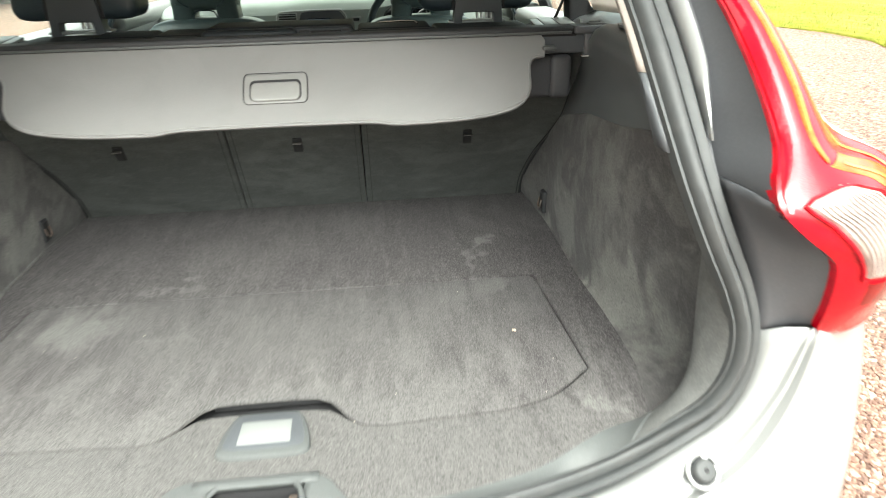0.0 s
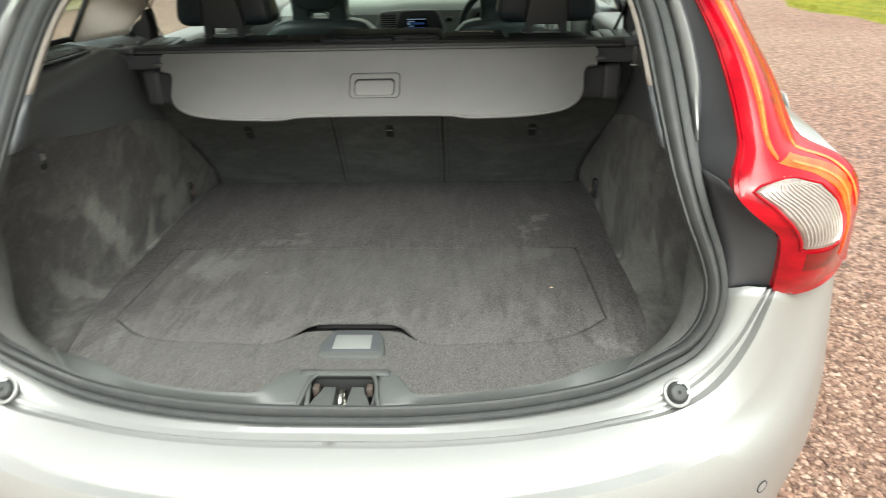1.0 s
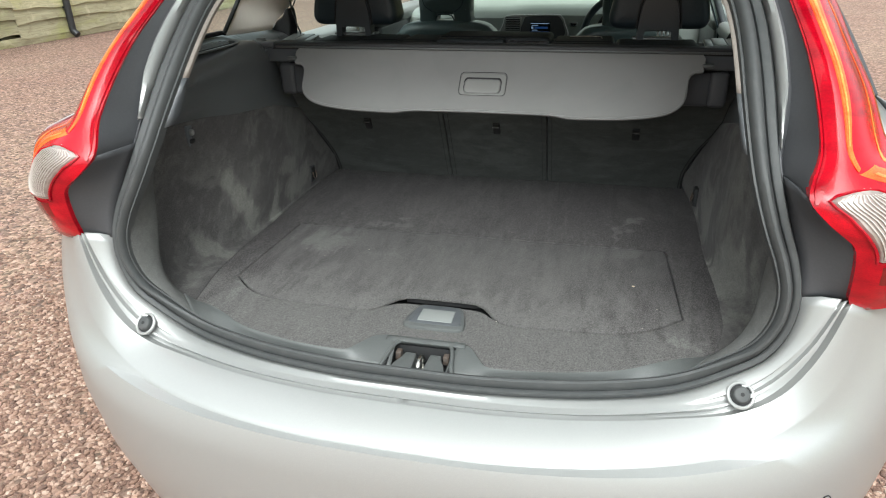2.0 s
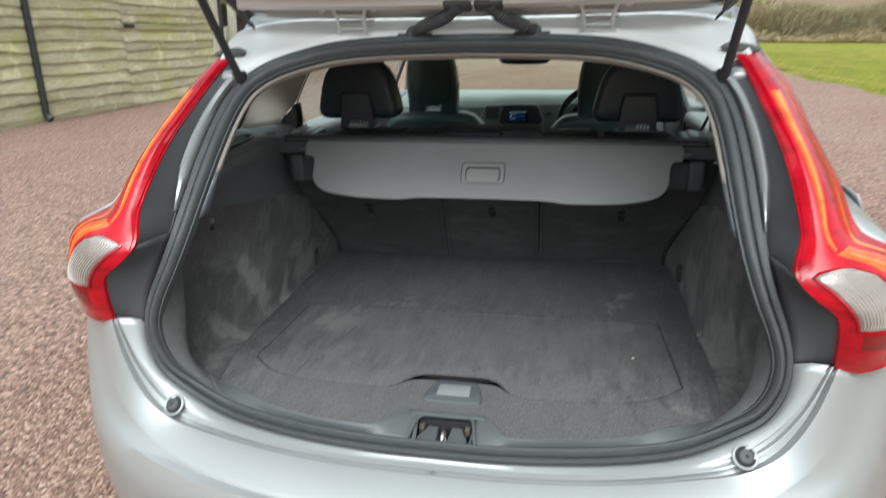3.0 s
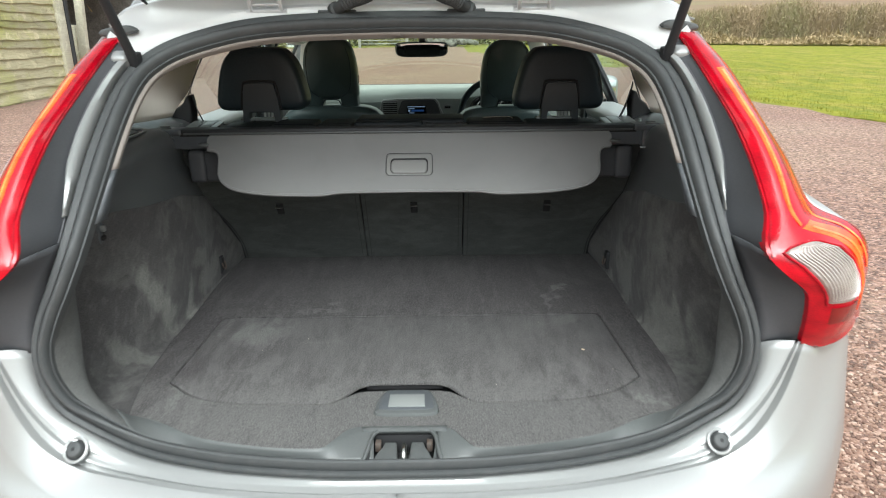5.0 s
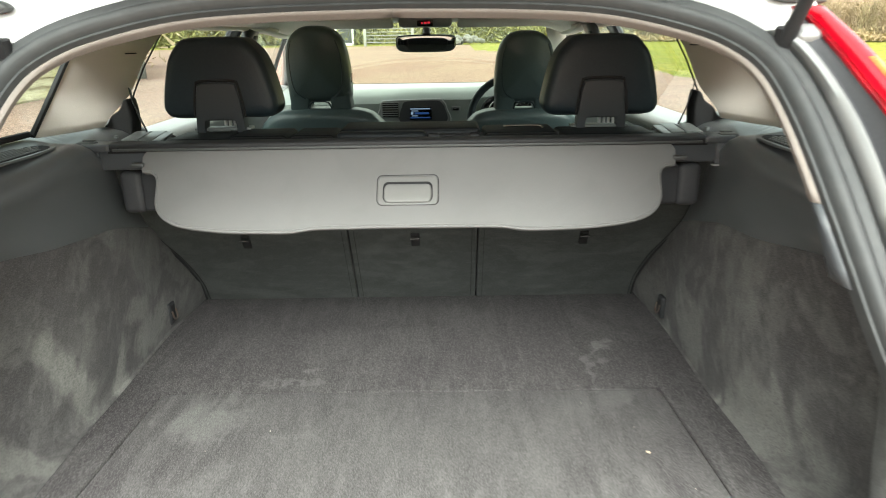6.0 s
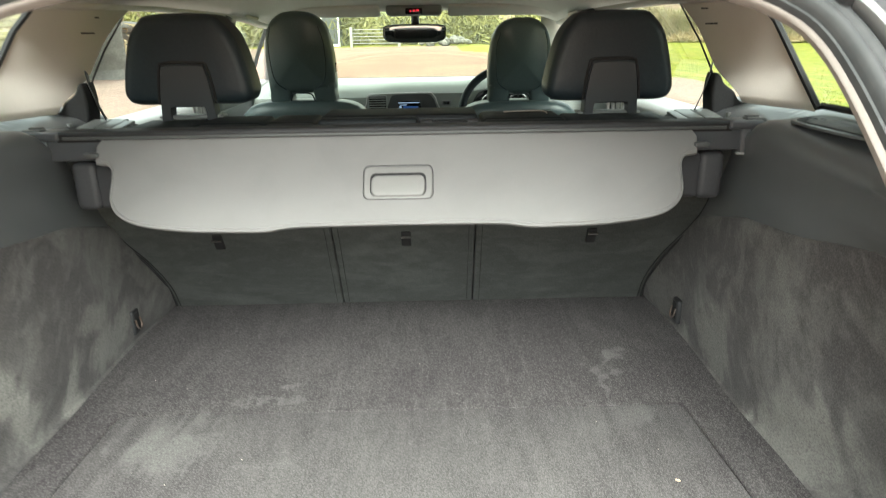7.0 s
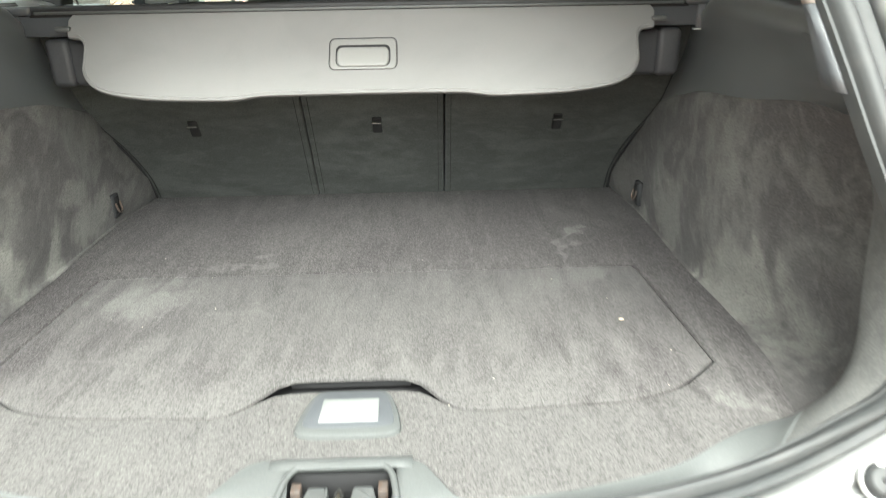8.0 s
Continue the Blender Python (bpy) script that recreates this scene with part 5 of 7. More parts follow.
for x in (-0.378, 0.0, 0.376):
    h = part("child_seat_anchor", boxed(seat_place(x, 0.896, 0.0), (0.020, 0.008, 0.040), 0.003, 2, Matrix.Rotation(radians(28), 4, "X")), M_DARK, car, "black child seat anchor")
    part("anchor_bar", tubed([seat_place(x - 0.010, 0.905, -0.009), seat_place(x + 0.010, 0.905, -0.009)], 0.0028, 6), M_METAL, h)

# leather tops of the rear seat: padded pieces with a lower roll along the front
tops = ((-0.50, -0.372, 1.124, 0.0), (-0.368, -0.250, 1.129, 0.0), (-0.246, -0.153, 1.129, 0.0), (-0.148, 0.143, 1.138, 0.012), (0.148, 0.300, 1.130, 0.0), (0.304, 0.50, 1.124, 0.0))
for x0, x1, z, dy in tops:
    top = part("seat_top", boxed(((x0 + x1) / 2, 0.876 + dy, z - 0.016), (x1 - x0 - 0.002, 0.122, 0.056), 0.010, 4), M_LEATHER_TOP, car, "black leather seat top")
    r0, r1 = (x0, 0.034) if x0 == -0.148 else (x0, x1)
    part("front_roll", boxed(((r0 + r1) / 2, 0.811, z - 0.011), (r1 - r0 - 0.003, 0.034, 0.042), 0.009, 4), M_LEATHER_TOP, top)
    if x0 < -0.3 or x0 > 0.2:
        continue
    part("stitch_line", tubed([(x0 + 0.006 + (x1 - x0 - 0.012) * k / 8, 0.8255 + 0.25 * dy, z + 0.0085 - 0.002 * (k in (0, 8))) for k in range(9)], 0.0011, 4), M_DARK, top)
latch = part("seat_latch", boxed((0.089, 0.812, 1.126), (0.060, 0.018, 0.030), 0.003), M_DARK, car, "black seat folding latch")
for x in (0.048, 0.129):
    part("seat_strap", boxed((x, 0.806, 1.130), (0.024, 0.026, 0.026), 0.005, 3), M_BLACK, latch)
    part("strap_pin", boxed((x + (0.010 if x < 0.1 else -0.010), 0.796, 1.135), (0.005, 0.010, 0.008), 0.001, 1), M_METAL, latch)
part("release_tab", boxed((0.233, 0.797, 1.131), (0.020, 0.010, 0.008), 0.002), M_DARK, car)
part("release_cord", tubed(spline([(0.19, 0.85, 1.149), (0.225, 0.842, 1.151), (0.262, 0.846, 1.150), (0.270, 0.838, 1.146)], 14), 0.0018, 5), M_METAL, car)
for sx in (1, -1):
    side = part("side_latch", boxed((sx * 0.562, 0.880, 1.118), (0.094, 0.085, 0.026), 0.004), M_DARK, car, "black seat latch housing with grey lids")
    part("latch_arm", boxed((sx * 0.522, 0.856, 1.1325), (0.019, 0.090, 0.006), 0.002, 2, Matrix.Rotation(radians(6), 4, "X")), M_LATCH, side)
    part("arm_end", boxed((sx * 0.522, 0.8125, 1.1240), (0.018, 0.006, 0.013), 0.0015), M_LATCH, side)
    for x, w in ((0.549, 0.030), (0.583, 0.034)):
        part("latch_lid", boxed((sx * x, 0.884, 1.1345), (w, 0.078, 0.006), 0.002, 2, Matrix.Rotation(radians(5), 4, "X")), M_LATCH, side)
    part("latch_post", boxed((sx * 0.607, 0.842, 1.128), (0.006, 0.012, 0.030), 0.0015), M_LATCH, side)

# rear headrests
def headrest(cx, lift):
    shape = outline([(-0.119, 1.178), (-0.121, 1.205), (-0.101, 1.283), (-0.077, 1.318), (-0.05, 1.331), (0.05, 1.331), (0.077, 1.318), (0.101, 1.283), (0.121, 1.205), (0.119, 1.178),
                     (0.098, 1.166), (0.03, 1.166), (-0.03, 1.166), (-0.098, 1.166)], 90)
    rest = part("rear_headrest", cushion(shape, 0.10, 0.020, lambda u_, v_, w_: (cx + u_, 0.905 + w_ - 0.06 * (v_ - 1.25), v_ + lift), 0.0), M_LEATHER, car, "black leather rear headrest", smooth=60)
    bm = bmesh.new()
    # bracket: an arch with a slot near its foot
    z = lift
    loop_out = [(-0.0525, 1.136), (-0.0485, 1.19), (-0.042, 1.230), (-0.032, 1.241), (0.032, 1.241), (0.042, 1.230), (0.0485, 1.19), (0.0525, 1.136)]
    loop_in = [(-0.034, 1.137), (-0.034, 1.150), (-0.032, 1.159), (-0.027, 1.162), (0.027, 1.162), (0.032, 1.159), (0.034, 1.150), (0.034, 1.137)]
    o = spline(loop_out, 40)
    i_ = spline(loop_in, 40)
    place = lambda q, w: (cx + q[0], 0.8985 + w - 0.06 * (q[1] - 1.25), q[1] + z)
    grid(bm, [[place(q, 0.03) for q in i_], [place(q, 0.002) for q in i_], [place(q, 0.0) for q in i_ * 0.97 + o * 0.03], [place(q, -0.0002) for q in i_ * 0.5 + o * 0.5], [place(q, 0.0) for q in o * 0.95 + i_ * 0.05], [place(q, 0.004) for q in o], [place(q, 0.03) for q in o]])
    part("headrest_bracket", bm, M_BRACKET, rest, "black plastic headrest bracket", smooth=28)
    part("bracket_groove", tubed([place((q[0] * 1.07, q[1] + 0.003), 0.006) for q in o[4:36]], 0.0028, 6), M_DARK, rest)
    edge_ = [(cx + q[0], 0.9045 + 0.0125 - 0.06 * (q[1] - 1.25), q[1] + lift) for q in offset2(shape, 0.0045)]
    part("headrest_seam", tubed(edge_ + edge_[:1], 0.0013, 5), M_BLACK, rest)
    part("headrest_base", boxed((cx, 0.932, 1.1425 + lift), (0.122, 0.036, 0.006), 0.0025), M_LATCH, rest)
    for k in range(4):
        part("headrest_rib", boxed((cx + 0.002 + 0.010 * k, 0.935, 1.160 + lift), (0.005, 0.01, 0.026), 0.001, 1), M_HINGE, rest)


headrest(-0.410, 0.0)
headrest(0.404, -0.005)

# ---- load cover, drawn half in ----
cover = thing("load_cover", "grey roll-out load cover with its cassette behind the rear seats", "load cover")
cy = lambda z: 0.608 + 0.92 * (z - 1.0)
cloth_half = arc([(x * 1.016, z) for x, z in [(0.0, 1.0045), (0.10, 1.004), (0.165, 1.003), (0.205, 0.9985), (0.25, 0.9985), (0.33, 1.001), (0.40, 1.009), (0.437, 1.022), (0.455, 1.042), (0.459, 1.068), (0.462, 1.083), (0.470, 1.0915), (0.484, 1.0930), (0.490, 1.0945), (0.4925, 1.102), (0.495, 1.120)]], 66)
cloth = cloth_half + [(0.497, 1.129), (0.30, 1.129), (0.0, 1.129)] + [(-0.30, 1.129), (-0.497, 1.129)] + [(-a, b) for a, b in cloth_half[::-1]][:-1]
part("cover_cloth", cushion(cloth, 0.007, 0.0025, lambda u_, v_, w_: (u_, cy(v_) + w_, v_ - 0.6 * w_), 0.0, flat=True), M_COVER, cover, "grey vinyl load cover board", smooth=30)
hem = [(q[0], cy(q[1]) - 0.0003, q[1]) for q in offset2(np.array(cloth), 0.0045)[: len(cloth_half) - 4]]
for sx in (1, -1):
    part("hem_seam", tubed([(sx * q[0], q[1], q[2]) for q in hem], 0.0009, 4), M_COVER_HANDLE, cover)
def rounded(w, z0, z1, n=72, r=0.009):
    out = []
    for cx, cz, a0 in ((w - r, z1 - r, 0), (-w + r, z1 - r, 90), (-w + r, z0 + r, 180), (w - r, z0 + r, 270)):
        out += [(cx + r * math.cos(radians(a0 + k * 15)), cz + r * math.sin(radians(a0 + k * 15))) for k in range(7)]
    return out


surround_ = part("handle_surround", cushion(rounded(0.056, 1.037, 1.082), 0.006, 0.003, lambda u_, v_, w_: (u_, cy(v_ + 0.002) - 0.004 + w_, v_ + 0.002 - 0.6 * w_), 0.0), M_COVER_HANDLE, cover, "grey moulded handle surround")
part("handle_recess", cushion(rounded(0.0456, 1.0415, 1.0728), 0.001, 0.0004, lambda u_, v_, w_: (u_, cy(v_ + 0.002) - 0.0047 + w_, v_ + 0.002 - 0.6 * w_), 0.0), M_DARK, surround_)
part("pull_handle", cushion(rounded(0.0435, 1.0430, 1.0705), 0.006, 0.003, lambda u_, v_, w_: (u_, cy(v_ + 0.002) - 0.0065 - 0.15 * (1.074 - v_) + w_, v_ + 0.002 - 0.6 * w_), 0.001), vary(material("pale_grip", (0.225, 0.223, 0.217), 0.4), [(400, 0.4, 0.7, (0.26, 0.257, 0.25), 0.4, ONE, 0)]), surround_, "grey pull handle")
# rail above the cloth, its end blocks, and the cassette below
ring_ = rounded(0.0565, 1.0365, 1.0825)
# Dark line drawn for the shadow round the raised surround.
part("surround_shadow_line", tubed([(q[0], cy(q[1] + 0.002) - 0.0012, q[1] + 0.002) for q in ring_ + ring_[:1]], 0.0007, 5), M_DARK, cover)
part("cover_rail", boxed((-0.003, 0.752, 1.1350), (1.14, 0.046, 0.014), 0.005, 3), M_BLACK, cover)
# Thin bar paler than the rail: a highlight put into colour.
part("rail_highlight", boxed((-0.003, 0.7305, 1.1310), (1.12, 0.008, 0.005), 0.0018), M_SILL, cover)
# Near-black strip added as the shadow below that bar.
part("rail_shade_strip", boxed((-0.003, 0.738, 1.1270), (1.14, 0.014, 0.006), 0.001), M_DARK, cover)
part("rail_under", boxed((-0.003, 0.748, 1.1095), (1.185, 0.030, 0.036), 0.004), M_TRIM, cover, "black moulded rail under the cover's edge")
for sx in (1, -1):
    ex = 0.590 if sx > 0 else 0.597
    cap = part("rail_end", boxed((sx * ex, 0.751, 1.1350), (0.058, 0.052, 0.0155), 0.005, 3), M_TRIM, cover)
    bm = bmesh.new()
    box(bm, (sx * (ex + 0.018), 0.742, 1.1410), (0.034, 0.024, 0.010), 0.004)
    box(bm, (sx * (ex + 0.016), 0.748, 1.1455), (0.022, 0.014, 0.008), 0.003)
    part("end_catch", bm, M_SILL, cap)
    part("end_block", boxed((sx * (ex + 0.008), 0.7455, 1.1080), (0.030, 0.036, 0.042), 0.004), M_TRIM, cap)
    if sx > 0:
        part("end_tab", boxed((sx * (ex - 0.004), 0.733, 1.0855), (0.013, 0.010, 0.003), 0.001), M_HINGE, cap)
    part("board_lug", boxed((sx * 0.508, 0.708, 1.1060), (0.026, 0.014, 0.009), 0.0035), M_SILL, cover, "grey plastic board lug")
    part("cassette_end", boxed((sx * 0.541, 0.772, 1.047), (0.044, 0.080, 0.084), 0.012, 4), M_PANEL, cover, "black cassette end cap")
part("cassette", boxed((0, 0.776, 1.0465), (1.05, 0.078, 0.080), 0.010, 3), M_PANEL, cover, "black cassette")

# ---- cabin: lining, pillars, doors ----
def ceiling_z(y):
    return float(np.interp(y, (0.40, 0.5, 0.8, 1.3, 1.8, 2.1, 2.3), (1.372, 1.384, 1.398, 1.408, 1.406, 1.394, 1.374)))


rows = []
for y in np.linspace(0.43, 2.32, 24):
    w = float(np.interp(y, (0.43, 0.6, 1.2, 2.0, 2.32), (0.50, 0.575, 0.592, 0.580, 0.55)))
    rows.append([(w * s, y, ceiling_z(y) - 0.045 * abs(s) ** 5) for s in np.linspace(-1, 1, 25)])
part("headlining", sheet(rows), M_CREAM, car, "cream fabric headlining", thick=0.003)
for sx in (1, -1):
    # edge above the windows
    rows = []
    for y in np.linspace(0.50, 2.36, 20):
        w = float(np.interp(y, (0.43, 0.6, 1.2, 2.0, 2.32), (0.50, 0.575, 0.592, 0.580, 0.55)))
        z = ceiling_z(y) - 0.045
        rows.append([(w, y, z), (w + 0.010, y, z - 0.010), (rail(y)[0] - 0.004, y, z - 0.014)])
    part("roof_edge_lining", sheet(rows, sx), M_CREAM, car, thick=0.003)
    # pillar between quarter window and rear door
    rows = []
    for v in np.linspace(0, 1, 16):
        z = 1.158 + 0.207 * v
        yf = float(np.interp(z, (1.158, 1.175, 1.19, 1.205, 1.222, 1.27, 1.323, 1.37), (0.862, 0.885, 0.925, 0.972, 1.002, 1.058, 1.133, 1.205)))
        xf = float(np.interp(z, (1.158, 1.30, 1.338, 1.37), (0.640, 0.630, 0.618, 0.595)))
        yr = float(np.interp(z, (1.158, 1.233, 1.303, 1.37), (0.720, 0.790, 0.832, 0.862)))
        xr = float(np.interp(z, (1.158, 1.233, 1.303, 1.345, 1.37), (0.691, 0.680, 0.656, 0.630, 0.608)))
        rows.append([(xf + 0.03, yf + 0.012, z), (xf, yf, z)] + [(xf + (xr - xf) * s - 0.006 * math.sin(math.pi * s), yf + (yr - yf) * s, z) for s in (0.15, 0.35, 0.55, 0.75, 0.92)] + [(xr + 0.003, yr - 0.005, z), (xr + 0.007, yr - 0.004, z)])
    pillar = part("pillar_lining", sheet(rows, sx), M_CREAM, car, "cream lining of the rear pillar", thick=0.003)
    for z, y0 in ((1.330, 1.03), (1.300, 1.00)):
        part("clip_slot", boxed((sx * 0.622, y0, z), (0.004, 0.03, 0.0025), 0.0008, 1, Matrix.Rotation(radians(24 * sx), 4, "Z")), M_DARK, pillar)
    # black frame of the quarter window and of the rear door
    front = [(0.696, 0.708, 1.163), (0.686, 0.778, 1.233), (0.662, 0.820, 1.303), (0.632, 0.842, 1.345)]
    foot = [(0.705, y, 1.166) for y in np.linspace(0.40, 0.714, 6)]
    part("quarter_window_frame", tubed([(sx * x, y, z) for x, y, z in foot + front], 0.006, 6), M_DARK, car)
    part("rear_door_frame", tubed([(sx * x, y, z) for x, y, z in [(0.672, 1.00, 1.12), (0.662, 1.03, 1.17), (0.650, 1.052, 1.215), (0.642, 1.10, 1.265), (0.628, 1.20, 1.345)]], 0.002, 6), M_DARK, car)
    # belt and its guide at the foot of the pillar
    rows = [[(x + 0.012 * s, y + 0.034 * s, z - 0.008 * s) for s in (-0.5, -0.17, 0.17, 0.5)] for x, y, z in [(0.572, 0.925, 1.126), (0.590, 0.930, 1.165), (0.606, 0.940, 1.205), (0.613, 0.950, 1.228)]]
    part("seat_belt", sheet(rows, sx), M_BLACK, car, "black seat belt", thick=0.002)
    peak = outline([(0.604, 1.208), (0.612, 1.206), (0.620, 1.190), (0.638, 1.176), (0.650, 1.158), (0.680, 1.146), (0.684, 1.110), (0.616, 1.110), (0.604, 1.132), (0.600, 1.170)], 56)
    part("belt_guide", cushion(peak, 0.05, 0.005, lambda u_, v_, w_: (sx * u_, 0.905 + w_ - 0.25 * (u_ - 0.60), v_), 0.0), M_BLACK, car, "black belt guide at the foot of the pillar", smooth=40)
    # doors, middle pillar, windscreen pillar lining
    for y0, y1, name in ((1.00, 1.86, "rear_door_card"), (1.98, 2.95, "front_door_card")):
        d = part(name, boxed((sx * 0.735, (y0 + y1) / 2, 0.80), (0.09, y1 - y0, 0.50), 0.02, 3), M_TRIM, car, "charcoal door card, its top paled for reflected sky")
        # Top paler than the card: the sky's reflection is put into its colour.
        part("door_top_sheen", boxed((sx * 0.745, (y0 + y1) / 2, 1.060), (0.13, y1 - y0, 0.055), 0.022, 4), M_DOORTOP, d)
    rows = [[(x, y, z) for y in (1.84, 1.90, 1.98)] for x, z in ((0.735, 0.6), (0.725, 1.05), (0.66, 1.20), (0.585, 1.36))]
    part("middle_pillar_lining", sheet(rows, sx), M_TRIM, car, "dark grey middle pillar lining", thick=0.02)
    part("belt_strap", sheet([[(x, y, z) for y in (1.83, 1.88)] for x, z in ((0.69, 0.8), (0.685, 1.06), (0.625, 1.20), (0.570, 1.33))], sx), M_LEATHER, car, thick=0.003)
    rows = [[np.array((x - dx, y - 0.01, z)) for dx in (0, 0.03, 0.075)] for x, y, z in [(0.75, 3.02, 1.0), (0.70, 2.84, 1.10), (0.645, 2.65, 1.21), (0.60, 2.48, 1.30), (0.565, 2.34, 1.352)]]
    part("front_pillar_lining", sheet(rows, sx), M_CREAM, car, thick=0.02)
    # grab handle and roof lamp corner
    part("visor_hinge", boxed((sx * 0.545, 2.08, 1.375), (0.05, 0.07, 0.02), 0.006), M_DOORTOP, car)
    part("visor", boxed((sx * 0.325, 2.17, 1.372), (0.40, 0.10, 0.020), 0.008, 3, Matrix.Rotation(radians(-18), 4, "X")), M_CREAM, car, "cream sun visor folded up")
    part("grab_handle", tubed(spline([(sx * 0.575, 1.98, 1.375), (sx * 0.560, 1.99, 1.352), (sx * 0.558, 2.06, 1.345), (sx * 0.560, 2.12, 1.352), (sx * 0.570, 2.13, 1.37)], 14), 0.008, 8), M_CREAM, car)

# mirror and roof console
console = part("roof_console", boxed((0, 2.20, 1.372), (0.205, 0.12, 0.042), 0.016, 3), M_DOORTOP, car, "grey roof console with a red warning light")
part("console_window", boxed((0.0, 2.143, 1.366), (0.062, 0.012, 0.022), 0.004), M_SCREEN_OFF, console)
for k, w in enumerate((0.006, 0.010, 0.010)):
    part("warning_light", boxed((-0.012 + 0.013 * k, 2.1365, 1.3665 + 0.001 * k), (w, 0.002, 0.007), 0.0006, 1), M_REDLED, console)
mirror_shape = outline([(x, z - 0.016) for x, z in [(-0.118, 1.285), (-0.123, 1.308), (-0.117, 1.333), (-0.06, 1.340), (0.06, 1.340), (0.117, 1.333), (0.123, 1.308), (0.118, 1.285), (0.08, 1.272), (-0.08, 1.272)]], 60)
mir = part("inner_mirror", cushion(mirror_shape, 0.035, 0.006, lambda u_, v_, w_: (u_ - 0.003, 2.315 + w_, v_), 0.0), M_SCREEN_OFF, car, "black framed rear-view mirror")
part("mirror_pane", cushion(offset2(mirror_shape, 0.0045), 0.003, 0.0005, lambda u_, v_, w_: (u_ - 0.003, 2.3115 + w_ - 0.06 * (v_ - 1.289), v_), 0.0), material("silvered_glass", (0.72, 0.74, 0.73), 0.04, 1.0), mir, "silvered mirror pane")
part("mirror_stalk", tubed([(0, 2.34, 1.325), (0, 2.36, 1.36), (0, 2.33, 1.385)], 0.016, 10), M_TRIM, mir)

# ---- front seats ----
def front_seat(cx, y, lift):
    pad = outline([(-0.098, 1.118), (-0.107, 1.15), (-0.105, 1.24), (-0.088, 1.315), (-0.05, 1.352), (0.0, 1.360), (0.05, 1.352), (0.088, 1.315), (0.105, 1.24), (0.107, 1.15), (0.098, 1.118), (0.05, 1.112), (-0.05, 1.112)], 90)
    leg = np.array([(0.040, 1.074), (0.037, 1.100), (0.033, 1.128), (0.050, 1.150), (0.098, 1.150), (0.103, 1.118), (0.099, 1.074)])
    place = lambda u_, v_, w_: (cx + u_, y + 0.02 + w_ - 0.20 * (v_ - 1.1), v_ + lift)
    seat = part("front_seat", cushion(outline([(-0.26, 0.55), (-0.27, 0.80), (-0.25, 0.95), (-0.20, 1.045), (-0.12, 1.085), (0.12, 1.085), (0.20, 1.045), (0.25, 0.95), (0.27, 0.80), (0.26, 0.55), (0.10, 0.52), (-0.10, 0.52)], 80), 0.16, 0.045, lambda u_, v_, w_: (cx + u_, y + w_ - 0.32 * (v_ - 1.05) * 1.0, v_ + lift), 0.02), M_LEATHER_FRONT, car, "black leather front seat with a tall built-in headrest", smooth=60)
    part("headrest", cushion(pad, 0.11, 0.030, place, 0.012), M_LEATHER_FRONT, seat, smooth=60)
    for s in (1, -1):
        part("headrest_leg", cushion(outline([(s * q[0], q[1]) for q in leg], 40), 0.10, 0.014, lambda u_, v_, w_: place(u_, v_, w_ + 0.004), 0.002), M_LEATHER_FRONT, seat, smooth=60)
        part("arch_piping", tubed([place(s * x, z, -0.002 if z > 1.11 else 0.006) for x, z in spline([(0.0, 1.114), (0.018, 1.1135), (0.030, 1.108), (0.036, 1.096), (0.041, 1.078)], 14)], 0.0024, 6), M_LEATHER, seat)
        pts = [(cx + s * x, y + 0.008 - 0.20 * (z - 1.1), z + lift) for x, z in ((0.045, 1.125), (0.075, 1.15), (0.085, 1.20), (0.084, 1.27), (0.072, 1.315))]
        part("headrest_piping", tubed(spline(pts, 16), 0.0018, 5), M_LEATHER, seat)
    part("seat_cushion", boxed((cx, y + 0.36, 0.56 + lift), (0.52, 0.52, 0.16), 0.05, 4), M_LEATHER_FRONT, seat)
    part("seat_badge", boxed((cx + 0.108, y + 0.06, 1.19 + lift), (0.004, 0.03, 0.03), 0.001, 1), M_SCREEN_OFF, seat)


front_seat(-0.356, 1.76, 0.0)
front_seat(0.360, 1.90, -0.025)

# ---- dashboard ----
rows = []
for y, z in ((3.00, 1.050), (2.975, 1.071), (2.94, 1.0765), (2.82, 1.076), (2.70, 1.072), (2.60, 1.066), (2.51, 1.060), (2.462, 1.050), (2.446, 1.034), (2.444, 0.98), (2.455, 0.86), (2.51, 0.66)):
    rise = 1.0 if z > 0.99 and y < 2.65 else 0.0
    rows.append([(0.72 * s, y - 0.05 * (1 - s * s) * (z > 0.9) * 0.4, z + rise * (0.012 * math.exp(-((s * 0.72) / 0.16) ** 4) + 0.034 * math.exp(-((s * 0.72 - 0.36) / 0.17) ** 2))) for s in np.linspace(-1, 1, 49)])
dash = part("dashboard", sheet(rows), M_DASH, car, "grey dashboard with a central display", thick=0.01)
part("windscreen_edge", tubed([(0.70 * s, 2.972 - 0.02 * (1 - s * s), 1.081) for s in np.linspace(-1, 1, 17)], 0.006, 6), M_DARK, dash, "black strip along the foot of the windscreen")
part("dash_speaker", cushion(outline([(-0.09, -0.03), (0.09, -0.03), (0.10, 0.02), (0.0, 0.04), (-0.10, 0.02)], 40), 0.004, 0.001, lambda u_, v_, w_: (u_ + 0.02, 2.74 + v_ * 2, 1.0765 - w_ - 0.02 * v_), 0.0), M_DOORTOP, dash, "flush grille in the dashboard top")
panel_loop = outline([(-0.214, 0.945), (-0.215, 1.02), (-0.209, 1.046), (-0.19, 1.053), (-0.07, 1.057), (0.05, 1.057), (0.067, 1.048), (0.081, 1.022), (0.078, 0.945)], 60)
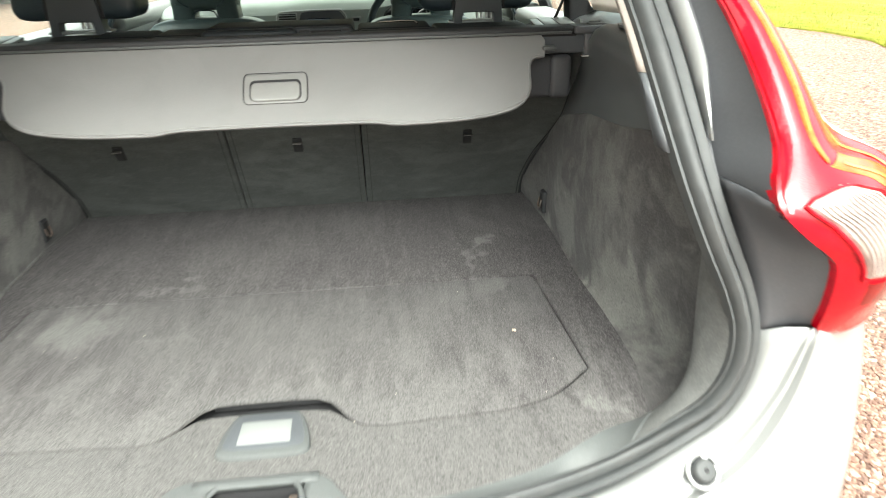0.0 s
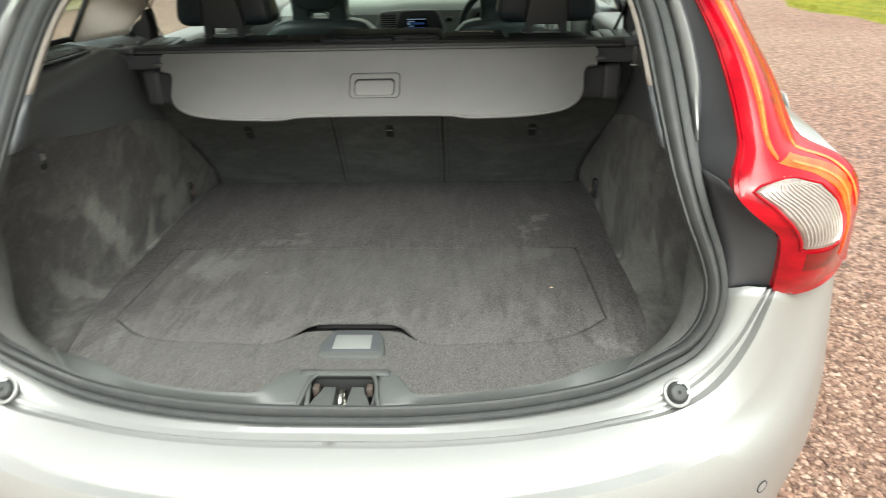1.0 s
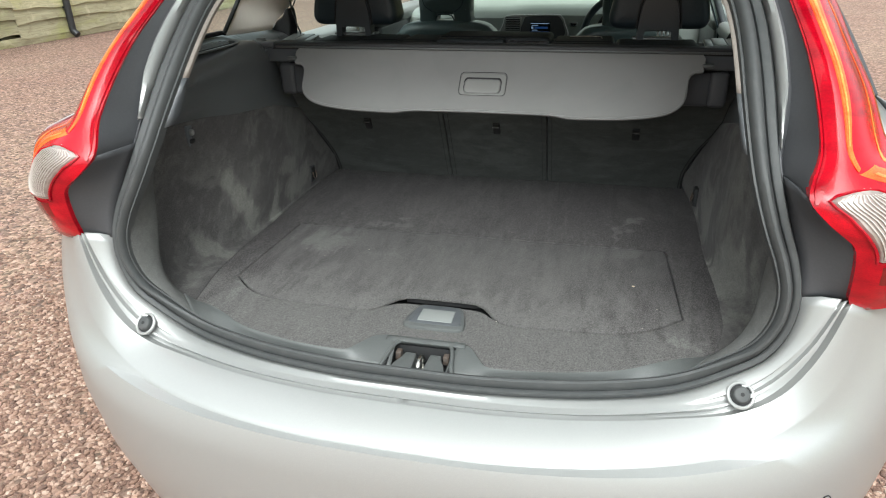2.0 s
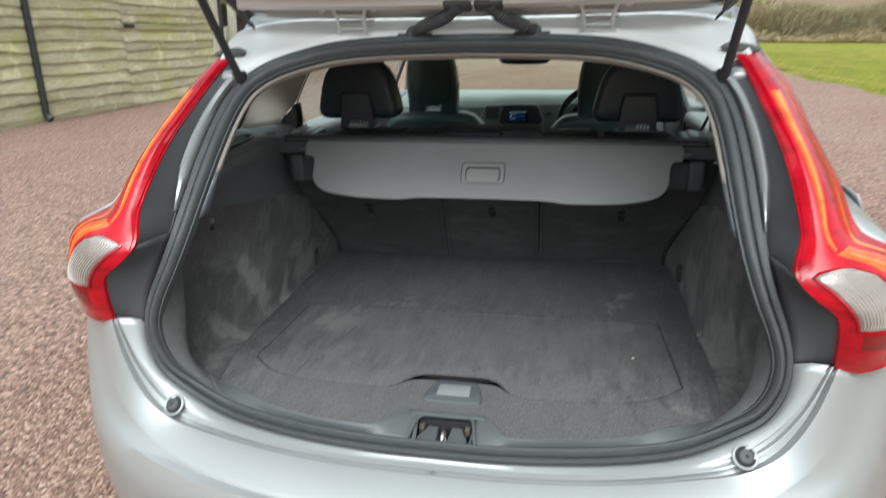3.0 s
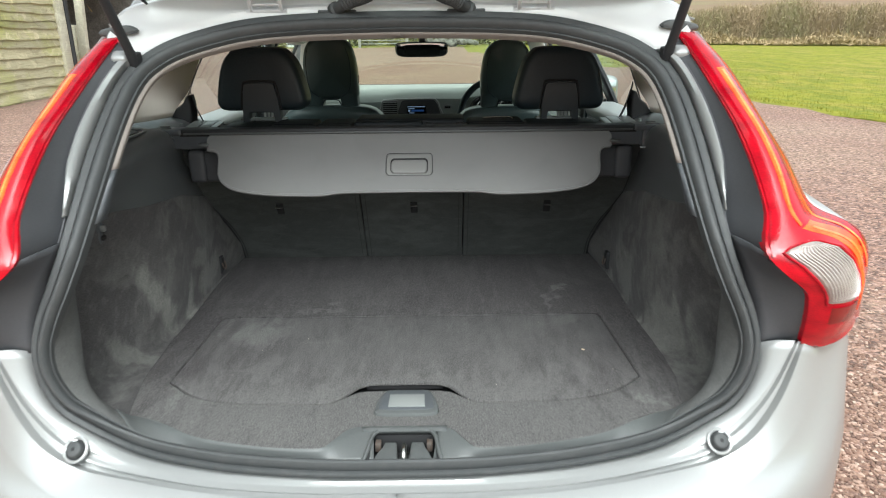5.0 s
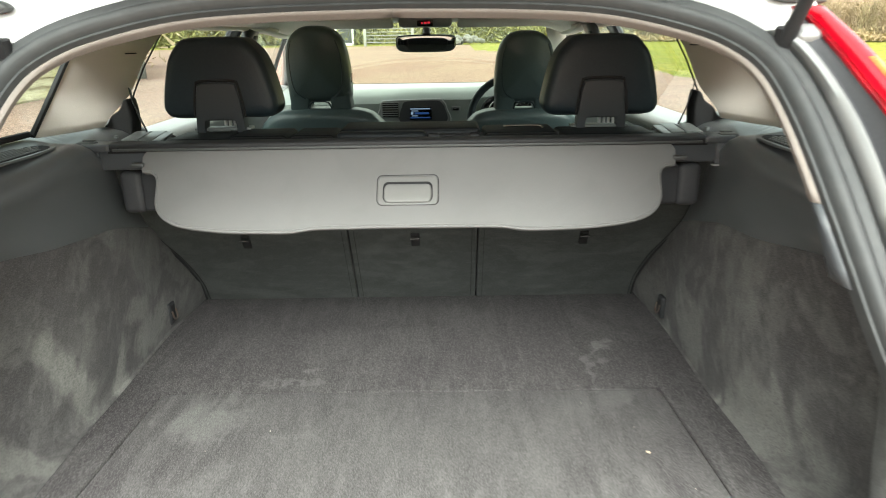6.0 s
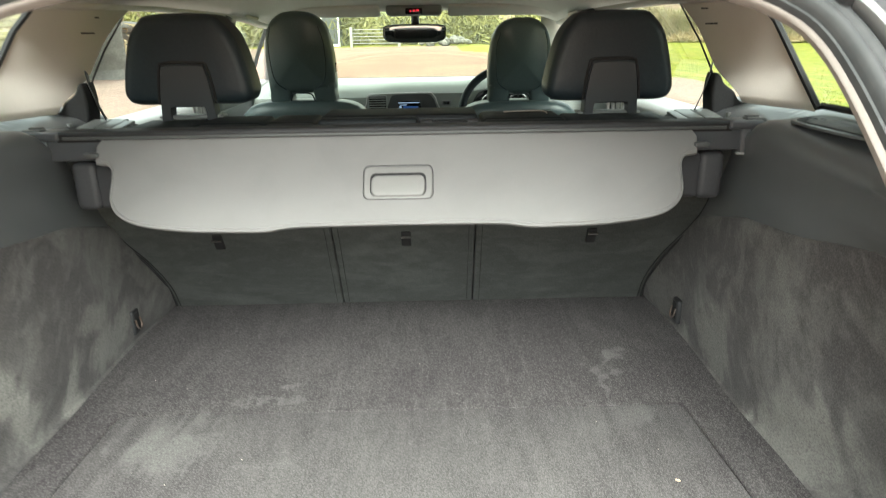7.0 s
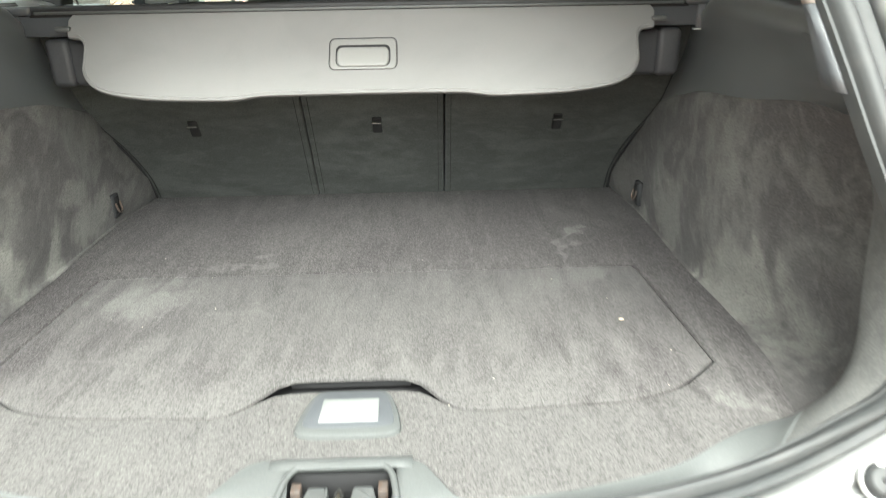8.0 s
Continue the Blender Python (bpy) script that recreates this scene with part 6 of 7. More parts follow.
centre = part("centre_panel", cushion(panel_loop, 0.04, 0.005, lambda u_, v_, w_: (u_, 2.412 + w_, v_), 0.0, flat=True), M_DOORTOP, dash, "grey centre panel with an air vent and a display")
trim_loop = [(q[0], 2.4125, q[1]) for q in offset2(panel_loop, 0.003)]
part("silver_edging", tubed(trim_loop + trim_loop[:1], 0.0024, 6), M_HINGE, centre, "thin silver edging")
vent = part("centre_vent", boxed((-0.166, 2.411, 1.013), (0.080, 0.012, 0.068), 0.006, 3), M_DOORTOP, centre, "grey air vent with dark slats")
part("vent_dark", boxed((-0.166, 2.4045, 1.013), (0.070, 0.004, 0.060), 0.003), M_DARK, vent)
for k in range(6):
    part("vent_slat", boxed((-0.166, 2.402, 0.989 + 0.0097 * k), (0.068, 0.006, 0.0035), 0.001, 1), M_DOORTOP, vent)
recess = part("display_recess", cushion(outline([(-0.117, 0.955), (-0.114, 1.030), (-0.095, 1.047), (-0.02, 1.050), (0.045, 1.049), (0.060, 1.036), (0.071, 1.018), (0.069, 0.955)], 50), 0.004, 0.001, lambda u_, v_, w_: (u_, 2.4085 + w_, v_), 0.0, flat=True), M_PANEL, centre, "dark display recess")
screen = part("display_screen", boxed((-0.034, 2.406, 0.996), (0.094, 0.003, 0.054), 0.001, 1), M_SCREEN_OFF, recess, "small display with blue menu bars")
for k, (x, z, w, h, mat) in enumerate([(-0.037, 1.016, 0.088, 0.004, M_SCREEN_TEXT), (-0.060, 1.007, 0.030, 0.003, M_SCREEN_TEXT), (-0.030, 0.997, 0.062, 0.009, M_SCREEN), (-0.072, 0.997, 0.010, 0.010, M_SCREEN_TEXT), (-0.060, 0.986, 0.026, 0.003, M_SCREEN_TEXT), (-0.037, 0.978, 0.088, 0.005, M_SCREEN)]):
    part("menu_bar", boxed((x, 2.4038, z), (w, 0.001, h), 0.0002, 1), mat, screen)
part("dash_button", boxed((0.119, 2.412, 1.013), (0.042, 0.012, 0.022), 0.006), M_DOORTOP, dash, "grey light switch")
part("button_face", boxed((0.119, 2.405, 1.013), (0.026, 0.003, 0.011), 0.002), M_SCREEN_OFF, dash)
cluster = part("instrument_cluster", cushion(outline([(0.24, 0.94), (0.25, 1.05), (0.36, 1.075), (0.47, 1.05), (0.48, 0.94)], 50), 0.03, 0.008, lambda u_, v_, w_: (u_, 2.39 + w_, v_), 0.0), M_SCREEN_OFF, dash, "black instrument cluster with pale dial rings")
for x in (0.305, 0.415):
    ring_pts = [(x + 0.042 * math.cos(a), 2.386, 1.005 + 0.042 * math.sin(a)) for a in np.linspace(0, 2 * math.pi, 33)]
    part("dial_ring", tubed(ring_pts, 0.004, 6), M_METAL, cluster)
    for k in range(9):
        a = radians(-40 + k * 32.5)
        part("dial_mark", boxed((x + 0.032 * math.cos(a), 2.386, 1.005 + 0.032 * math.sin(a)), (0.010, 0.002, 0.003), 0.0004, 1, Matrix.Rotation(-a, 4, "Y")), M_METAL, cluster)
wc, wt = Vector((0.36, 2.20, 0.985)), Matrix.Rotation(radians(-24), 3, "X")
ring_pts = [wc + wt @ Vector((0.186 * math.cos(a), 0, 0.186 * math.sin(a))) for a in np.linspace(0, 2 * math.pi, 49)]
bm = bmesh.new()
tube(bm, ring_pts, 0.015, 10, False)
wheel_rim = part("steering_wheel", bm, M_LEATHER, dash, "black leather steering wheel")
part("wheel_hub", boxed(wc + Vector((0, 0.03, -0.01)), (0.16, 0.05, 0.13), 0.03, 3, wt.to_4x4()), M_TRIM, wheel_rim)
for a in (radians(8), radians(172), radians(270)):
    part("wheel_spoke", tubed([wc + Vector((0, 0.02, 0)), wc + wt @ Vector((0.18 * math.cos(a), 0, 0.18 * math.sin(a)))], 0.016, 8), M_METAL, wheel_rim)
part("cabin_floor", boxed((0, 2.0, 0.40), (1.46, 2.0, 0.04), 0.01), M_TRIM, car)
part("rear_bench", boxed((0, 1.25, 0.62), (1.24, 0.52, 0.18), 0.05, 4), M_LEATHER, car, "black leather rear bench")

# ---- raised tailgate ----
TG = Vector((0, 0.452, 1.452))
td, tn = Vector((0, -0.80, 0.60)), Vector((0, -0.60, -0.80))
def gate(x, s, n=0.0):
    """x across, s metres from the hinge line, n metres out from the inner face."""
    return tuple(TG + Vector((x, 0, 0)) + td * s + tn * n)


def gate_w(s):
    return float(np.interp(s, (-0.04, 0.0, 0.10, 0.35, 0.60, 0.75, 1.08), (0.52, 0.54, 0.565, 0.60, 0.64, 0.66, 0.63)))


GS = (-0.035, -0.02, 0.0, 0.012, 0.02, 0.035, 0.045)
GN = (-0.012, 0.0, 0.004, -0.004, 0.004, 0.004, 0.012)
rows = [[gate(gate_w(s) * 0.93 * u_, s, n - 0.012 * u_ ** 4) for u_ in np.linspace(-1, 1, 31)] for s, n in zip(GS, GN)]
tailgate = part("tailgate_edge", sheet(rows), M_PAINT, car, "raised silver tailgate, seen from below", smooth=25, thick=0.004)
inner_rows = [[gate(gate_w(s) * k * u_, s, n + 0.010 * (1 - u_ * u_)) for u_ in np.linspace(-1, 1, 31)] for s, n, k in ((0.045, 0.012, 0.915), (0.052, 0.026, 0.905), (0.075, 0.034, 0.88), (0.080, 0.030, 0.875), (0.092, 0.030, 0.86), (0.097, 0.035, 0.85), (0.135, 0.036, 0.825), (0.155, 0.022, 0.81))]
part("inner_frame", sheet(inner_rows), M_LIT_PAINT, tailgate, "silver inner frame, its paint brightened for light", smooth=40, thick=0.003)
for sx in (1, -1):
    rows = [[gate(sx * gate_w(s) * k, s, n) for k, n in ((float(np.interp(s, (0.0, 0.05, 0.12, 0.2), (0.93, 0.90, 0.84, 0.80))), 0.020), (0.95, 0.004), (0.98, -0.006), (1.0, -0.03))] for s in (-0.02, 0.0, 0.03, 0.05, 0.08, 0.12, 0.15, 0.20, 0.30, 0.45, 0.58)]
    part("glass_border", sheet(rows), M_BORDER, tailgate, "black glass border", thick=0.004)
    rows = [[gate(sx * (gate_w(s) + dx), s, n) for dx, n in ((-0.004, -0.022), (0.006, -0.03), (0.004, -0.045))] for s in (0.0, 0.05, 0.15, 0.30, 0.45, 0.58)]
    part("tailgate_side", sheet(rows), M_PAINT, tailgate, thick=0.004)
rows = [[gate(gate_w(s) * u_, s, -0.03 - 0.03 * (1 - u_ * u_)) for u_ in np.linspace(-1, 1, 21)] for s in np.linspace(0.0, 0.62, 10)]
pane = part("tailgate_glass", sheet(rows), M_GLASS, tailgate, "rear window glass")
pane.visible_shadow = False
rows = []
for s, n in ((0.58, -0.02), (0.60, 0.02), (0.70, 0.04), (0.90, 0.05), (1.02, 0.045), (1.08, 0.01), (1.09, -0.04), (1.04, -0.09), (0.85, -0.105), (0.62, -0.06), (0.58, -0.03)):
    rows.append([gate(gate_w(s) * u_, s, n - 0.05 * u_ ** 4) for u_ in np.linspace(-1, 1, 25)])
part("tailgate_lower", sheet(rows), M_PAINT, tailgate, smooth=35)
for sx in (1, -1):
    # hinge: two rods and their bolts
    hinge = part("tailgate_hinge", boxed((sx * 0.262, 0.470, 1.436), (0.085, 0.018, 0.006), 0.002), M_PAINT, car, "bright steel tailgate hinge")
    for dx in (-0.030, 0.030):
        x = sx * 0.262 + dx
        part("hinge_rod", tubed(spline([(x, 0.458, 1.404), (x, 0.446, 1.414), (x, 0.436, 1.438), (x + dx * 0.3, 0.425, 1.462), (x + dx * 0.9, 0.42, 1.466)], 14), 0.0042, 8), M_HINGE, hinge)
        part("hinge_bolt", tubed([(x + dx * 0.9, 0.428, 1.471), (x + dx * 0.9, 0.414, 1.459)], 0.009, 6), M_HINGE, hinge)
    part("hinge_bar", tubed([(sx * 0.262 - 0.030, 0.434, 1.446), (sx * 0.262 + 0.030, 0.434, 1.446)], 0.003, 6), M_HINGE, hinge)
    part("hinge_bar", tubed([(sx * 0.262 - 0.030, 0.446, 1.420), (sx * 0.262 + 0.030, 0.446, 1.420)], 0.0025, 6), M_HINGE, hinge)
    part("hinge_foot", tubed([(sx * 0.262 - 0.040, 0.452, 1.408), (sx * 0.262 + 0.040, 0.452, 1.408)], 0.004, 6), M_HINGE, hinge)
    # cable boot
    foot_x, top_x = (0.133, 0.0455) if sx > 0 else (-0.128, -0.017)
    along = lambda f: foot_x + (top_x - foot_x) * f
    path = spline([(along(-0.02), 0.460, 1.406), (along(0.10), 0.446, 1.413), (along(0.30), 0.428, 1.424), (along(0.52), 0.412, 1.430), (along(0.75), 0.395, 1.440), (along(0.92), 0.382, 1.452), (along(1.0), 0.374, 1.461)], 44)
    radii = [0.0125 + (0.0020 if 10 < k < 34 and k % 2 else 0) + (0.004 if k > 40 else 0) + (0.004 if k < 4 else 0) for k in range(44)]
    boot = part("cable_boot", tubed(path, radii, 12), M_RUBBER, car, "black ribbed rubber cable boot")
    part("boot_collar", boxed((foot_x - sx * 0.004, 0.456, 1.4055), (0.075, 0.018, 0.007), 0.0025), M_RUBBER, boot)
    face_ = Matrix(((1, 0, 0), (0, td.y, tn.y), (0, td.z, tn.z))).to_4x4()
    part("boot_flange", boxed((top_x, 0.373, 1.460), (0.058, 0.030, 0.014), 0.0065, 3, face_), M_RUBBER, boot)
    # gas strut and its ball bracket
    bx = 0.497 if sx > 0 else 0.488
    a, b = Vector((sx * bx, 0.352, 1.312)), Vector((sx * (bx + 0.006), 0.06, 1.70))
    strut = part("gas_strut", tubed([a, a + (b - a) * 0.06, a + (b - a) * 0.07, b], [0.0095, 0.0095, 0.0085, 0.0085], 14), M_BLACK, car, "black gas strut")
    part("strut_socket", tubed([a + Vector((0, 0.004, -0.012)), a + Vector((0, -0.004, 0.022))], 0.0125, 12), M_DARK, strut)
    bracket = part("strut_bracket", boxed((sx * (bx + 0.024), 0.352, 1.318), (0.034, 0.030, 0.040), 0.010, 3, Matrix.Rotation(radians(35), 4, "X")), M_PAINT, car, "painted strut bracket")
    part("ball_stud", tubed([(sx * bx, 0.352, 1.314), (sx * (bx + 0.02), 0.354, 1.316)], 0.006, 10), M_METAL, bracket)
    # dark rubber stop above the lamp
    part("corner_stop", cushion(outline([(-0.045, -0.006), (-0.02, 0.010), (0.04, 0.008), (0.048, -0.004), (0.02, -0.012), (-0.02, -0.012)], 30), 0.02, 0.005, lambda u_, v_, w_: (sx * (0.532 + 0.75 * u_), 0.394 + w_ - 0.02 * u_, 1.374 + 0.8 * v_ - u_ * 0.10), 0.0), M_SILL, car)

for sx in (1, -1):
    inner_n = lambda x, s: 0.036 + 0.010 * (1 - (x / 0.50) ** 2)
    loop = outline([(0.10, 0.150), (0.14, 0.112), (0.22, 0.104), (0.38, 0.104), (0.43, 0.108), (0.445, 0.125), (0.43, 0.150), (0.30, 0.154)], 40)
    pts = [gate(sx * x, s, inner_n(x, s) - 0.001) for x, s in loop]
    part("frame_ridge", tubed(pts + pts[:2], 0.0035, 6), M_LIT_PAINT, tailgate)
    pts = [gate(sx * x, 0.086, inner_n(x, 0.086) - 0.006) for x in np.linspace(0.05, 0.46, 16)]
    part("frame_step", tubed(pts, 0.004, 6), M_LIT_PAINT, tailgate)
    part("trim_clip", tubed([gate(sx * 0.30, 0.128, 0.040), gate(sx * 0.30, 0.128, 0.052)], 0.007, 12), M_LIT_PAINT, tailgate)

# ---- bits on the boot floor ----
leaf_bm = cushion(outline([(-0.006, -0.0025), (0.004, -0.004), (0.008, 0.0), (0.003, 0.0035), (-0.005, 0.003)], 16), 0.0016, 0.0004, lambda u_, v_, w_: (0.374 + u_ * 0.38 + v_ * 0.2, 0.343 + v_ * 0.4 - u_ * 0.32, FLOOR + 0.0030 - w_ + 0.1 * u_), 0.0)
tagged(part("leaf_scrap", leaf_bm, material("pale_leaf", (0.62, 0.50, 0.36), 0.8)), "tiny pale dry leaf scrap on the boot carpet", "leaf scrap")
rc = np.random.RandomState(23)
bm = bmesh.new()
for k in range(16):
    x, y = rc.uniform(-0.44, 0.46), rc.uniform(0.10, 0.72)
    turn = Matrix.Rotation(rc.uniform(0, 6.28), 4, "Z") @ Matrix.Diagonal((rc.uniform(0.8, 2.6), 1, 0.5, 1))
    bmesh.ops.create_icosphere(bm, subdivisions=1, radius=0.0006 * rc.uniform(0.6, 1.5), matrix=Matrix.Translation((x, y, FLOOR + 0.0006)) @ turn)
tagged(part("crumbs", bm, material("pale_crumb", (0.55, 0.50, 0.42), 0.8)), "tiny pale crumbs and fibres scattered on the boot carpet", "crumbs", kind="stuff")
# ---- outside ----
def ground_z(x, y):
    d = math.hypot(x, y)
    z = 0.012 * max(0, y - 12) - 0.004 * max(0, min(x, 40) - 7.5) + 0.055 * max(0, d - 62)
    return z + (0.0 if d < 12 else 0.05 * noise.noise(Vector((x * 0.12, y * 0.12, 0))))


def kind_at(x, y):
    d = math.hypot(x, y)
    if d > 66:
        return 2 if x > 0 and d < 198 else 3
    if x > 6.6 - 5.0 * max(0.0, min(1.0, (y - 22) / 18)) or y > 47:
        return 1
    if x < -26:
        return 1
    return 0


XS = np.unique(np.round(np.concatenate([np.linspace(-600, -60, 14), np.linspace(-60, -10, 22), np.linspace(-9, 6.6, 27), np.linspace(6.85, 12, 14), np.linspace(12, 60, 32), np.linspace(60, 600, 22)]), 3))
YG = np.unique(np.round(np.concatenate([np.linspace(-600, -30, 12), np.linspace(-30, 30, 61), np.linspace(30, 66, 25), np.linspace(66, 200, 24), np.linspace(200, 700, 16)]), 3))
verts, faces, kinds = [], [], []
for j, y in enumerate(YG):
    for i, x in enumerate(XS):
        xx = x + (0.22 * math.sin(y * 0.9) + 0.15 * math.sin(y * 2.3 + 1) if 6.5 < x < 6.7 else 0)
        verts.append((xx, y, ground_z(x, y) + (0.035 if 6.7 < x < 60 and abs(y) < 50 else 0)))
for j in range(len(YG) - 1):
    for i in range(len(XS) - 1):
        a = j * len(XS) + i
        faces.append((a, a + 1, a + 1 + len(XS), a + len(XS)))
        kinds.append(kind_at((XS[i] + XS[i + 1]) / 2, (YG[j] + YG[j + 1]) / 2))
me = bpy.data.meshes.new("ground")
me.from_pydata(verts, [], faces)
for m in (M_GRAVEL, M_GRASS, M_FIELD, M_PASTURE):
    me.materials.append(m)
me.polygons.foreach_set("material_index", kinds)
me.shade_smooth()
tagged(new("ground", me), "pink gravel drive, lawn and ploughed field", "ground", kind="structure")


def scatter(name, points, shapes, mat, label, category):
    """Many small pieces as one mesh: each point takes one of the given shapes."""
    vs, fs, base = [], [], 0
    for q, (sv, sf) in zip(points, shapes):
        vs.append(sv + q)
        fs.append(sf + base)
        base += len(sv)
    me = bpy.data.meshes.new(name)
    v = np.concatenate(vs)
    f = np.concatenate(fs)
    me.from_pydata(v.tolist(), [], f.tolist())
    me.materials.append(mat)
    return tagged(new(name, me), label, category, kind="stuff")


rng = np.random.RandomState(11)
# loose stones of the drive near the car
M_STONE = material("gravel_stone", (0.30, 0.20, 0.165), 0.85)
def stone_tones(m):
    n, l = m.node_tree.nodes, m.node_tree.links
    geo = n.new("ShaderNodeNewGeometry")
    ramp = n.new("ShaderNodeValToRGB")
    e = ramp.color_ramp.elements
    e[0].position, e[0].color = 0.0, (0.13, 0.078, 0.060, 1)
    e[1].position, e[1].color = 1.0, (0.44, 0.35, 0.28, 1)
    for p, c in ((0.35, (0.175, 0.10, 0.071, 1)), (0.7, (0.28, 0.177, 0.130, 1)), (0.92, (0.38, 0.265, 0.205, 1))):
        k = e.new(p)
        k.color = c
    l.new(geo.outputs["Random Per Island"], ramp.inputs["Fac"])
    l.new(ramp.outputs["Color"], n["Principled BSDF"].inputs["Base Color"])


stone_tones(M_STONE)
ICO = bmesh.new()
bmesh.ops.create_icosphere(ICO, subdivisions=1, radius=1.0)
ICO_V = np.array([v.co[:] for v in ICO.verts])
ICO_F = np.array([[v.index for v in f.verts] for f in ICO.faces])
OCT_V = np.array([(1, 0, 0), (-1, 0, 0), (0, 1, 0), (0, -1, 0), (0, 0, 1), (0, 0, -0.4)], float)
OCT_F = np.array([(0, 2, 4), (2, 1, 4), (1, 3, 4), (3, 0, 4), (2, 0, 5), (1, 2, 5), (3, 1, 5), (0, 3, 5)])


def stone(r, fine):
    v, f = (ICO_V, ICO_F) if fine else (OCT_V, OCT_F)
    a = rng.uniform(0, 6.28)
    s = np.array((r * rng.uniform(0.8, 1.4), r * rng.uniform(0.7, 1.0), r * rng.uniform(0.45, 0.75)))
    v = v * s * rng.uniform(0.82, 1.15, (len(v), 1))
    c, s_ = math.cos(a), math.sin(a)
    return v @ np.array(((c, s_, 0), (-s_, c, 0), (0, 0, 1))), f


pts, shp = [], []
def strew(n, cx, cy, sx, sy, r, fine):
    """Stones thinning out round a middle, none under the car."""
    for _ in range(n):
        x, y = rng.normal(cx, sx), rng.normal(cy, sy)
        if abs(x) < 0.75 and 0.3 < y < 4.2 or x > 6.4:
            continue
        rr = r * rng.uniform(0.6, 1.35)
        pts.append(np.array((x, y, rr * 0.2)))
        shp.append(stone(rr, fine))


strew(26000, 1.35, 0.5, 0.55, 0.8, 0.0080, True)
strew(24000, -1.35, 0.5, 0.55, 0.8, 0.0080, True)
strew(22000, 0.0, 1.6, 2.6, 2.0, 0.0080, False)
strew(9000, -1.0, 4.0, 4.5, 4.0, 0.0085, False)
scatter("gravel", pts, shp, M_STONE, "loose pink and grey gravel stones", "gravel")

# grass blades of the lawn's edge and beyond
pts, shp = [], []
def blade(h):
    a = rng.uniform(0, 6.28)
    w, b = 0.006, rng.uniform(0.2, 0.9) * h
    v = np.array(((-w * math.cos(a), -w * math.sin(a), 0), (w * math.cos(a), w * math.sin(a), 0), (b * math.sin(a), -b * math.cos(a), h)))
    return v, np.array(((0, 1, 2),))


for _ in range(45000):
    y = rng.uniform(4, 34)
    x = 6.62 + rng.exponential(4.0) + 0.22 * math.sin(y * 0.9) + 0.15 * math.sin(y * 2.3 + 1)
    pts.append(np.array((x, y, ground_z(x, y) + 0.02)))
    shp.append(blade(rng.uniform(0.025, 0.06)))
scatter("lawn_blades", pts, shp, M_GRASS, "short lawn grass blades", "grass")


def twigs(name, place, n, size, mat, label, category, thin=0.10, up=1.2):
    """A thicket of many thin slivers; place() gives a point of it."""
    q = np.array([place() for _ in range(n)])
    d = rng.normal(0, 1, (n, 3))
    d[:, 2] = np.abs(d[:, 2]) * up
    d /= np.linalg.norm(d, axis=1)[:, None]
    e = np.cross(d, rng.normal(0, 1, (n, 3)))
    e /= np.linalg.norm(e, axis=1)[:, None]
    l_ = (size * rng.uniform(0.5, 1.6, n))[:, None]
    v = np.stack([q - e * l_ * thin, q + e * l_ * thin, q + d * l_], 1).reshape(-1, 3)
    me = bpy.data.meshes.new(name)
    me.from_pydata(v.tolist(), [], np.arange(3 * n).reshape(-1, 3).tolist())
    me.materials.append(mat)
    return tagged(new(name, me), label, category, kind="stuff")


# field hedge beyond the lawn, with dry grass at its foot
def hedge_place():
    s = rng.uniform(0, 1)
    x, y = 10 + 62 * s, 50 - 30 * s + rng.normal(0, 0.6)
    h = 2.15 + 1.4 * s + 0.2 * math.sin(s * 40) + 0.12 * math.sin(s * 97)
    return (x, y, ground_z(x, y) + h * rng.beta(1.4, 1.3))


twigs("field_hedge", hedge_place, 170000, 0.32, M_HEDGE, "bare brown-green field hedge behind the lawn", "hedge", 0.038, 2.6)


def straw_place():
    s = rng.uniform(0, 1)
    x, y = 10 + 62 * s, 49 - 30 * s + rng.normal(0, 0.5)
    return (x, y, ground_z(x, y) + 0.1 + abs(rng.normal(0, 0.33)) * (0.6 + 0.4 * math.sin(s * 60)))


twigs("dry_grass", straw_place, 30000, 0.26, M_STRAW, "pale dry grass along the hedge foot", "grass")


def wood_place():
    a = rng.uniform(-0.9, 1.25)
    d = 206 + 8 * math.sin(a * 9) + abs(rng.normal(0, 14))
    x, y = d * math.sin(a), d * math.cos(a)
    h = 7 + 3 * math.sin(a * 23) + 2 * math.sin(a * 61)
    return (x, y, ground_z(x, y) + max(h, 2) * rng.beta(1.3, 1.2))


M_FARWOOD = vary(material("far_bare_wood", (0.13, 0.125, 0.08), 0.95), [(0.05, 0.4, 0.7, (0.19, 0.17, 0.12), 0.8, ONE, 0.4), (0.3, 0.45, 0.65, (0.09, 0.10, 0.05), 0.6, ONE, 0.3)])
twigs("distant_wood", wood_place, 100000, 1.1, M_FARWOOD, "bare woodland on the distant hillside", "wood")


def bank_place():
    x = rng.uniform(-26, 14)
    y = 53 + rng.normal(0, 2.0)
    h = 2.6 + 0.9 * math.sin(x * 0.7) + 0.6 * math.sin(x * 1.9)
    return (x, y, ground_z(x, y) + max(h, 1) * rng.beta(1.2, 1.5))


M_BANK = vary(material("yellow_green_scrub", (0.20, 0.19, 0.06), 0.95), [(0.6, 0.4, 0.7, (0.27, 0.23, 0.09), 0.8, ONE, 0.4), (0.2, 0.45, 0.65, (0.12, 0.12, 0.05), 0.6, ONE, 0.3)])
twigs("scrub_bank", bank_place, 34000, 0.55, M_BANK, "yellow-green scrub at the far end of the drive", "scrub")

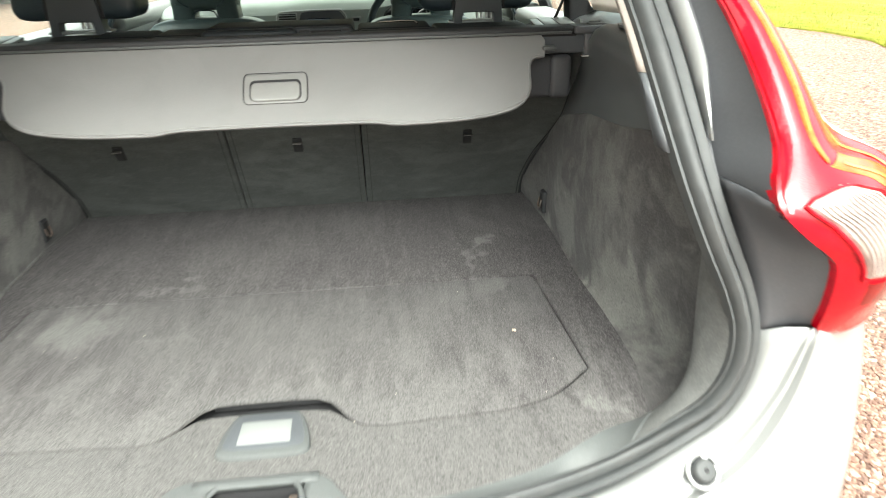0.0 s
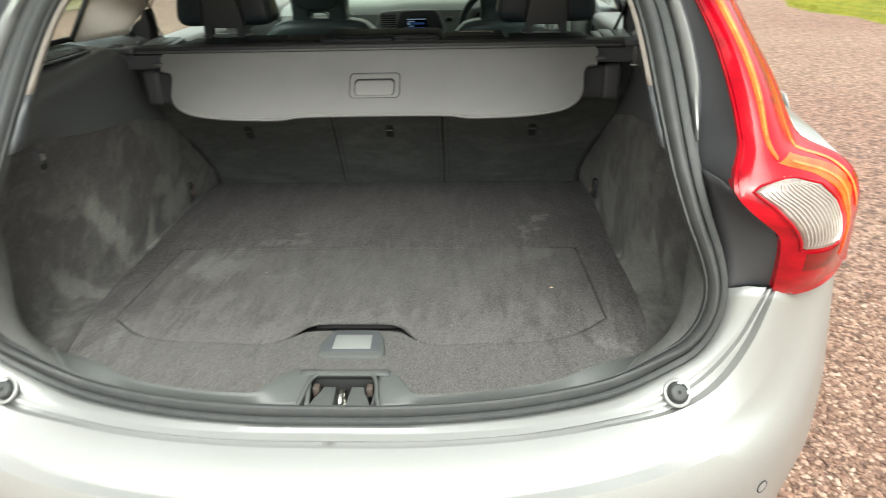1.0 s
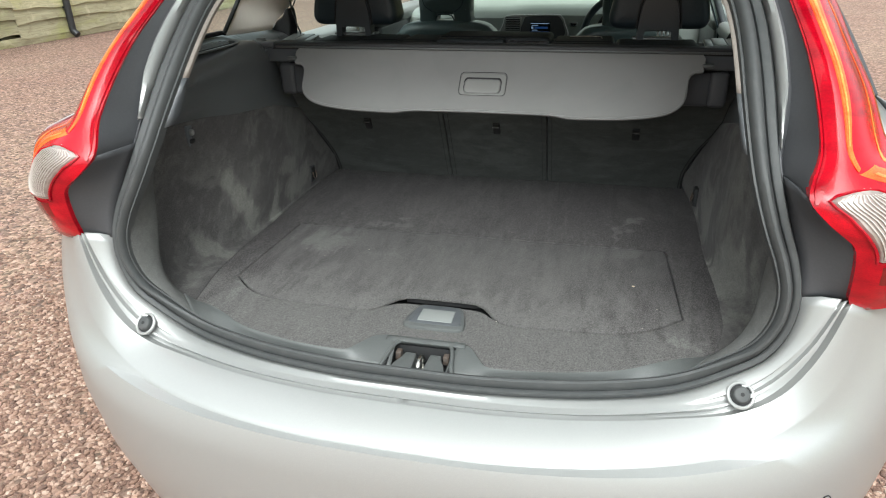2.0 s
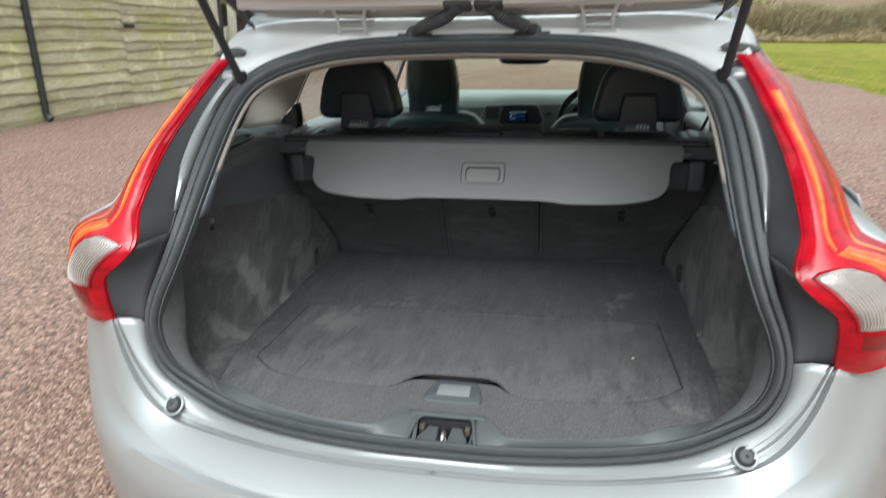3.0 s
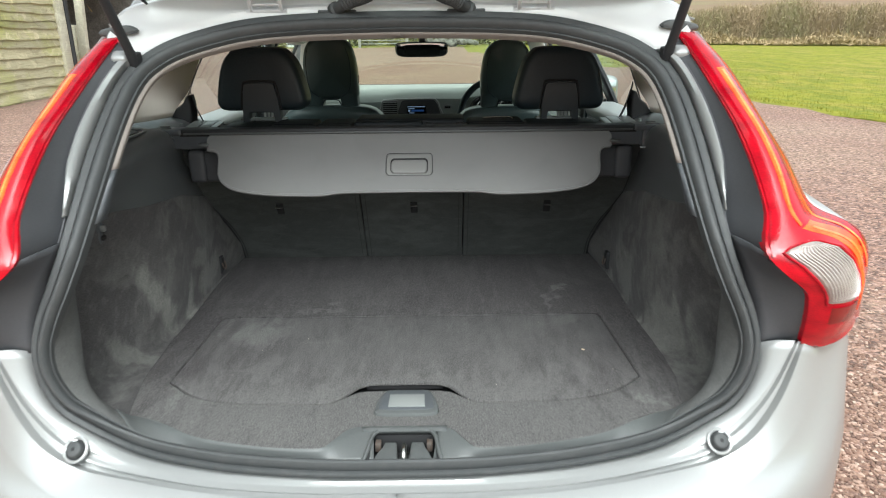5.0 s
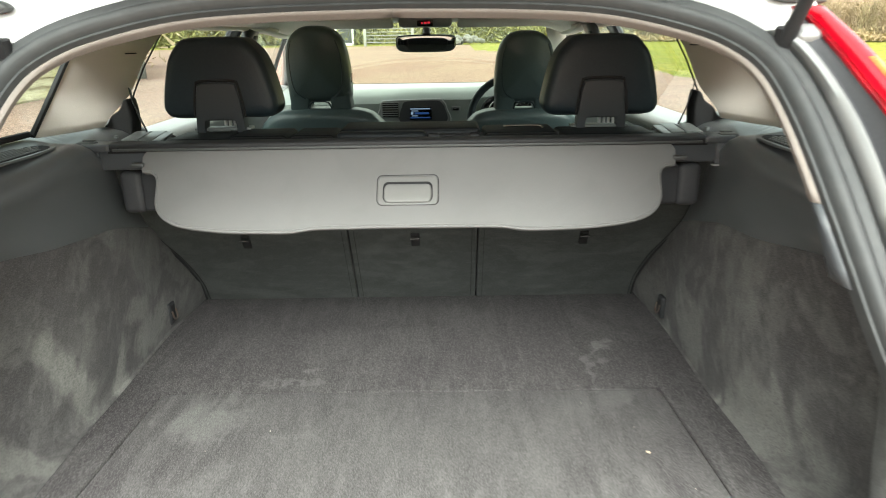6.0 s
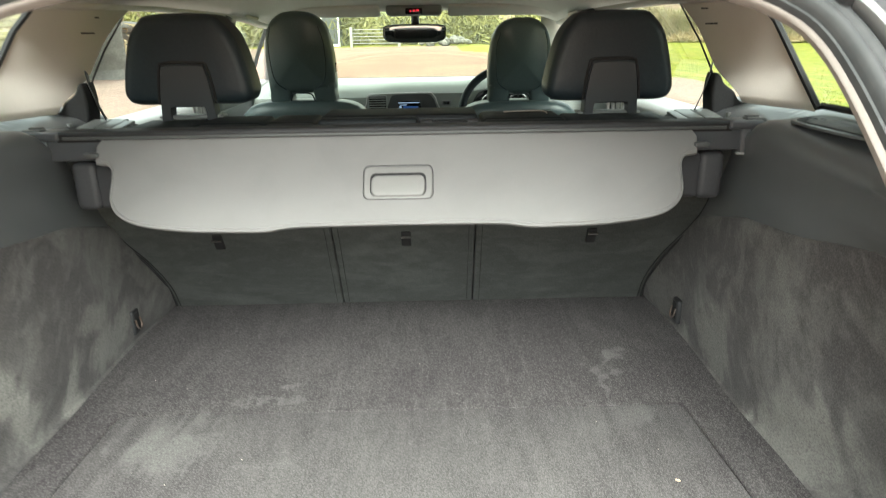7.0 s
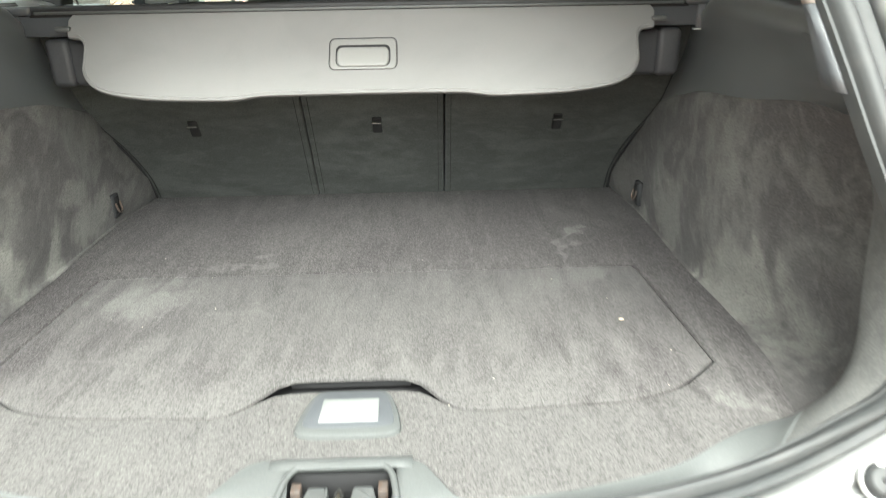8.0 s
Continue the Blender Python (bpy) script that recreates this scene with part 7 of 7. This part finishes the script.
M_STONEWALL = vary(material("grey_log_bark", (0.13, 0.12, 0.11), 0.9), [(5, 0.4, 0.7, (0.22, 0.21, 0.19), 0.8, ONE, 0.5), (20, 0.45, 0.7, (0.06, 0.055, 0.05), 0.6, ONE, 0.3)], 0.8, 0, 0.02)
# timber outbuilding with waney boards, corner board and downpipes
WX, WY0, WY1, WH = -8.95, -14.0, 15.9, 3.4
barn = thing("timber_outbuilding", "weathered waney-edge timber outbuilding with black downpipes", "outbuilding")
part("barn_body", boxed((WX - 2.6, (WY0 + WY1) / 2, WH / 2 - 0.05), (5.0, WY1 - WY0 - 0.1, WH), 0.01), M_WOOD, barn)
rows = [[(WX + 0.35 - 3.0 * s * (1 if s >= 0 else 1), y, WH - 0.1 + 1.3 * s) for y in np.linspace(WY0 - 0.3, WY1 + 0.3, 12)] for s in (0.0, 0.5, 1.0)]
rows += [[(WX + 0.35 - 3.0 - 3.0 * s, y, WH + 1.2 - 1.3 * s) for y in np.linspace(WY0 - 0.3, WY1 + 0.3, 12)] for s in (0.5, 1.0)]
part("barn_roof", sheet(rows), vary(material("slate_roof", (0.10, 0.10, 0.105), 0.8), [(6, 0.4, 0.7, (0.15, 0.15, 0.14), 0.7, (1, 3, 1), 0.3)]), barn, "grey slate roof", thick=0.08)


def waney_board(y0, y1, z, h, seed):
    """One board: thick at its wavy lower edge, thin at its top."""
    bm = bmesh.new()
    r = np.random.RandomState(seed)
    ph = r.uniform(0, 6.28, 3)
    n = 26
    lower, lower2, upper = [], [], []
    for y in np.linspace(y0, y1, n):
        wave = 0.014 * math.sin(y * 2.1 + ph[0]) + 0.010 * math.sin(y * 5.3 + ph[1]) + 0.006 * math.sin(y * 11 + ph[2])
        lower.append((WX + 0.066 + 0.006 * math.sin(y * 3 + ph[1]), y, z + wave))
        lower2.append((WX + 0.020, y, z + wave + 0.004))
        upper.append((WX + 0.016, y, z + h + 0.05))
    grid(bm, [lower2, lower, [(a[0] - 0.012, a[1], a[2] + 0.10) for a in lower], upper])
    return bm


SLOT = (12.15, 1.63)
seed = 0
y_edges = np.arange(WY1 - 0.32, WY0, -3.66)
row_z = []
z = 0.10
rz = np.random.RandomState(4)
while z < WH - 0.05:
    h = rz.uniform(0.15, 0.24)
    row_z.append((z, h))
    z += h
for k in range(len(y_edges) - 1):
    shift = 0.05 * ((k * 7) % 5 - 2)
    for z, h in row_z:
        seed += 1
        if seed > 290:
            break
        part("board", waney_board(y_edges[k + 1] + 0.004, y_edges[k], z + shift * 0.6, h, seed), M_WOOD, barn, smooth=60)
part("dark_slot", boxed((WX + 0.075, SLOT[0], SLOT[1]), (0.02, 0.34, 0.06), 0.004), M_DARK, barn, "dark slot in the boarding")
part("plinth_board", boxed((WX + 0.02, (WY0 + WY1) / 2, 0.06), (0.06, WY1 - WY0 - 0.4, 0.13), 0.006), M_WOOD, barn)
M_POSTWOOD = bpy.data.materials.new("pale_post_wood")
board_material(M_POSTWOOD, [(0.66, 0.63, 0.50), (0.56, 0.53, 0.40), (0.58, 0.57, 0.38), (0.46, 0.42, 0.32)])
part("corner_board", boxed((WX + 0.060, WY1 - 0.18, WH / 2), (0.13, 0.32, WH), 0.008), M_POSTWOOD, barn, "pale timber corner board")
M_PIPE = vary(material("black_pipe", (0.02, 0.021, 0.023), 0.4), [(30, 0.4, 0.7, (0.04, 0.04, 0.04), 0.5, ONE, 0.3)])
for y in (WY1 + 0.06, 9.35, 3.6):
    pipe = part("downpipe", tubed([(WX + 0.12, y, WH - 0.1), (WX + 0.12, y, 0.16), (WX + 0.13, y, 0.10), (WX + 0.20, y, 0.04)], 0.058, 12), M_PIPE, barn, "black downpipe")
    for z in (0.5, 1.9):
        part("pipe_clip", boxed((WX + 0.10, y, z), (0.08, 0.10, 0.03), 0.004), M_PIPE, pipe)

# open lean-to behind its end
for k in range(3):
    part("fascia_board", boxed((WX - 1.9, WY1 + 1.6 - 0.012 * k, 2.50 + 0.15 * k), (3.6, 0.03, 0.16), 0.005), M_WOOD, barn)
for x in (WX - 0.38, WX - 2.6):
    part("lean_to_post", boxed((x, WY1 + 1.62, 1.2), (0.20, 0.18, 2.4), 0.02, 2, Matrix.Rotation(radians(3), 4, "Y")), M_POSTWOOD, barn, "greenish timber post")
part("lean_to_back", boxed((WX - 2.2, WY1 + 4.2, 1.2), (4.4, 0.08, 2.4), 0.01), M_STONEWALL, barn, "dark rough back wall")
part("lean_to_roof", boxed((WX - 2.0, WY1 + 2.9, 2.98), (4.4, 2.9, 0.06), 0.01), M_STONEWALL, barn)

# post and rail beyond the outbuilding
fence = thing("paddock_fence", "weathered post and rail fence behind the outbuilding", "fence")
for k in range(5):
    part("post", boxed((-9.6 - 1.9 * k, 17.6 + 0.5 * k, 0.8), (0.16, 0.16, 1.7), 0.012), M_POSTWOOD, fence)
for z in (0.6, 1.35):
    part("fence_rail", boxed((-13.4, 18.6, z), (8.0, 0.05, 0.14), 0.006, 2, Matrix.Rotation(radians(-14.7), 4, "Z")), M_WOOD, fence)


def bush_place():
    return (-16 + rng.normal(0, 3.0), 22 + rng.normal(0, 1.2), 0.3 + 2.6 * rng.beta(1.3, 1.4))


twigs("bramble_bush", bush_place, 7000, 0.35, M_HEDGE, "dark bramble bushes behind the fence", "bush")

# cut logs and sawn timber seen through the side window
M_LOGEND = vary(material("sawn_log_end", (0.52, 0.40, 0.24), 0.85), [(12, 0.4, 0.7, (0.40, 0.30, 0.18), 0.7, ONE, 0.4)])
rl = np.random.RandomState(8)
pile = thing("log_pile", "stacked grey logs behind the parking area", "log pile", at=(-11.5, 25.0, 0))
for k in range(30):
    x, z = -15.0 + 0.42 * (k % 10) + 0.2 * (k // 10), 1.05 + 0.30 * (k // 10)
    r = rl.uniform(0.13, 0.19)
    part("log", tubed([(x + 11.5, -0.9, z + rl.uniform(-0.03, 0.03)), (x + 11.5, 0.6, z)], r, 10), M_STONEWALL, pile)
crate = thing("timber_stack", "stack of sawn pale timber blocks on the gravel", "timber stack", at=(-11.5, 24.0, 0))
for k in range(12):
    part("timber_block", boxed((-3.4 + 0.55 * (k % 6), -0.3, 0.22 + 0.42 * (k // 6)), (0.52, 0.9, 0.40), 0.02), M_LOGEND, crate)

M_GATE = vary(material("weathered_grey_gate", (0.26, 0.255, 0.23), 0.85), [(8, 0.4, 0.7, (0.36, 0.35, 0.32), 0.6, (1, 1, 0.3), 0.4)])


# far end of the drive: gate, pale shed and a grey trailer
def field_gate(x, y):
    g = thing("field_gate", "pale weathered wooden field gate at the end of the drive", "gate", at=(x, y, ground_z(x, y)))
    for dx in (-1.6, 1.6):
        part("gate_post", boxed((dx, 0, 0.65), (0.18, 0.18, 1.3), 0.01), M_GATE, g)
    for k in range(5):
        part("gate_bar", tubed([(-1.5, 0, 0.25 + 0.22 * k), (1.5, 0, 0.25 + 0.22 * k)], 0.028, 6), M_GATE, g)
    return g


field_gate(-3.6, 46.0)
shed = thing("pale_shed", "dark open shed with a white frame across the drive", "shed", at=(-8.0, 49.0, ground_z(-8, 49)))
M_WHITE = vary(material("white_frame_paint", (0.75, 0.76, 0.75), 0.6), [(3, 0.4, 0.7, (0.62, 0.62, 0.60), 0.5, ONE, 0.3)])
part("shed_body", boxed((-0.6, 1.0, 1.6), (4.4, 2.0, 3.2), 0.02), M_PANEL, shed)
for dx in (-2.8, -1.2, 0.4, 1.6):
    part("shed_post", boxed((dx, -0.05, 1.6), (0.14, 0.10, 3.2), 0.01), M_WHITE, shed)
part("shed_sill", boxed((-0.6, -0.05, 0.08), (4.5, 0.10, 0.16), 0.01), M_WHITE, shed)
trailer = thing("stone_heap", "low grey heap of stone beside the drive", "stone heap", at=(1.0, 46.0, ground_z(1, 46)))
bm = bmesh.new()
for k in range(40):
    r = rl.uniform(0.14, 0.30)
    bmesh.ops.create_icosphere(bm, subdivisions=1, radius=r, matrix=Matrix.Translation((rl.uniform(-1.7, 1.7), rl.uniform(-0.5, 0.5), 0.12 + rl.uniform(0, 0.4))) @ Matrix.Diagonal((1.2, 1, 0.8, 1)))
part("stones", bm, M_STONEWALL, trailer, smooth=20)
